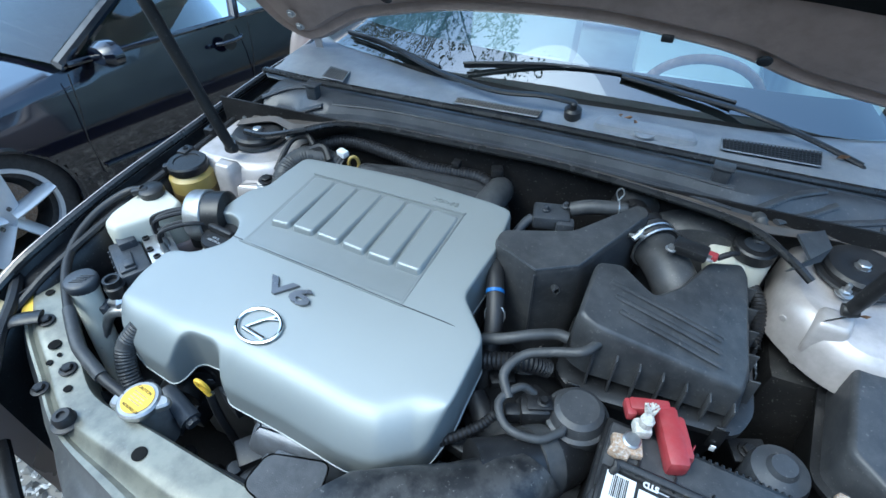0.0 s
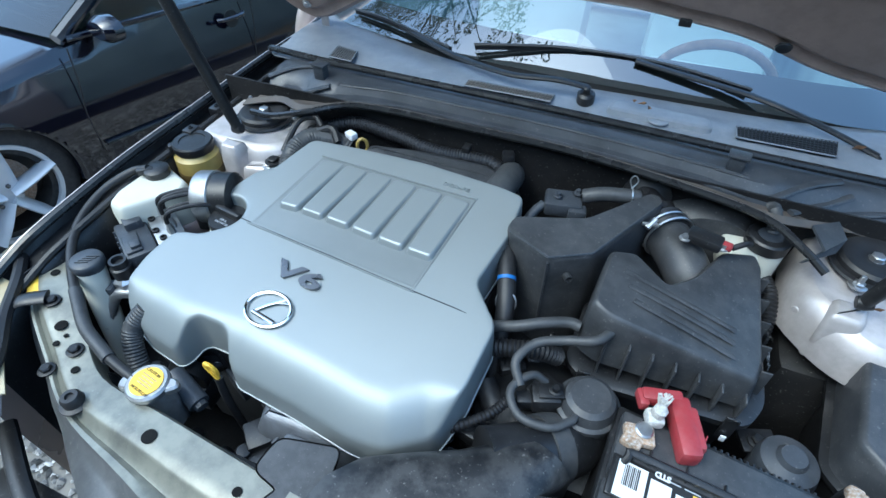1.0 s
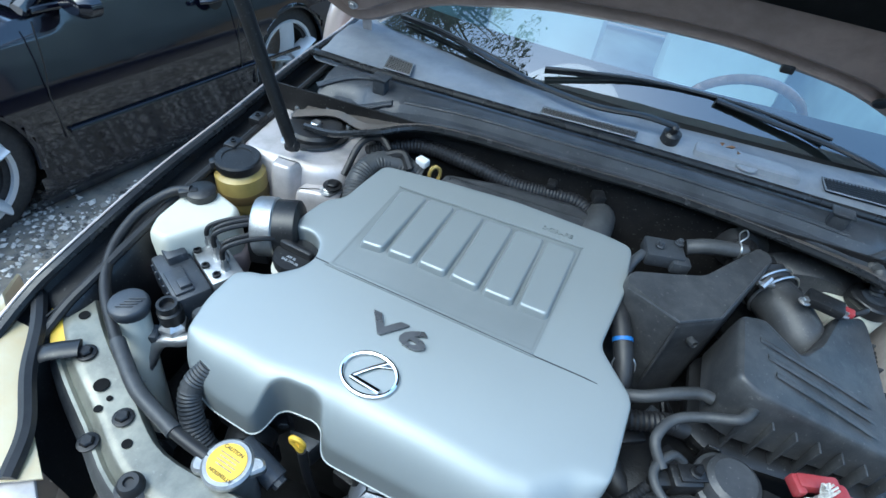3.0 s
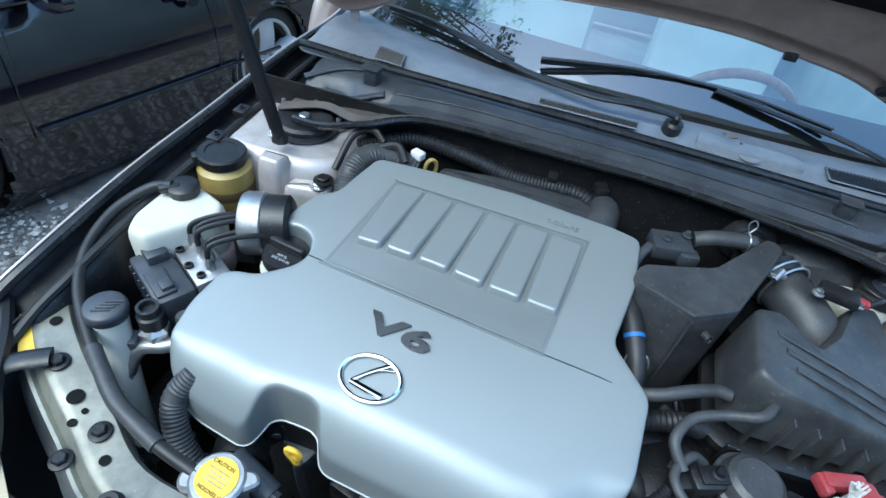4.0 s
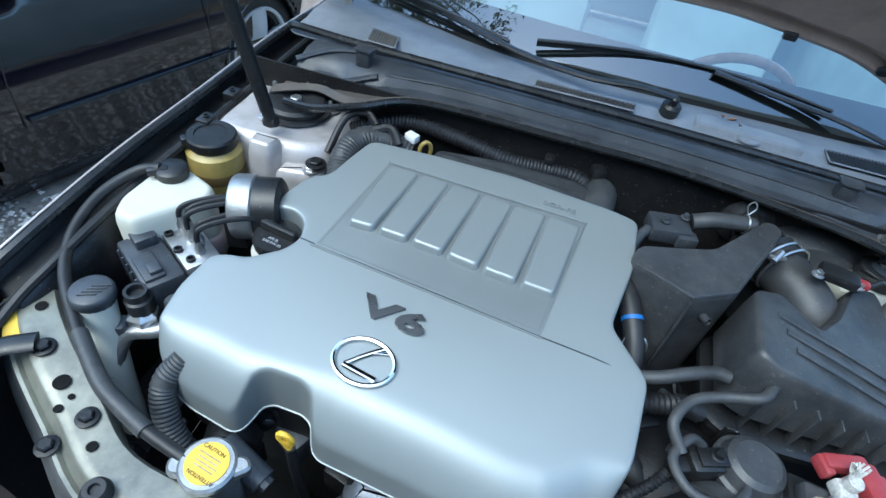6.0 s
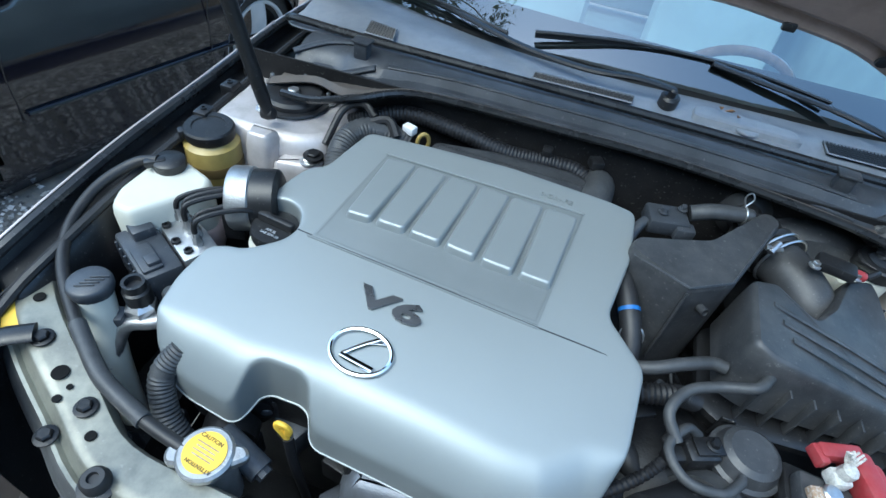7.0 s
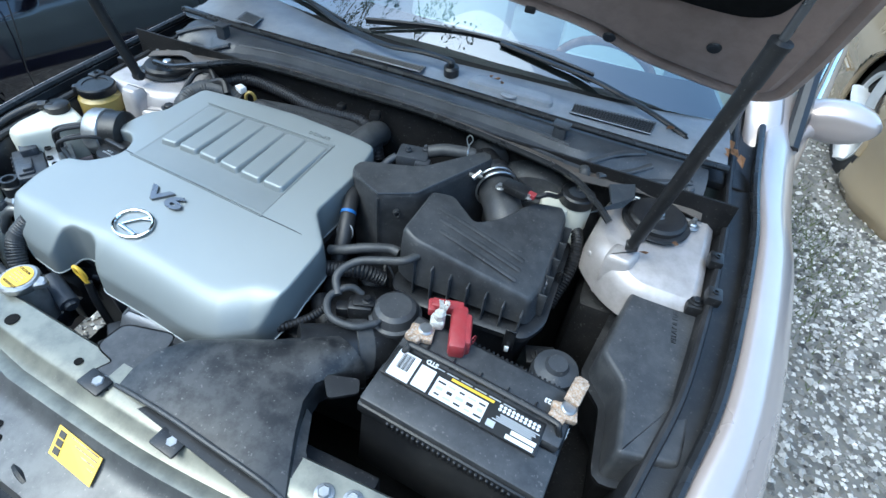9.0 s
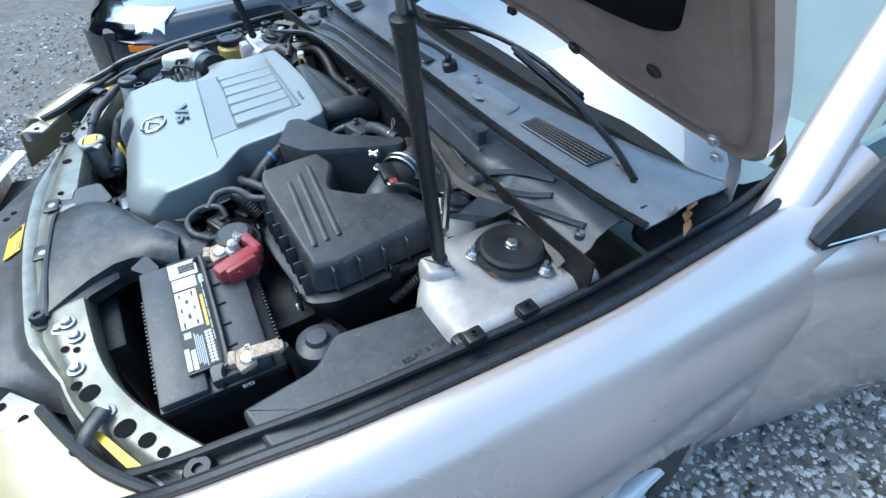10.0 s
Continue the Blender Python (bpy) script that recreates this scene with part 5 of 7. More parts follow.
# A-pillars, roof, door and mirror
for side in (1, -1):
    part("a_pillar", tube([(0.748 * side, 0.33 if side > 0 else 0.43, 0.80), (0.735 * side, 0.42 if side > 0 else 0.46, 0.895), (0.705 * side, 0.53, 0.98), (0.66 * side, 0.70, 1.10), (0.60 * side, 0.95, 1.27)], 0.040, 14, 5, flat=0.7), PAINT, sedan, "silver-beige painted windscreen pillar")
roof_rows = [[(x, y, 1.40 - 0.06 * x * x + (0.06 if 1.4 < y < 2.0 else 0)) for x in (-0.58, -0.3, 0, 0.3, 0.58)] for y in (1.22, 1.4, 1.7, 1.95)]
part("roof", sheet(roof_rows, 0.01), PAINT, sedan)
door_dir = Vector((0.24, 0.97, 0)).normalized()
hinge_pt = Vector((0.838, 0.372, 0))
door_rows = []
for z, out in ((0.86, -0.035), (0.84, -0.012), (0.80, 0.0), (0.70, 0.012), (0.60, 0.008), (0.55, 0.014), (0.42, 0.01), (0.30, -0.01), (0.16, -0.05)):
    door_rows.append([hinge_pt + door_dir * s + Vector((out, 0, z)) for s in (0.0, 0.3, 0.6, 0.95)])
door = part("door", sheet(door_rows, 0.02), PAINT, sedan, "front door standing slightly open", 60)
part("belt_trim", tube([hinge_pt + door_dir * s + Vector((-0.03, 0, 0.868)) for s in (0.02, 0.3, 0.95)], 0.006, 8), CHROME, door, "chrome window trim")
dg = sheet([[hinge_pt + door_dir * 0.06 + Vector((-0.04, 0, 0.87)), hinge_pt + door_dir * 0.95 + Vector((-0.04, 0, 0.87))], [hinge_pt + door_dir * 0.55 + Vector((-0.16, 0, 1.22)), hinge_pt + door_dir * 0.95 + Vector((-0.16, 0, 1.25))]])
pane2 = part("door_glass", dg, SIDEGLASS, door, "side window glass")
pane2.visible_shadow = False
part("window_frame", tube([hinge_pt + door_dir * 0.02 + Vector((-0.04, 0, 0.87)), hinge_pt + door_dir * 0.28 + Vector((-0.10, 0, 1.05)), hinge_pt + door_dir * 0.55 + Vector((-0.16, 0, 1.23)), hinge_pt + door_dir * 0.95 + Vector((-0.16, 0, 1.26))], 0.018, 8, 4), BLACK, door, "black window frame")
plate([hinge_pt + door_dir * 0.03 + Vector((-0.035, 0, 0.875)), hinge_pt + door_dir * 0.20 + Vector((-0.035, 0, 0.875)), hinge_pt + door_dir * 0.20 + Vector((-0.075, 0, 0.99)), hinge_pt + door_dir * 0.16 + Vector((-0.07, 0, 0.97))], BLACK, "mirror_sail", door, "black mirror corner plate", 0, 0.008)
mirror = part("wing_mirror", lathe([(0.0, -0.03), (0.03, -0.03), (0.052, -0.018), (0.062, 0.0), (0.062, 0.03), (0.058, 0.034), (0.0, 0.030)], (0, 0, 0), (0, 1, 0), 24), PAINT, door, "silver wing mirror", 60)
mirror.data.transform(Matrix.Translation((0.915, 0.575, 0.872)) @ Matrix.Rotation(radians(-6), 4, "Y") @ Matrix.Diagonal((1.55, 1.0, 0.82, 1)))
part("mirror_foot", tube([(0.835, 0.52, 0.845), (0.865, 0.56, 0.848), (0.90, 0.585, 0.852)], 0.020, 10), PAINT, mirror)
for side in (1, -1):
    wheel = part("wheel", lathe([(0.16, -0.09), (0.24, -0.09), (0.285, -0.07), (0.292, 0.0), (0.285, 0.07), (0.24, 0.085), (0.19, 0.08), (0.185, 0.04), (0.16, 0.04)], (0.755 * side, 0.03, 0.29), (side, 0, 0), 40, True), TYRE, sedan, "black tyre on alloy wheel")
    spokes = [tube([(0.82 * side, 0.03, 0.29), (0.825 * side, 0.03 + 0.19 * math.cos(a), 0.29 + 0.19 * math.sin(a))], (0.028, 0.020), 8, 1, flat=0.5) for a in [2 * math.pi * k / 7 + 0.5 for k in range(7)]]
    part("rim", join(*spokes, lathe([(0.178, 0), (0.19, 0.004), (0.19, 0.012), (0.178, 0.010)], (0.815 * side, 0.03, 0.29), (side, 0, 0), 36, True)), RIM, wheel, "silver alloy spokes")

# interior
cabin = thing("car_interior", "grey car interior seen through the windscreen", "car interior")
part("dashboard", sheet([[(x, 0.38, 0.885), (x, 0.5, 0.83), (x, 0.64, 0.78 + (0.02 if x > 0.15 else 0)), (x, 0.72, 0.73), (x, 0.75, 0.55)] for x in (-0.62, -0.3, 0.0, 0.16, 0.35, 0.5, 0.62)]), DASH, cabin, "grey dashboard top", 50)
sw = Matrix.Translation((0.335, 0.88, 0.695)) @ Matrix.Rotation(radians(-65), 4, "X")
part("steering_wheel", tube([sw @ Vector((0.165 * math.cos(a), 0.165 * math.sin(a), 0)) for a in [2 * math.pi * k / 36 for k in range(37)]], 0.014, 10, 1), WOOD, cabin, "wood and leather steering wheel rim")
part("wheel_hub", join(box((0, 0, 0), (0.12, 0.09, 0.04), 0.015, m=sw), box((0, 0, 0), (0.30, 0.03, 0.02), 0.008, m=sw)), DASH, cabin)
for x in (-0.33, 0.33):
    part("seat", join(box((x, 1.35, 0.80), (0.44, 0.14, 0.55), 0.05, m=Matrix.Translation((x, 1.40, 0.80)) @ Matrix.Rotation(radians(-14), 4, "X") @ Matrix.Diagonal((1, 1, 1, 1))), box((x, 1.12, 0.52), (0.44, 0.42, 0.14), 0.05), box((x, 1.50, 1.15), (0.24, 0.09, 0.16), 0.04)), SEAT, cabin, "grey leather front seat")
part("cabin_floor", box((0, 1.5, 0.35), (1.36, 1.7, 0.03), 0.0), DASH, cabin)
for side in (1, -1):
    part("door_lining", box((0.69 * side, 1.45, 0.60), (0.03, 1.75, 0.56), 0.01), DASH, cabin)
    part("rear_side_lining", box((0.66 * side, 2.25, 0.90), (0.04, 0.35, 0.75), 0.02), DASH, cabin)
part("rear_seat", box((0, 2.3, 0.75), (1.3, 0.14, 0.70), 0.05), SEAT, cabin, "grey leather rear seat")

# wipers
def wiper(points, blade, pivot, name_label):
    ob = thing("windscreen_wiper", name_label, "wiper", "windscreen wipers")
    part("arm", tube(points, 0.0072, 8, 5, flat=0.7), BLACK, ob)
    part("pivot", lathe([(0.017, -0.02), (0.017, 0.004), (0.012, 0.008), (0.007, 0.008), (0.007, 0.018), (0.004, 0.021), (0, 0.021)], pivot, (0, -0.2, 1), 18), BLACK, ob)
    part("blade_frame", tube([Vector(p) + Vector((0, 0.0, 0.010)) for p in blade], 0.0036, 6, 5, flat=0.8), BLACK, ob)
    part("blade", tube([Vector(p) + Vector((0, 0.006, 0.002)) for p in blade], 0.0035, 6, 5, flat=1.8), RUBBER, ob, "rubber wiper blade")
    return ob


wiper([(0.061, 0.193, 0.962), (0.0, 0.188, 0.968), (-0.09, 0.190, 0.960), (-0.20, 0.235, 0.950), (-0.27, 0.262, 0.952), (-0.345, 0.305, 0.952), (-0.40, 0.34, 0.95)], [(-0.25, 0.268, 0.945), (-0.36, 0.315, 0.946), (-0.46, 0.36, 0.944), (-0.56, 0.405, 0.935)], (0.061, 0.193, 0.945), "black windscreen wiper lying at the glass base")
wiper([(0.571, 0.238, 0.915), (0.50, 0.262, 0.930), (0.42, 0.275, 0.948), (0.347, 0.297, 0.955), (0.24, 0.305, 0.965), (0.13, 0.315, 0.975)], [(0.35, 0.312, 0.950), (0.18, 0.325, 0.965), (0.0, 0.315, 0.968), (-0.12, 0.295, 0.962), (-0.20, 0.282, 0.955)], (0.571, 0.238, 0.895), "black windscreen wiper lying at the glass base")


# ---- bonnet gas struts ----
def gas_strut(base, collar, top, label):
    ob = thing("gas_strut", label, "gas strut", "bonnet gas struts")
    b, c, t = Vector(base), Vector(collar), Vector(top)
    part("tube", tube([b + (c - b) * 0.06, c], 0.0108, 16, 1), BLACK, ob, "black painted strut tube with chipped paint")
    part("collar", join(tube([c - (c - b).normalized() * 0.05, c], 0.0125, 16, 1), lathe([(0.0135, 0), (0.0135, 0.006), (0.006, 0.008), (0, 0.008)], c, tuple((c - b).normalized()), 18)), BLACK, ob)
    part("rod", tube([c, t], 0.0055, 12, 1), DCHROME, ob, "dark piston rod")
    part("socket", join(tube([b, b + (c - b) * 0.08], 0.010, 12, 1), lathe([(0.009, -0.01), (0.011, 0), (0.009, 0.01), (0, 0.012)], b, (1, 0, 0.2), 14)), RUBBER, ob, "black ball socket")
    return ob


gas_strut((0.521, -0.113, 0.882), (0.565, -0.165, 1.255), (0.615, -0.205, 1.76), "black gas strut holding the bonnet up")
gas_strut((-0.554, -0.085, 0.882), (-0.605, -0.150, 1.30), (-0.64, -0.20, 1.76), "black gas strut holding the bonnet up")

# ---- left side of the bay ----
ps = thing("fluid_reservoir", "amber power steering fluid reservoir with black cap", "fluid reservoir")
part("tank", lathe([(0.038, -0.02), (0.043, 0.0), (0.044, 0.03), (0.043, 0.058), (0.036, 0.064), (0.033, 0.068), (0, 0.068)], (-0.630, -0.135, 0.780), (0, 0, 1), 32), AMBER, ps)
part("fluid_band", lathe([(0.0447, 0.012), (0.0452, 0.014), (0.0452, 0.028), (0.0447, 0.030)], (-0.630, -0.135, 0.780), (0, 0, 1), 32), AMBERD, ps, "dark fluid line")
part("cap", lathe([(0.037, 0), (0.0385, 0.004), (0.0385, 0.016), (0.036, 0.019), (0.026, 0.019), (0.025, 0.017), (0, 0.018)], (-0.630, -0.135, 0.847), (0, 0, 1), 32), BLACK, ps, "black screw cap")
part("cap_tab", box((-0.658, -0.160, 0.857), (0.016, 0.016, 0.016), 0.003, 45), BLACK, ps)

tank = thing("coolant_tank", "milky white coolant overflow tank with black cap", "coolant tank")
TK = rounded([(-0.664, -0.300), (-0.652, -0.332), (-0.618, -0.338), (-0.556, -0.252), (-0.566, -0.226), (-0.636, -0.200), (-0.662, -0.228)], 0.010, 3)
part("upper_tank", shell(TK, [(0.0, 0.775), (0.0, 0.830), (0.002, 0.842), (0.005, 0.848), (0.009, 0.850)]), CREAM, tank, "", 60)
part("lower_tank", shell(TK, [(0.02, 0.66), (-0.006, 0.74), (-0.006, 0.770), (0.0, 0.775)]), PINKISH, tank, "coolant showing through the milky plastic", 60)
part("cap", join(lathe([(0.022, 0), (0.023, 0.004), (0.023, 0.013), (0.019, 0.016), (0, 0.016)], (-0.630, -0.232, 0.850), (0, 0, 1), 20), box((-0.643, -0.244, 0.862), (0.03, 0.014, 0.012), 0.004, 40)), BLACK, tank)
over = thing("overflow_hose", "black coolant overflow hose", "hose")
part("pipe", tube([(-0.640, -0.240, 0.864), (-0.672, -0.252, 0.856), (-0.695, -0.300, 0.842), (-0.690, -0.360, 0.828), (-0.660, -0.415, 0.816), (-0.605, -0.465, 0.808), (-0.525, -0.521, 0.800), (-0.454, -0.548, 0.794), (-0.387, -0.562, 0.788)], 0.0078, 12), RUBBER, over)
part("sleeve", tube([(-0.585, -0.480, 0.8055), (-0.525, -0.521, 0.800), (-0.49, -0.536, 0.797), (-0.445, -0.551, 0.7935)], 0.0098, 12), HOSE, over)

radcap = thing("radiator_cap", "aluminium radiator cap with yellow caution label", "radiator cap")
part("cap", lathe([(0.020, -0.018), (0.026, -0.012), (0.030, -0.004), (0.030, 0.003), (0.027, 0.006), (0, 0.006)], (-0.366, -0.560, 0.790), (0, 0, 1), 32), ALU, radcap)
part("cap_ear", shell(rounded([(-0.408, -0.568), (-0.400, -0.583), (-0.335, -0.562), (-0.322, -0.548), (-0.332, -0.538), (-0.398, -0.550)], 0.008), [(0, 0.782), (0, 0.790), (0.003, 0.793)], True, True), ALU, radcap)
disc = part("cap_label", lathe([(0, 0.0), (0.0225, 0.0), (0.0225, 0.0009), (0, 0.0009)], (-0.366, -0.560, 0.7962), (0, 0, 1), 30), YELLOW, radcap, "round yellow caution label")
part("lettering", letters("CAUTION", 0.0062, 0.0003, Matrix.Translation((-0.366, -0.546, 0.7974)) @ Matrix.Rotation(radians(-10), 4, "Z")), INK, disc)
part("lettering", letters("ATTENTION", 0.0058, 0.0003, Matrix.Translation((-0.364, -0.575, 0.7974)) @ Matrix.Rotation(radians(170), 4, "Z")), INK, disc)
for k in range(4):
    part("print_bar", box((-0.366, -0.553 - 0.0045 * k, 0.7974), (0.028 - 0.004 * (k % 2), 0.0012, 0.0004), 0, -10), RUST, disc)
part("neck", tube([(-0.366, -0.560, 0.775), (-0.362, -0.562, 0.70)], 0.024, 18), ALU, radcap)

washer = thing("washer_bottle", "washer bottle filler neck with blue-grey cap", "washer bottle")
part("neck", tube([(-0.601, -0.436, 0.815), (-0.598, -0.442, 0.78), (-0.588, -0.462, 0.69), (-0.578, -0.48, 0.58)], (0.024, 0.018), 18), CREAM, washer)
part("cap", lathe([(0.024, -0.010), (0.026, -0.004), (0.0265, 0.004), (0.025, 0.008), (0.022, 0.010), (0, 0.0105)], (-0.601, -0.435, 0.818), (0, 0, 1), 30), GREYP, washer, "blue-grey snap cap")
for k in range(4):
    part("grip_rib", box((-0.598 + 0.002 * k, -0.444 + 0.006 * k, 0.8295), (0.022, 0.002, 0.002), 0.0006, 25), GREYP, washer)

absu = thing("brake_modulator", "black brake modulator with aluminium block and steel pipes", "brake modulator")
AM = Matrix.Translation((-0.588, -0.352, 0.775)) @ Matrix.Rotation(radians(-32), 4, "Z")
def abs_box(c, d, bev=0.004):
    return box(c, d, bev, m=AM @ Matrix.Translation(c))


part("module", join(abs_box((0.0, 0.0, 0.0), (0.105, 0.052, 0.070), 0.005), abs_box((-0.034, 0.006, 0.040), (0.030, 0.030, 0.020)), abs_box((0.018, -0.008, 0.037), (0.052, 0.026, 0.006), 0.002), abs_box((0.030, -0.004, 0.042), (0.018, 0.016, 0.008), 0.002), abs_box((-0.052, 0.010, 0.018), (0.016, 0.034, 0.034), 0.004)), GREYP, absu, "dark blue-grey module")
for k in range(6):
    part("module_rib", abs_box((-0.040 + 0.016 * k, -0.0275, 0.005), (0.003, 0.004, 0.050), 0.001), GREYP, absu)
part("block", join(abs_box((0.006, 0.052, 0.004), (0.088, 0.048, 0.066), 0.003)), ALU, absu, "aluminium valve block")
part("port", join(*[lathe([(0.006, 0), (0.006, 0.004), (0.0035, 0.0045), (0.003, 0.001), (0, 0.001)], AM @ Vector((x, y, 0.037)), (0, 0, 1), 14) for x, y in ((-0.026, 0.036), (0.010, 0.034), (0.036, 0.040))]), DARK, absu)
for k in range(5):
    foot = AM @ Vector((-0.030 + 0.015 * k, 0.056 + 0.006 * (k % 2), 0.037))
    part("union", lathe([(0.0068, 0), (0.0068, 0.012), (0.0048, 0.015), (0.0048, 0.022), (0, 0.022)], foot, (0, 0, 1), 6), STEEL, absu)
    h = 0.026 + 0.005 * (k % 3)
    part("pipe", tube([foot, foot + Vector((0, 0, h)), foot + Vector((0.006, 0.008, h + 0.012)), foot + Vector((0.030, 0.030, h + 0.016)), foot + Vector((0.052, 0.048, h + 0.012)), foot + Vector((0.066, 0.066, h - 0.01))], 0.0038, 8), WIRE, absu, "black coated brake pipe")

acs = thing("pressure_sensor", "black pressure sensor on a refrigerant pipe", "sensor")
part("plug", lathe([(0.017, 0), (0.017, 0.022), (0.014, 0.024), (0.014, 0.036), (0.010, 0.036), (0.009, 0.028), (0, 0.028)], (-0.559, -0.413, 0.785), (0, 0, 1), 16), BLACK, acs)
part("base", lathe([(0.018, 0), (0.020, 0.004), (0.020, 0.014), (0.013, 0.020), (0, 0.020)], (-0.557, -0.417, 0.768), (0, 0, 1), 6), STEEL, acs)
part("pipe", tube([(-0.50, -0.40, 0.775), (-0.535, -0.425, 0.765), (-0.57, -0.44, 0.755), (-0.585, -0.47, 0.70)], 0.010, 12), ALU, acs)
part("valve_cap", lathe([(0.010, 0), (0.011, 0.004), (0.011, 0.016), (0.008, 0.020), (0, 0.020)], (-0.522, -0.398, 0.785), (0, 0, 1), 14), HOSE, acs, "grey valve cap")
part("connector", box((-0.585, -0.438, 0.765), (0.032, 0.024, 0.022), 0.004, 20), GREYP, acs)

mount = thing("engine_mount", "black engine mount damper with pale scuffed rim", "engine mount")
ax = Vector((0.93, 0.30, 0.05)).normalized()
part("drum", lathe([(0.0, -0.032), (0.036, -0.032), (0.042, -0.026), (0.044, -0.010), (0.044, 0.030), (0.038, 0.034), (0, 0.034)], (-0.492, -0.232, 0.840), tuple(ax), 28), BLACK, mount)
part("rim", lathe([(0.0445, -0.034), (0.047, -0.030), (0.047, -0.004), (0.0445, -0.002)], (-0.492, -0.232, 0.840), tuple(ax), 28), ALU, mount, "scuffed pale metal band")
part("bracket", join(box((-0.520, -0.255, 0.805), (0.03, 0.02, 0.06), 0.004, 15), box((-0.440, -0.155, 0.825), (0.035, 0.16, 0.020), 0.006, -28)), BLACK, mount)
part("mount_foot", join(lathe([(0.030, -0.03), (0.034, 0.0), (0.030, 0.010), (0, 0.012)], (-0.425, -0.098, 0.815), (0, 0, 1), 20), bolt((-0.470, -0.102, 0.838), 0.011)), DARK, mount)

oil = thing("oil_filler_cap", "black oil filler cap with printed grade", "oil cap")
part("cap", lathe([(0.026, -0.02), (0.033, -0.004), (0.034, 0.006), (0.032, 0.011), (0, 0.012)], (-0.440, -0.275, 0.832), (0, 0, 1), 28), BLACK, oil)
part("grip", box((-0.440, -0.270, 0.849), (0.056, 0.012, 0.014), 0.004, -8), BLACK, oil)
part("lettering", letters("API SL", 0.006, 0.0003, Matrix.Translation((-0.440, -0.286, 0.8447)) @ Matrix.Rotation(radians(-8), 4, "Z")), GREYT, oil)
part("lettering", letters("SAE 5W-30", 0.006, 0.0003, Matrix.Translation((-0.439, -0.293, 0.8447)) @ Matrix.Rotation(radians(-8), 4, "Z")), GREYT, oil)
part("neck", lathe([(0.030, -0.04), (0.030, 0.0), (0.038, 0.001), (0.038, 0.004), (0, 0.004)], (-0.440, -0.275, 0.812), (0, 0, 1), 26), CREAM, oil, "pale filler neck")

dip = thing("dipstick", "yellow oil dipstick handle on a black tube", "dipstick")
part("handle", tube([(-0.308, -0.500, 0.745), (-0.312, -0.502, 0.765), (-0.317, -0.503, 0.778), (-0.314, -0.504, 0.790), (-0.307, -0.504, 0.790), (-0.303, -0.503, 0.780), (-0.306, -0.501, 0.765)], 0.0035, 8, 5, flat=1.4), YELLOW, dip, "yellow plastic loop")
part("guide", tube([(-0.308, -0.500, 0.752), (-0.300, -0.507, 0.70), (-0.285, -0.510, 0.60)], 0.0065, 10), BLACK, dip)

hoseL = thing("corrugated_hose", "grey corrugated intake hose behind the engine cover", "hose")
part("pipe", tube([(-0.412, -0.150, 0.825), (-0.425, -0.095, 0.862), (-0.410, -0.055, 0.876), (-0.375, -0.035, 0.872), (-0.34, -0.03, 0.855)], 0.0205, 16, 6, 0.0012, 0.006), HOSE, hoseL)
loom = thing("wiring_loom", "black corrugated wiring loom along the firewall", "wiring loom")
part("pipe", tube([(-0.46, 0.01, 0.84), (-0.37, 0.035, 0.872), (-0.27, 0.028, 0.872), (-0.18, 0.012, 0.868), (-0.10, 0.018, 0.868), (-0.055, 0.015, 0.866), (-0.02, -0.01, 0.85), (0.0, -0.03, 0.82)], 0.0145, 12, 6, 0.0015, 0.006), WIRE, loom)
part("loom_clip", box((-0.115, 0.022, 0.885), (0.016, 0.02, 0.014), 0.003), BLACK, loom)
part("loom_clip", box((-0.035, 0.022, 0.888), (0.022, 0.024, 0.016), 0.004, 20), BLACK, loom)
part("white_plug", box((-0.338, -0.020, 0.882), (0.022, 0.016, 0.014), 0.003, -20), WHITE, loom, "white connector")
part("yellow_ring", tube([Vector((-0.312, -0.026, 0.868)) + 0.016 * Vector((0.5 * math.cos(a), 0.35 * math.cos(a), math.sin(a))) for a in [2 * math.pi * k / 20 for k in range(21)]], 0.0035, 6, 1), AMBER, loom, "yellow seal ring")
for pts, r in (([(-0.395, -0.03, 0.892), (-0.42, -0.015, 0.90), (-0.45, -0.03, 0.89), (-0.46, -0.08, 0.85)], 0.006), ([(-0.40, -0.045, 0.888), (-0.37, -0.035, 0.896), (-0.35, -0.05, 0.88)], 0.008)):
    part("branch", tube(pts, r, 8), WIRE, loom)

# ---- right side of the bay ----
boost = thing("brake_booster", "round black brake booster with white fluid reservoir", "brake booster")
part("drum", lathe([(0.0, -0.05), (0.11, -0.05), (0.125, -0.035), (0.125, -0.02), (0.11, 0.0), (0.10, 0.012), (0.06, 0.02), (0.055, 0.03), (0, 0.03)], (0.335, 0.015, 0.765), (0, -1, 0.12), 40), DUSTY, boost)
part("check_valve", lathe([(0.017, 0), (0.017, 0.014), (0.008, 0.018), (0.008, 0.03), (0, 0.03)], (0.295, -0.01, 0.845), (0, -1, 0.3), 16), BLACK, boost)
part("reservoir", join(box((0.372, -0.02, 0.828), (0.055, 0.06, 0.05), 0.010, 5), lathe([(0.031, -0.055), (0.032, -0.01), (0.030, 0.0), (0, 0.0)], (0.408, -0.004, 0.855), (0, 0, 1), 26)), CREAM, boost, "milky fluid reservoir")
part("cap", lathe([(0.030, 0), (0.033, 0.002), (0.033, 0.020), (0.030, 0.023), (0.020, 0.0235), (0.019, 0.022), (0, 0.022)], (0.408, -0.004, 0.853), (0, 0, 1), 30), BLACK, boost, "black ribbed cap")
part("cap_ring", lathe([(0.018, 0.0), (0.0185, 0.001), (0.016, 0.001)], (0.408, -0.004, 0.8755), (0, 0, 1), 26), GREYP, boost)
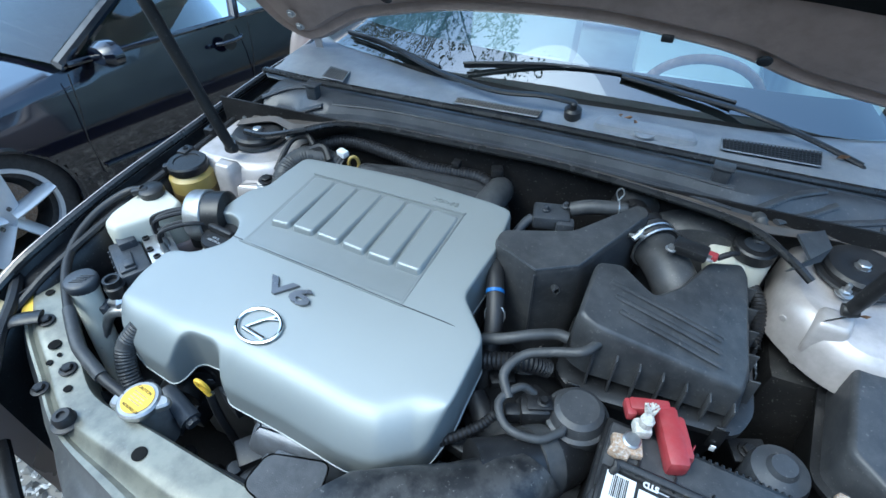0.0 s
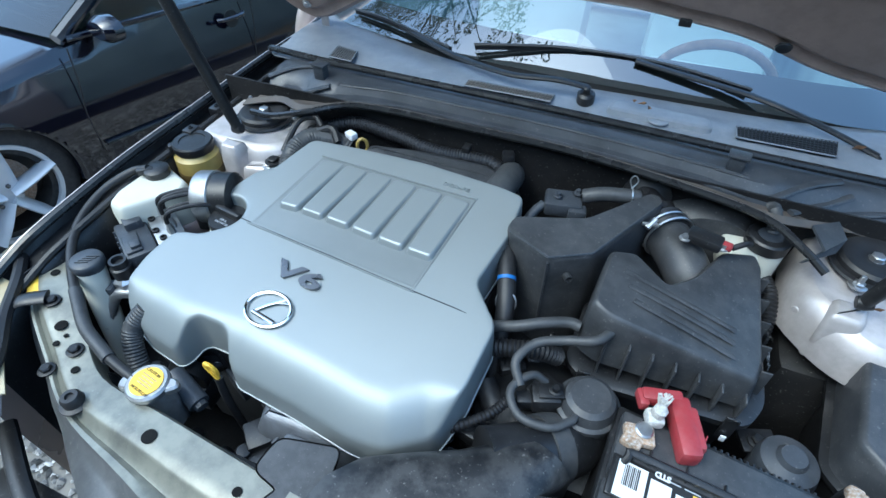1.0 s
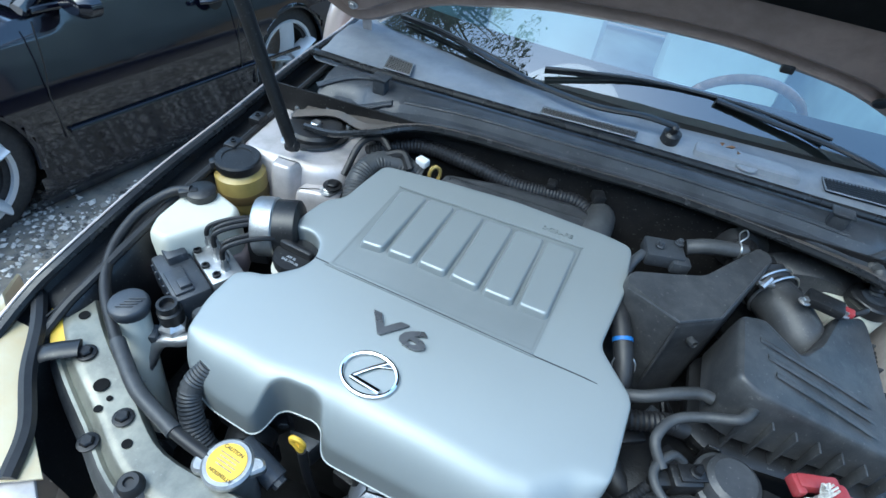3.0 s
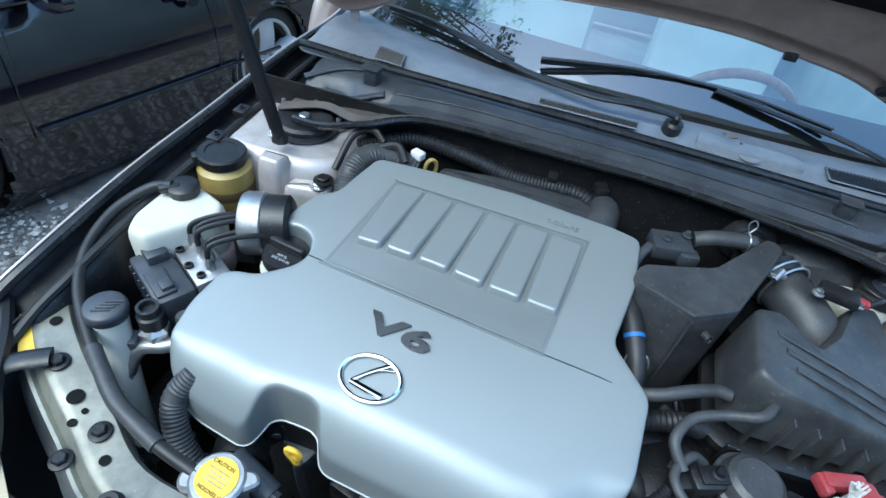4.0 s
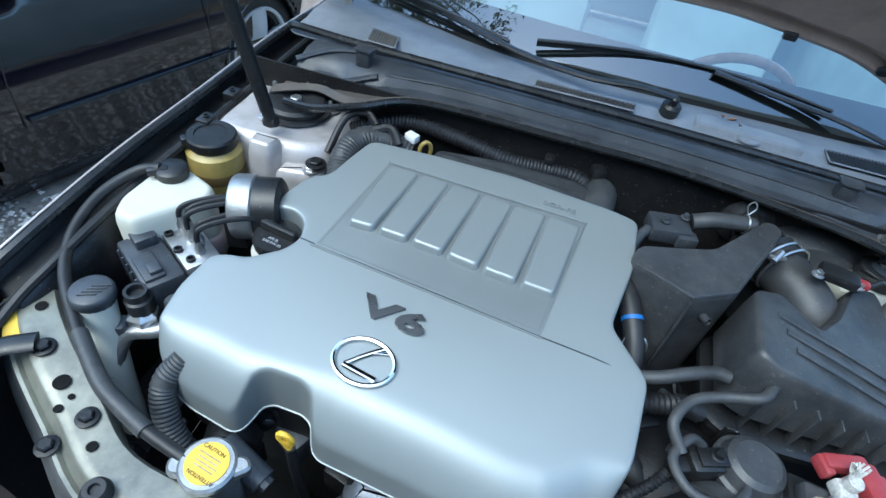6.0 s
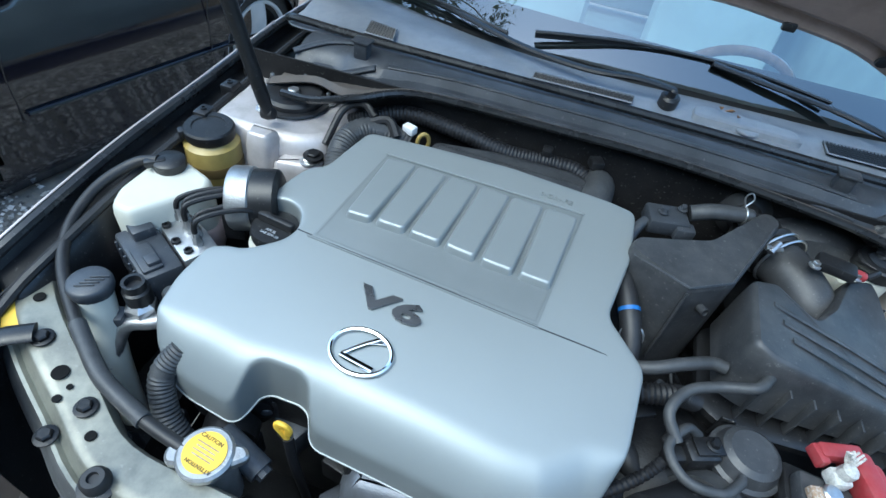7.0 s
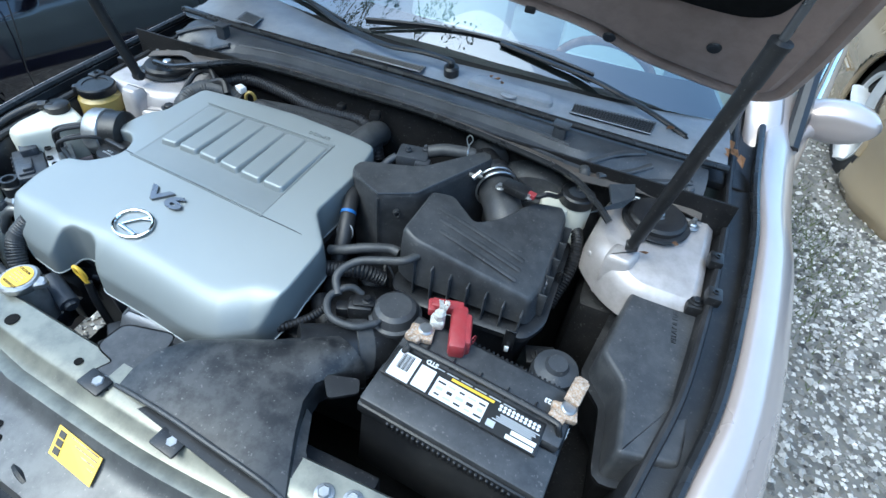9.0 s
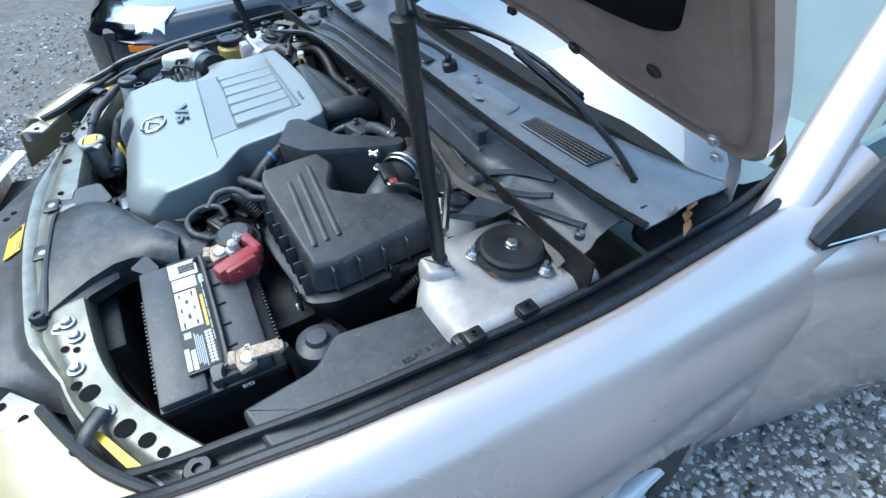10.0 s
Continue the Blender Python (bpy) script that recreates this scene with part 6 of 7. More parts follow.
part("outlet", tube([(0.415, -0.03, 0.80), (0.42, -0.04, 0.77)], 0.012, 12), CREAM, boost)
vac = thing("vacuum_hose", "black vacuum hose with wire spring clip", "hose")
part("pipe", tube([(0.115, -0.035, 0.885), (0.145, -0.030, 0.895), (0.185, -0.022, 0.897), (0.20, -0.018, 0.895)], 0.0125, 12), HOSE, vac)
part("stub", tube([(0.20, -0.018, 0.895), (0.218, -0.012, 0.893)], 0.008, 10), BLACK, vac)
part("spring_clip", join(tube([Vector((0.188, -0.021, 0.897)) + 0.0138 * Vector((0.2 * math.cos(a), -0.95 * math.cos(a), math.sin(a))) for a in [2 * math.pi * k / 16 for k in range(17)]], 0.0014, 6, 1), tube([(0.186, -0.018, 0.910), (0.180, -0.014, 0.924), (0.186, -0.012, 0.932), (0.192, -0.015, 0.924), (0.186, -0.018, 0.912)], 0.0012, 6)), STEEL, vac, "bright wire spring clip")
part("gland", lathe([(0.042, 0), (0.042, 0.006), (0.026, 0.016), (0.022, 0.03), (0, 0.03)], (0.215, 0.045, 0.86), (0, -1, 0.1), 24), RUBBER, vac, "rubber firewall grommet")
part("rear_hose", tube([(0.225, 0.03, 0.85), (0.27, -0.0, 0.86), (0.30, -0.03, 0.855)], 0.011, 10), RUBBER, vac)
for name, pts, r, mat, ridge, lab in (
    ("coolant_hose", [(0.025, -0.175, 0.86), (0.040, -0.215, 0.852), (0.055, -0.26, 0.83), (0.062, -0.30, 0.79), (0.06, -0.33, 0.74)], 0.014, RUBBER, 0, "black coolant hose with blue tape mark"),
    ("breather_pipe", [(0.052, -0.305, 0.825), (0.085, -0.302, 0.838), (0.115, -0.290, 0.845), (0.15, -0.275, 0.846), (0.168, -0.275, 0.845)], 0.0085, HOSE, 0, "ribbed grey breather pipe"),
    ("wiring_loom", [(0.055, -0.325, 0.80), (0.09, -0.322, 0.812), (0.125, -0.312, 0.812), (0.15, -0.30, 0.795)], 0.014, WIRE, 0.002, "black cloth-taped wiring loom"),
    ("sensor_lead", [(-0.01, -0.475, 0.755), (0.04, -0.455, 0.775), (0.085, -0.425, 0.795), (0.105, -0.405, 0.812)], 0.0075, WIRE, 0.0015, "black corrugated sensor lead cable"),
    ("lower_hose", [(0.06, -0.36, 0.76), (0.09, -0.39, 0.75), (0.12, -0.41, 0.72)], 0.018, RUBBER, 0, "black lower coolant hose"),
    ("side_harness", [(0.415, 0.0, 0.80), (0.435, -0.05, 0.80), (0.44, -0.10, 0.77), (0.425, -0.16, 0.72)], 0.012, WIRE, 0.002, "black wiring harness by the strut tower"),
    ("firewall_loom", [(0.40, 0.055, 0.885), (0.405, 0.03, 0.90), (0.41, 0.01, 0.885), (0.415, 0.0, 0.84)], 0.011, HOSE, 0.002, "grey corrugated loom through the cowl")):
    ob = thing(name, lab, "hose" if "loom" not in name and "harness" not in name and "lead" not in name else "wiring")
    part("pipe", tube(pts, r, 12, 6, ridge, 0.006), mat, ob)
    if name == "coolant_hose":
        part("tape", tube([(0.0445, -0.228, 0.848), (0.0460, -0.233, 0.846)], 0.0146, 12), BLUE, ob, "blue tape mark")
        part("clip", tube([Vector((0.055, -0.26, 0.83)) + 0.0155 * Vector((math.cos(a), 0.5 * math.sin(a), math.sin(a))) for a in [2 * math.pi * k / 14 for k in range(15)]], 0.0015, 6, 1), STEEL, ob)
solen = thing("purge_solenoid", "black solenoid valve with bracket", "solenoid")
part("body", join(box((0.150, -0.375, 0.800), (0.040, 0.030, 0.030), 0.005, 20), box((0.125, -0.385, 0.795), (0.026, 0.020, 0.022), 0.004, 20)), BLACK, solen)
part("bracket", join(box((0.155, -0.372, 0.818), (0.034, 0.022, 0.003), 0.001, 20), bolt((0.160, -0.370, 0.819), 0.006)), DARK, solen)
starter = thing("grey_actuator", "grey cylindrical actuator beside the battery", "actuator")
part("can", lathe([(0.038, -0.06), (0.040, 0.0), (0.036, 0.014), (0.020, 0.020), (0.016, 0.028), (0, 0.029)], (0.470, -0.315, 0.745), (0, 0, 1), 26), GREYP, starter)
part("bracket", join(box((0.44, -0.285, 0.735), (0.05, 0.035, 0.006), 0.002, 20), bolt((0.438, -0.288, 0.739), 0.009)), DARK, starter)
belt = thing("accessory_drive", "dark alternator and pulleys at the front of the engine", "alternator")
rnd = random.Random(4)
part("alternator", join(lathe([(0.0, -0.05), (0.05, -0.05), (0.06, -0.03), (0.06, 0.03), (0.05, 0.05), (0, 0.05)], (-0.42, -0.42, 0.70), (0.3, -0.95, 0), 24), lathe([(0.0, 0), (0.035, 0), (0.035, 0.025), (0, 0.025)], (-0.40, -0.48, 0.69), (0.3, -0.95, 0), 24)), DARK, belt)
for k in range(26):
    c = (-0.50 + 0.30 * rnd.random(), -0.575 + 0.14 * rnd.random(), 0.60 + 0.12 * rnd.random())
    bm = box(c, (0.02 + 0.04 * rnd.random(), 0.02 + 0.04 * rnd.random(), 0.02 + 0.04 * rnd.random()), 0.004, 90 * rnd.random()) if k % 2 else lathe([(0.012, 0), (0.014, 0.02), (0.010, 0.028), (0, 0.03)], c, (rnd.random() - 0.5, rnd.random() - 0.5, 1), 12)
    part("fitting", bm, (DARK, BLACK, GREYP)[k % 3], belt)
part("sensor_body", join(tube([(-0.385, -0.515, 0.735), (-0.355, -0.525, 0.730), (-0.325, -0.535, 0.722)], 0.016, 12), tube([(-0.345, -0.528, 0.728), (-0.318, -0.537, 0.720)], 0.010, 8)), GREYP, belt, "blue-grey oil control valve")
part("hose_left", tube([(-0.46, -0.46, 0.80), (-0.475, -0.49, 0.77), (-0.46, -0.515, 0.73), (-0.43, -0.53, 0.69)], 0.016, 14, 6, 0.0012, 0.006), HOSE, belt, "grey corrugated hose")
under = thing("gearbox_wiring", "dark cluttered wiring and fittings on the gearbox", "wiring")
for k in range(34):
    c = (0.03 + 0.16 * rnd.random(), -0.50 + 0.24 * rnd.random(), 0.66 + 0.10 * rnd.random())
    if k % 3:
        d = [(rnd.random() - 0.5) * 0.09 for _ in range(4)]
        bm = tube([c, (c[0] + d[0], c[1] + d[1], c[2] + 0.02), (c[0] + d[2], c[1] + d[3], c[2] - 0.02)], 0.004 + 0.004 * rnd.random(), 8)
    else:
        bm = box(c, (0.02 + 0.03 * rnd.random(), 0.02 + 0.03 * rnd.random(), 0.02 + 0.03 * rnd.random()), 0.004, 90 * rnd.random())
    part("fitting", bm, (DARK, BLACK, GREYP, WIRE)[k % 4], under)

# dry leaves in the cowl corners
leafset = thing("dry_leaves", "dry brown leaves in the cowl corner", "leaves")
for k, (x, y, z) in enumerate([(0.655, 0.235, 0.905), (0.675, 0.25, 0.90), (0.665, 0.27, 0.905), (0.69, 0.235, 0.895), (0.61, 0.06, 0.885), (0.535, 0.232, 0.925), (0.165, 0.20, 0.946), (0.178, 0.192, 0.944), (0.15, 0.203, 0.946), (0.59, -0.06, 0.872), (0.545, -0.105, 0.868)]):
    m4 = Matrix.Translation((x, y, z)) @ Euler((rnd.random() * 0.8, rnd.random() * 0.8, rnd.random() * 6)).to_matrix().to_4x4()
    s = 0.016 if k < 6 else 0.009
    part("leaf", sheet([[m4 @ Vector((-s, 0, 0)), m4 @ Vector((-s * 0.3, s * 0.5, 0.003)), m4 @ Vector((s, 0, 0.004))], [m4 @ Vector((-s, 0, 0)), m4 @ Vector((-s * 0.3, 0, -0.002)), m4 @ Vector((s, 0, 0.004))], [m4 @ Vector((-s, 0, 0)), m4 @ Vector((-s * 0.3, -s * 0.5, 0.003)), m4 @ Vector((s, 0, 0.004))]]), LEAF, leafset)


# ---- parked cars ----
def parked_car(name, label, paint, m, base=2.67):
    """A sedan whose near side lies at x = 0 and whose front wheel stands at y = 0; m places it."""
    ob = thing(name, label, "car")
    ys = [-0.93, -0.88, -0.75, -0.6, -0.42] + [-0.42 + 0.03 * k for k in range(1, 116)] + [3.2, 3.4, 3.55]
    rows = []
    for y in ys:
        nose = 0.42 * max(0.0, (-0.45 - y) / 0.48) ** 2 + 0.3 * max(0.0, (y - 3.0) / 0.55) ** 2
        top = 0.60 + 0.12 * min(1, (y + 0.93) / 0.1) + 0.22 * min(1, max(0, (y + 0.85) / 1.5)) if y < 0.65 else 0.95 + 0.02 * math.sin(y)
        sec = [(-0.05, 0.02), (-0.005, 0.10), (-0.01, 0.24), (0.0, 0.34), (0.012, 0.40), (0.024, 0.49), (0.026, 0.57), (0.016, 0.65), (-0.008, min(0.75, top - 0.10)), (-0.042, min(0.85, top - 0.04)), (-0.085, top), (-0.40, top + 0.02), (-0.875, top + 0.03)]
        fine = []
        for (x0, z0), (x1, z1) in zip(sec, sec[1:]):
            steps = 4
            fine += [(x0 + (x1 - x0) * i / steps, z0 + (z1 - z0) * i / steps) for i in range(steps)]
        sec = fine + [sec[-1]]
        near = [(x - nose * 1.0, y, z) for x, z in sec]
        rows.append(near + [(-1.75 - x, yy, z) for x, yy, z in near[-2::-1]])
    bm = sheet(rows)
    for wy in (0.0, base):
        gone = [f for f in bm.faces if (f.calc_center_median().y - wy) ** 2 + (f.calc_center_median().z - 0.33) ** 2 < 0.365 ** 2]
        bmesh.ops.delete(bm, geom=gone, context="FACES")
    bm.transform(m)
    part("body", bm, paint, ob, "", 50)
    inner = box((-0.875, 1.3, 0.45), (1.45, 4.2, 0.5), 0.05)
    inner.transform(m)
    part("underbody", inner, INK, ob)
    body_m = m
    for wy in (0.0, base):
        m = body_m
        arch = tube([(-0.005, wy + 0.365 * math.cos(a), 0.33 + 0.365 * math.sin(a)) for a in [math.pi * (k - 1) / 18 for k in range(21)]], 0.02, 8, 1)
        arch.transform(m)
        part("arch_lip", arch, paint, ob)
        m = body_m @ Matrix.Translation((0, wy, 0.325)) @ Matrix.Diagonal((1, 1.13, 1.13, 1)) @ Matrix.Translation((0, -wy, -0.325))
        ty = lathe([(0.19, -0.20), (0.28, -0.20), (0.318, -0.17), (0.326, -0.10), (0.318, -0.03), (0.28, -0.005), (0.235, -0.008), (0.232, -0.03), (0.19, -0.03)], (-0.03, wy, 0.325), (1, 0, 0), 44, True)
        ty.transform(m)
        w = part("wheel", ty, TYRE, ob, "black tyre on silver alloy wheel")
        sp = [tube([(-0.05, wy + 0.03 * math.cos(a), 0.325 + 0.03 * math.sin(a)), (-0.035, wy + 0.13 * math.cos(a), 0.325 + 0.13 * math.sin(a)), (-0.04, wy + 0.225 * math.cos(a), 0.325 + 0.225 * math.sin(a))], (0.066, 0.062), 12, 3, flat=0.28) for a in [2 * math.pi * k / 5 + 0.35 for k in range(5)]]
        rim = join(*sp, lathe([(0.212, -0.03), (0.216, -0.012), (0.234, -0.010), (0.238, -0.03)], (-0.02, wy, 0.325), (1, 0, 0), 44, True), lathe([(0.07, -0.03), (0.066, -0.002), (0.04, 0.004), (0, 0.004)], (-0.04, wy, 0.325), (1, 0, 0), 28))
        rim.transform(m)
        r = part("rim", rim, RIM, w, "silver five-spoke alloy rim")
        for k in range(5):
            a = 2 * math.pi * k / 5
            nut = lathe([(0.011, 0), (0.011, 0.014), (0.006, 0.016), (0, 0.016)], (-0.035, wy + 0.052 * math.cos(a), 0.325 + 0.052 * math.sin(a)), (1, 0, 0), 6)
            nut.transform(m)
            part("wheel_nut", nut, DCHROME, r)
        disc = lathe([(0, 0), (0.15, 0), (0.15, 0.01), (0, 0.01)], (-0.13, wy, 0.325), (1, 0, 0), 30)
        disc.transform(m)
        part("brake_disc", disc, RUST, w, "rusty brake disc")
    m = body_m
    gl = sheet([[(-0.05, y0, 0.96), (-0.14, y1, 1.18), (-0.26, y2, 1.38)] for y0, y1, y2 in ((0.62, 1.00, 1.38), (1.0, 1.25, 1.55), (1.6, 1.7, 1.8), (2.2, 2.2, 2.15), (2.75, 2.6, 2.40))])
    gl.transform(m)
    g = part("side_glass", gl, SIDEGLASS, ob, "side windows reflecting the sky")
    ws = sheet([[(-0.10 - 0.3 * 0, 0.52, 0.955), (-0.30, 1.38, 1.39)], [(-0.875, 0.36, 0.965), (-0.875, 1.28, 1.43)], [(-1.65, 0.52, 0.955), (-1.45, 1.38, 1.39)]])
    ws.transform(m)
    part("windscreen", ws, SIDEGLASS, ob, "dark windscreen")
    rf = sheet([[(-0.26, 1.38, 1.385), (-0.26, 2.40, 1.385)], [(-0.875, 1.28, 1.44), (-0.875, 2.45, 1.44)], [(-1.49, 1.38, 1.385), (-1.49, 2.40, 1.385)]])
    rf.transform(m)
    part("roof", rf, paint, ob)
    for bar, pts, r in (("windscreen_pillar", [(-0.07, 0.52, 0.955), (-0.17, 0.95, 1.18), (-0.27, 1.38, 1.385)], 0.035), ("centre_pillar", [(-0.04, 1.62, 0.96), (-0.14, 1.70, 1.18), (-0.26, 1.78, 1.385)], 0.030), ("window_ledge", [(-0.045, 0.55, 0.955), (-0.04, 1.6, 0.965), (-0.045, 2.8, 0.97)], 0.016)):
        pil = tube(pts, r, 8, 3)
        pil.transform(m)
        part(bar, pil, paint, ob)
    mir = lathe([(0.0, -0.04), (0.05, -0.035), (0.075, 0.0), (0.075, 0.05), (0, 0.05)], (0, 0, 0), (0, 1, 0), 22)
    mir.transform(m @ Matrix.Translation((0.085, 0.68, 1.00)) @ Matrix.Diagonal((1.45, 1, 0.85, 1)))
    part("wing_mirror", mir, paint, ob)
    foot = box((0.0, 0.70, 0.96), (0.07, 0.05, 0.03), 0.01)
    foot.transform(m)
    part("mirror_foot", foot, BLACK, ob)
    for y in (1.50, 2.55):
        hd = join(tube([(0.012, y - 0.10, 0.855), (0.045, y - 0.05, 0.86), (0.045, y + 0.06, 0.865), (0.012, y + 0.10, 0.865)], 0.013, 10, 4))
        hd.transform(m)
        part("door_handle", hd, paint, ob, "body-coloured door handle")
        cup = lathe([(0, 0), (0.05, 0), (0.05, 0.003), (0, 0.003)], (0.016, y, 0.85), (1, 0, 0.1), 24)
        cup.transform(m)
        part("handle_cup", cup, INK, ob)
    for y in (0.50, 1.66):
        gap = tube([(0.0, y + 0.02, 0.93), (0.026, y, 0.75), (0.026, y - 0.02, 0.60), (0.018, y, 0.38)], 0.0035, 6, 3)
        gap.transform(m)
        part("door_gap", gap, INK, ob)
    rub = tube([(0.024, 0.52, 0.415), (0.026, 1.2, 0.41), (0.026, 2.2, 0.41)], 0.012, 8, 3)
    rub.transform(m)
    part("sill_moulding", rub, paint, ob)
    lamp = sheet([[(-0.015, -0.40, 0.70), (-0.06, -0.58, 0.695), (-0.22, -0.76, 0.68)], [(-0.03, -0.38, 0.78), (-0.09, -0.52, 0.78), (-0.25, -0.68, 0.77)], [(-0.12, -0.30, 0.835), (-0.18, -0.45, 0.825), (-0.32, -0.60, 0.81)]], 0.02)
    lamp.transform(m)
    part("headlamp", lamp, CHROME, ob, "clear headlamp")
    mk = sheet([[(0.004, -0.47, 0.60), (-0.05, -0.62, 0.60)], [(0.0, -0.47, 0.64), (-0.055, -0.62, 0.64)]], 0.012)
    mk.transform(m @ Matrix.Translation((0.02, -0.02, 0)))
    part("side_marker", mk, ORANGE, ob, "amber side marker")
    fog = lathe([(0, 0), (0.07, 0), (0.07, 0.008), (0, 0.008)], (-0.28, -0.80, 0.38), (0.6, -1, 0), 20)
    fog.transform(m)
    part("fog_grille", fog, GREYP, ob, "grey fog lamp grille")
    return ob


NEAR = pose(-1.92, 0.048, 0.173, 0, 0, -9.8) @ Matrix.Rotation(-0.082, 4, "X") @ Matrix.Diagonal((0.75, 0.75, 0.75, 1)) @ Matrix.Translation((0, 0, -0.325))
parked_car("black_sedan", "glossy black sedan with silver alloy wheels parked on gravel", BLACKPAINT, NEAR, 2.15)
BEYOND = pose(1.52, 4.45, -0.02, 0, 0, 180) @ Matrix.Diagonal((0.85, 0.85, 0.85, 1))
parked_car("beige_sedan", "beige-gold sedan parked beside the open-bonnet car", GOLDPAINT, BEYOND)

# ---- ground, gravel and grass ----
def ground_z(x, y):
    return (-0.07 - 0.082 * max(-1.5, min(2.5, y))) * max(0.0, min(1.0, (-0.9 - x) / 0.8)) + 0.008 * noise.noise(Vector((x * 1.7, y * 1.7, 0)))


gx = [-60, -20, -8] + [-4 + 0.25 * k for k in range(33)] + [8, 20, 60]
ground = tagged(part("ground", sheet([[(x, y, ground_z(x, y)) for x in gx] for y in gx]), GRAVELBASE, None, "", 80), "grey gravel yard with sparse grass", "ground", kind="structure")


def scatter(n, zone, seed, lo, hi):
    r = np.random.RandomState(seed)
    base = np.array([(1, 0, 0), (0, 1, 0), (-1, 0, 0), (0, -1, 0), (0, 0, 0.7), (0, 0, -0.6)], float)
    faces = np.array([(0, 1, 4), (1, 2, 4), (2, 3, 4), (3, 0, 4), (1, 0, 5), (2, 1, 5), (3, 2, 5), (0, 3, 5)])
    pts = np.stack([r.uniform(zone[0], zone[1], n), r.uniform(zone[2], zone[3], n)], 1)
    size = r.uniform(lo, hi, n) * r.choice([0.7, 1.0, 1.5], n, p=[0.5, 0.38, 0.12])
    jig = 1 + r.uniform(-0.35, 0.35, (n, 6, 3))
    ang = r.uniform(0, 6.28, n)
    v = base[None] * jig * size[:, None, None]
    x = v[:, :, 0] * np.cos(ang)[:, None] - v[:, :, 1] * np.sin(ang)[:, None]
    y = v[:, :, 0] * np.sin(ang)[:, None] + v[:, :, 1] * np.cos(ang)[:, None]
    z = v[:, :, 2] + np.array([ground_z(a, b) for a, b in pts])[:, None] + size[:, None] * 0.3
    verts = np.stack([x + pts[:, 0:1], y + pts[:, 1:2], z], 2).reshape(-1, 3)
    tri = (faces[None] + 6 * np.arange(n)[:, None, None]).reshape(-1, 3)
    return verts, tri


allv, allt, off = [], [], 0
for n, zone, seed in ((16000, (0.70, 2.4, -0.5, 1.6), 1), (5000, (0.8, 2.6, 1.6, 3.6), 2), (9000, (-2.6, -0.72, -1.6, 0.3), 3), (9000, (-4.5, -0.8, -3.5, 0.4), 5), (4000, (-0.6, 0.6, -1.0, -0.3), 4), (8000, (-1.80, -0.78, 0.2, 2.0), 6)):
    v, t = scatter(n, zone, seed, 0.006, 0.013)
    allv.append(v)
    allt.append(t + off)
    off += len(v)
me = bpy.data.meshes.new("gravel")
me.from_pydata(np.concatenate(allv).tolist(), [], np.concatenate(allt).tolist())
me.materials.append(STONE)
tagged(new("gravel", me), "loose grey and white gravel stones", "gravel", kind="stuff")
rg = np.random.RandomState(7)
gv, gf = [], []
for k in range(3200):
    cx, cy = (rg.normal(1.28, 0.16), rg.normal(1.25, 0.30)) if k < 2300 else (rg.uniform(0.9, 2.6), rg.uniform(0.9, 3.2))
    a, h = rg.uniform(0, 6.28), rg.uniform(0.012, 0.04)
    z = ground_z(cx, cy)
    w, b = 0.0025, rg.uniform(-0.6, 0.6, 2) * h
    i = len(gv)
    gv += [(cx - w * math.cos(a), cy - w * math.sin(a), z), (cx + w * math.cos(a), cy + w * math.sin(a), z), (cx + b[0], cy + b[1], z + h)]
    gf.append((i, i + 1, i + 2))
me = bpy.data.meshes.new("grass")
me.from_pydata(gv, [], gf)
me.materials.append(GRASS)
tagged(new("grass", me), "thin short green grass between the stones", "grass", kind="stuff")

# ---- overhanging tree ----
tree = thing("tree", "leafy tree with branches hanging over the cars", "tree")
part("trunk", tube([(-5.2, 6.0, -0.1), (-5.1, 6.0, 1.5), (-4.8, 5.8, 3.2), (-4.2, 5.2, 4.8)], (0.28, 0.16), 14, 5), BARK, tree)
limbs = []
tips = []
rt = np.random.RandomState(11)
for k in range(11):
    end = Vector((rt.uniform(-4.6, -1.6), rt.uniform(0.9, 3.8), rt.uniform(4.4, 5.8)))
    start = Vector((-4.5, 5.4, 4.0))
    mid = start.lerp(end, 0.55) + Vector((0, 0, 0.9))
    limbs.append(tube([start, mid, end], (0.07, 0.008), 6, 6))
    for j in range(5):
        t = end.lerp(mid, 0.12 * j) + Vector((rt.normal(0, 0.15), rt.normal(0, 0.15), 0))
        drop_to = t + Vector((rt.normal(0, 0.18), rt.normal(0, 0.18), -rt.uniform(0.2, 0.7)))
        limbs.append(tube([t, t.lerp(drop_to, 0.5) + Vector((0.05, 0, 0.04)), drop_to], (0.008, 0.002), 4, 3))
        tips.append((t, drop_to))
for k in range(8):
    a = 2 * math.pi * k / 8
    end = Vector((-5 + 2.4 * math.cos(a), 6 + 2.4 * math.sin(a), rt.uniform(4.5, 7)))
    limbs.append(tube([(-4.6, 5.5, 4.2), Vector((-4.8, 5.8, 5.2)).lerp(end, 0.5), end], (0.09, 0.02), 6, 4))
    for j in range(6):
        t = end + Vector(rt.normal(0, 0.5, 3))
        tips.append((t, t + Vector((rt.normal(0, 0.3), rt.normal(0, 0.3), -0.6))))
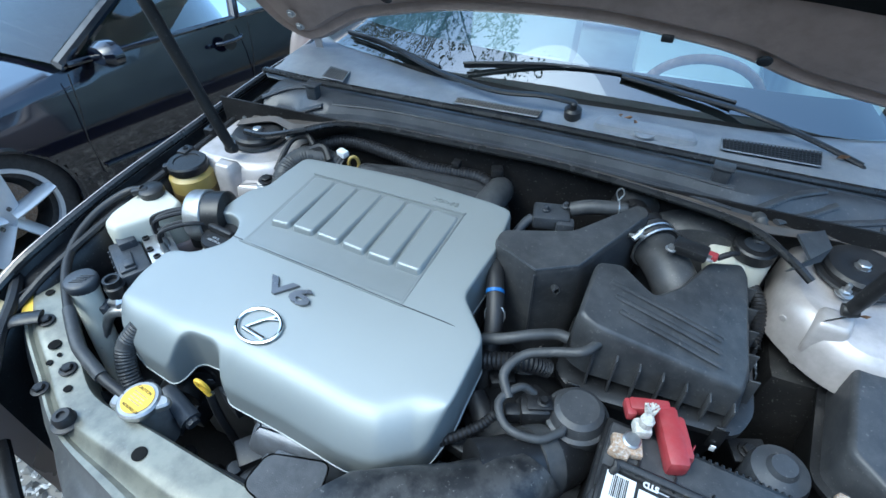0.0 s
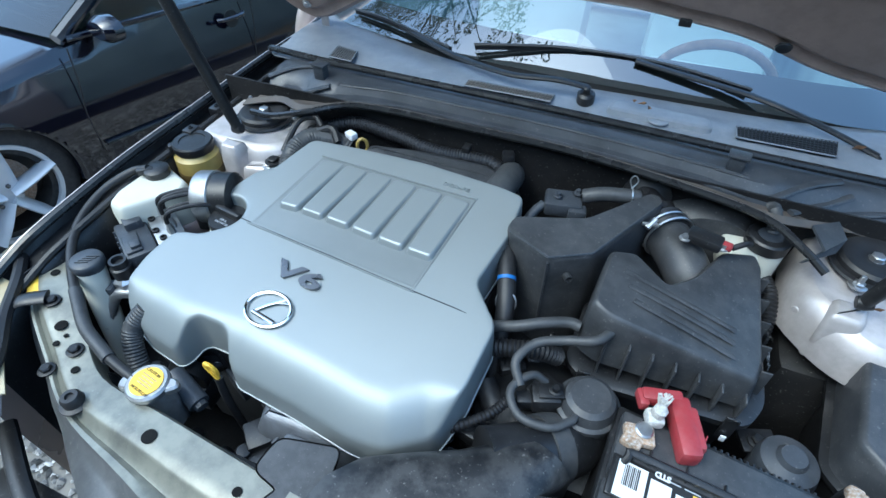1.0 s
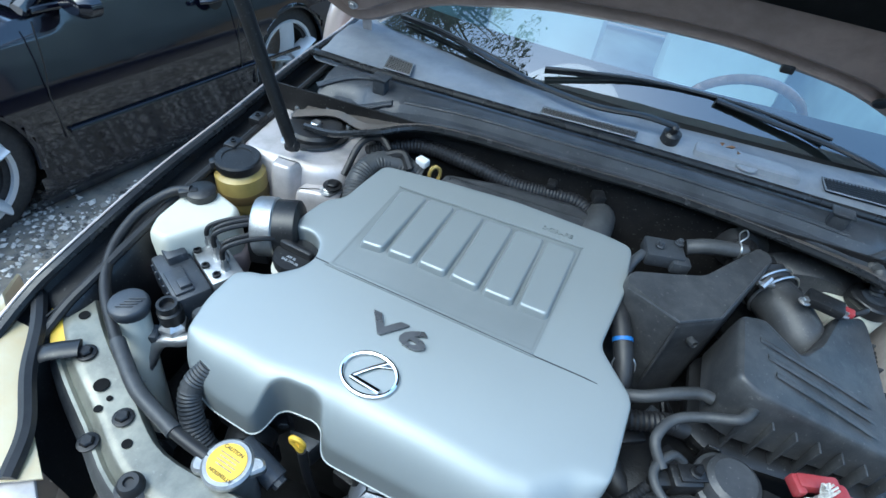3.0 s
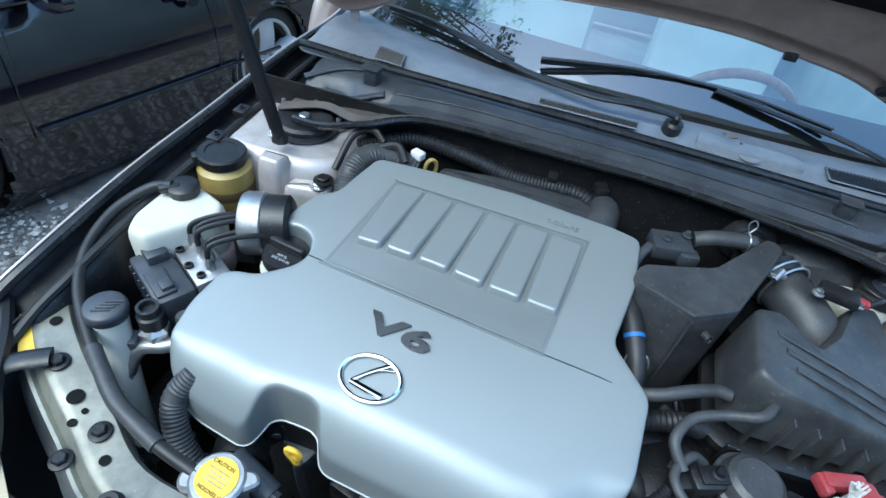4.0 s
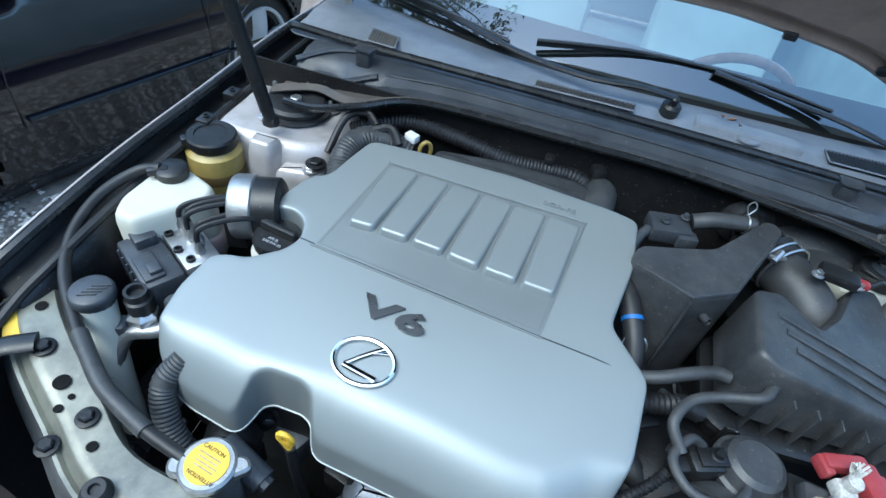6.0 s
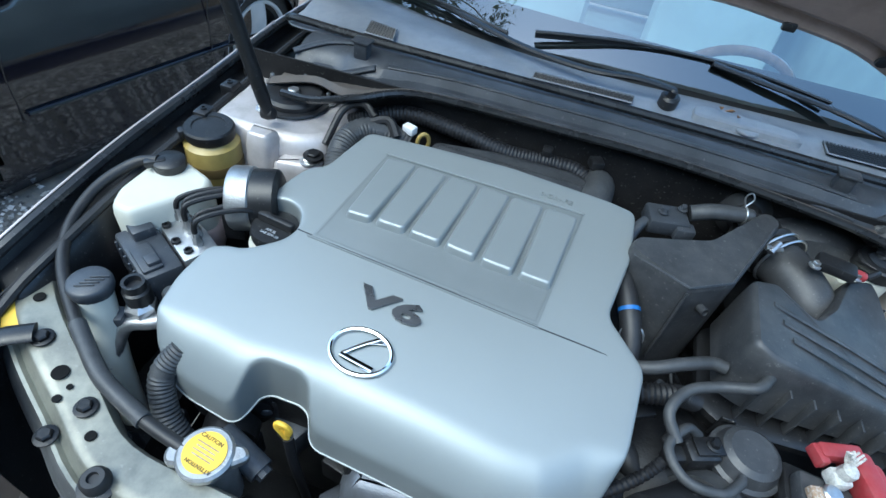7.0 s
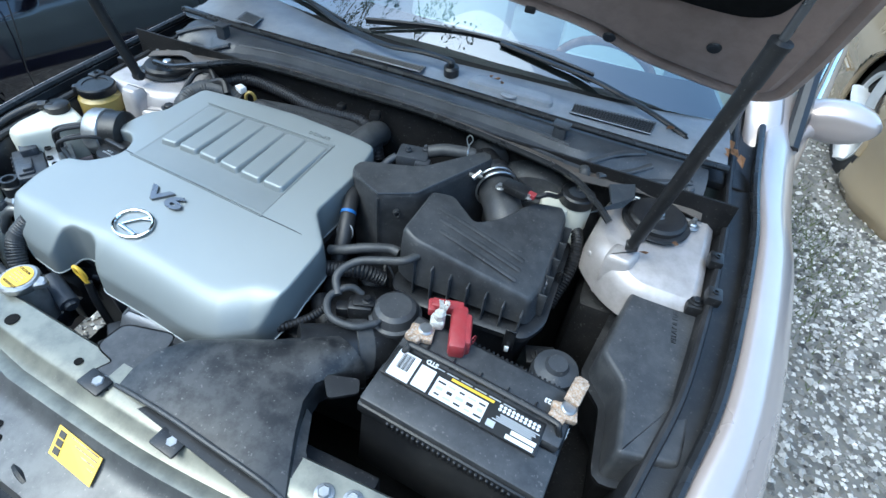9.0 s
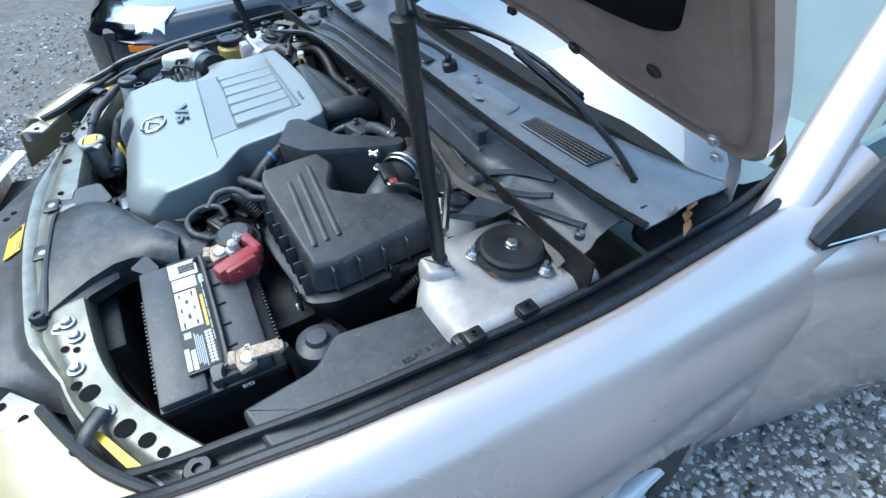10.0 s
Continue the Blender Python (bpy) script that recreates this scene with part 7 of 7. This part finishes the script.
for k in range(150):
    f = rt.uniform(0, 1) ** 1.6
    c = Vector((-5.6 + 4.0 * f, 3.7 - 2.6 * f, 5.0)) + Vector((rt.normal(0, 0.35), rt.normal(0, 0.35), rt.normal(0, 0.3)))
    tips.append((c, c + Vector((rt.normal(0, 0.25), rt.normal(0, 0.25), -rt.uniform(0.1, 0.45)))))
    if k % 4 == 0:
        limbs.append(tube([(-4.6, 5.5, 4.3), Vector((-5.0, 4.6, 5.2)).lerp(c, 0.5), c], (0.03, 0.004), 5, 4))
part("limbs", join(*limbs), BARK, tree)
lv, lf = [], []
for a, b in tips:
    for k in range(46):
        p = a.lerp(b, rt.uniform(0, 1)) + Vector(rt.normal(0, 0.07, 3))
        u, w = Vector(rt.normal(0, 1, 3)).normalized(), Vector(rt.normal(0, 1, 3)).normalized()
        u = (u + Vector((0, 0, -0.6))).normalized()
        s = rt.uniform(0.05, 0.10)
        i = len(lv)
        lv += [tuple(p), tuple(p + u * s * 0.5 + w * s * 0.22), tuple(p + u * s), tuple(p + u * s * 0.5 - w * s * 0.22)]
        lf.append((i, i + 1, i + 2, i + 3))
me = bpy.data.meshes.new("crown")
me.from_pydata(lv, [], lf)
me.materials.append(FOLIAGE)
crown = new("crown", me)
crown.parent = tree
crown["kind"] = "stuff"

# ---- unseen trees all round the yard, added to block low sky light ----
rb = np.random.RandomState(21)
bv, bf = [], []
for k in range(24000):
    a = rb.uniform(0, 6.283)
    rad = 11 + rb.uniform(0, 2.0)
    # taller towards -y to dim the cover's front, lower towards +x for sky reflections
    topz = 3.4 + 1.1 * math.sin(3 * a + 1) + 0.7 * math.sin(7 * a) + 5.5 * max(0.0, -math.sin(a)) - 2.0 * max(0.0, math.cos(a))
    z = topz * rb.uniform(0, 1) ** 0.8
    c = np.array([rad * math.cos(a), rad * math.sin(a), z])
    d = rb.normal(0, 0.40, (3, 3))
    i = len(bv)
    bv += [tuple(c + d[0]), tuple(c + d[1]), tuple(c + d[2])]
    bf.append((i, i + 1, i + 2))
me = bpy.data.meshes.new("backdrop")
me.from_pydata(bv, [], bf)
me.materials.append(FOLIAGE)
tagged(new("backdrop", me), "unseen ring of trees and bushes added to block low sky", "trees", kind="structure")
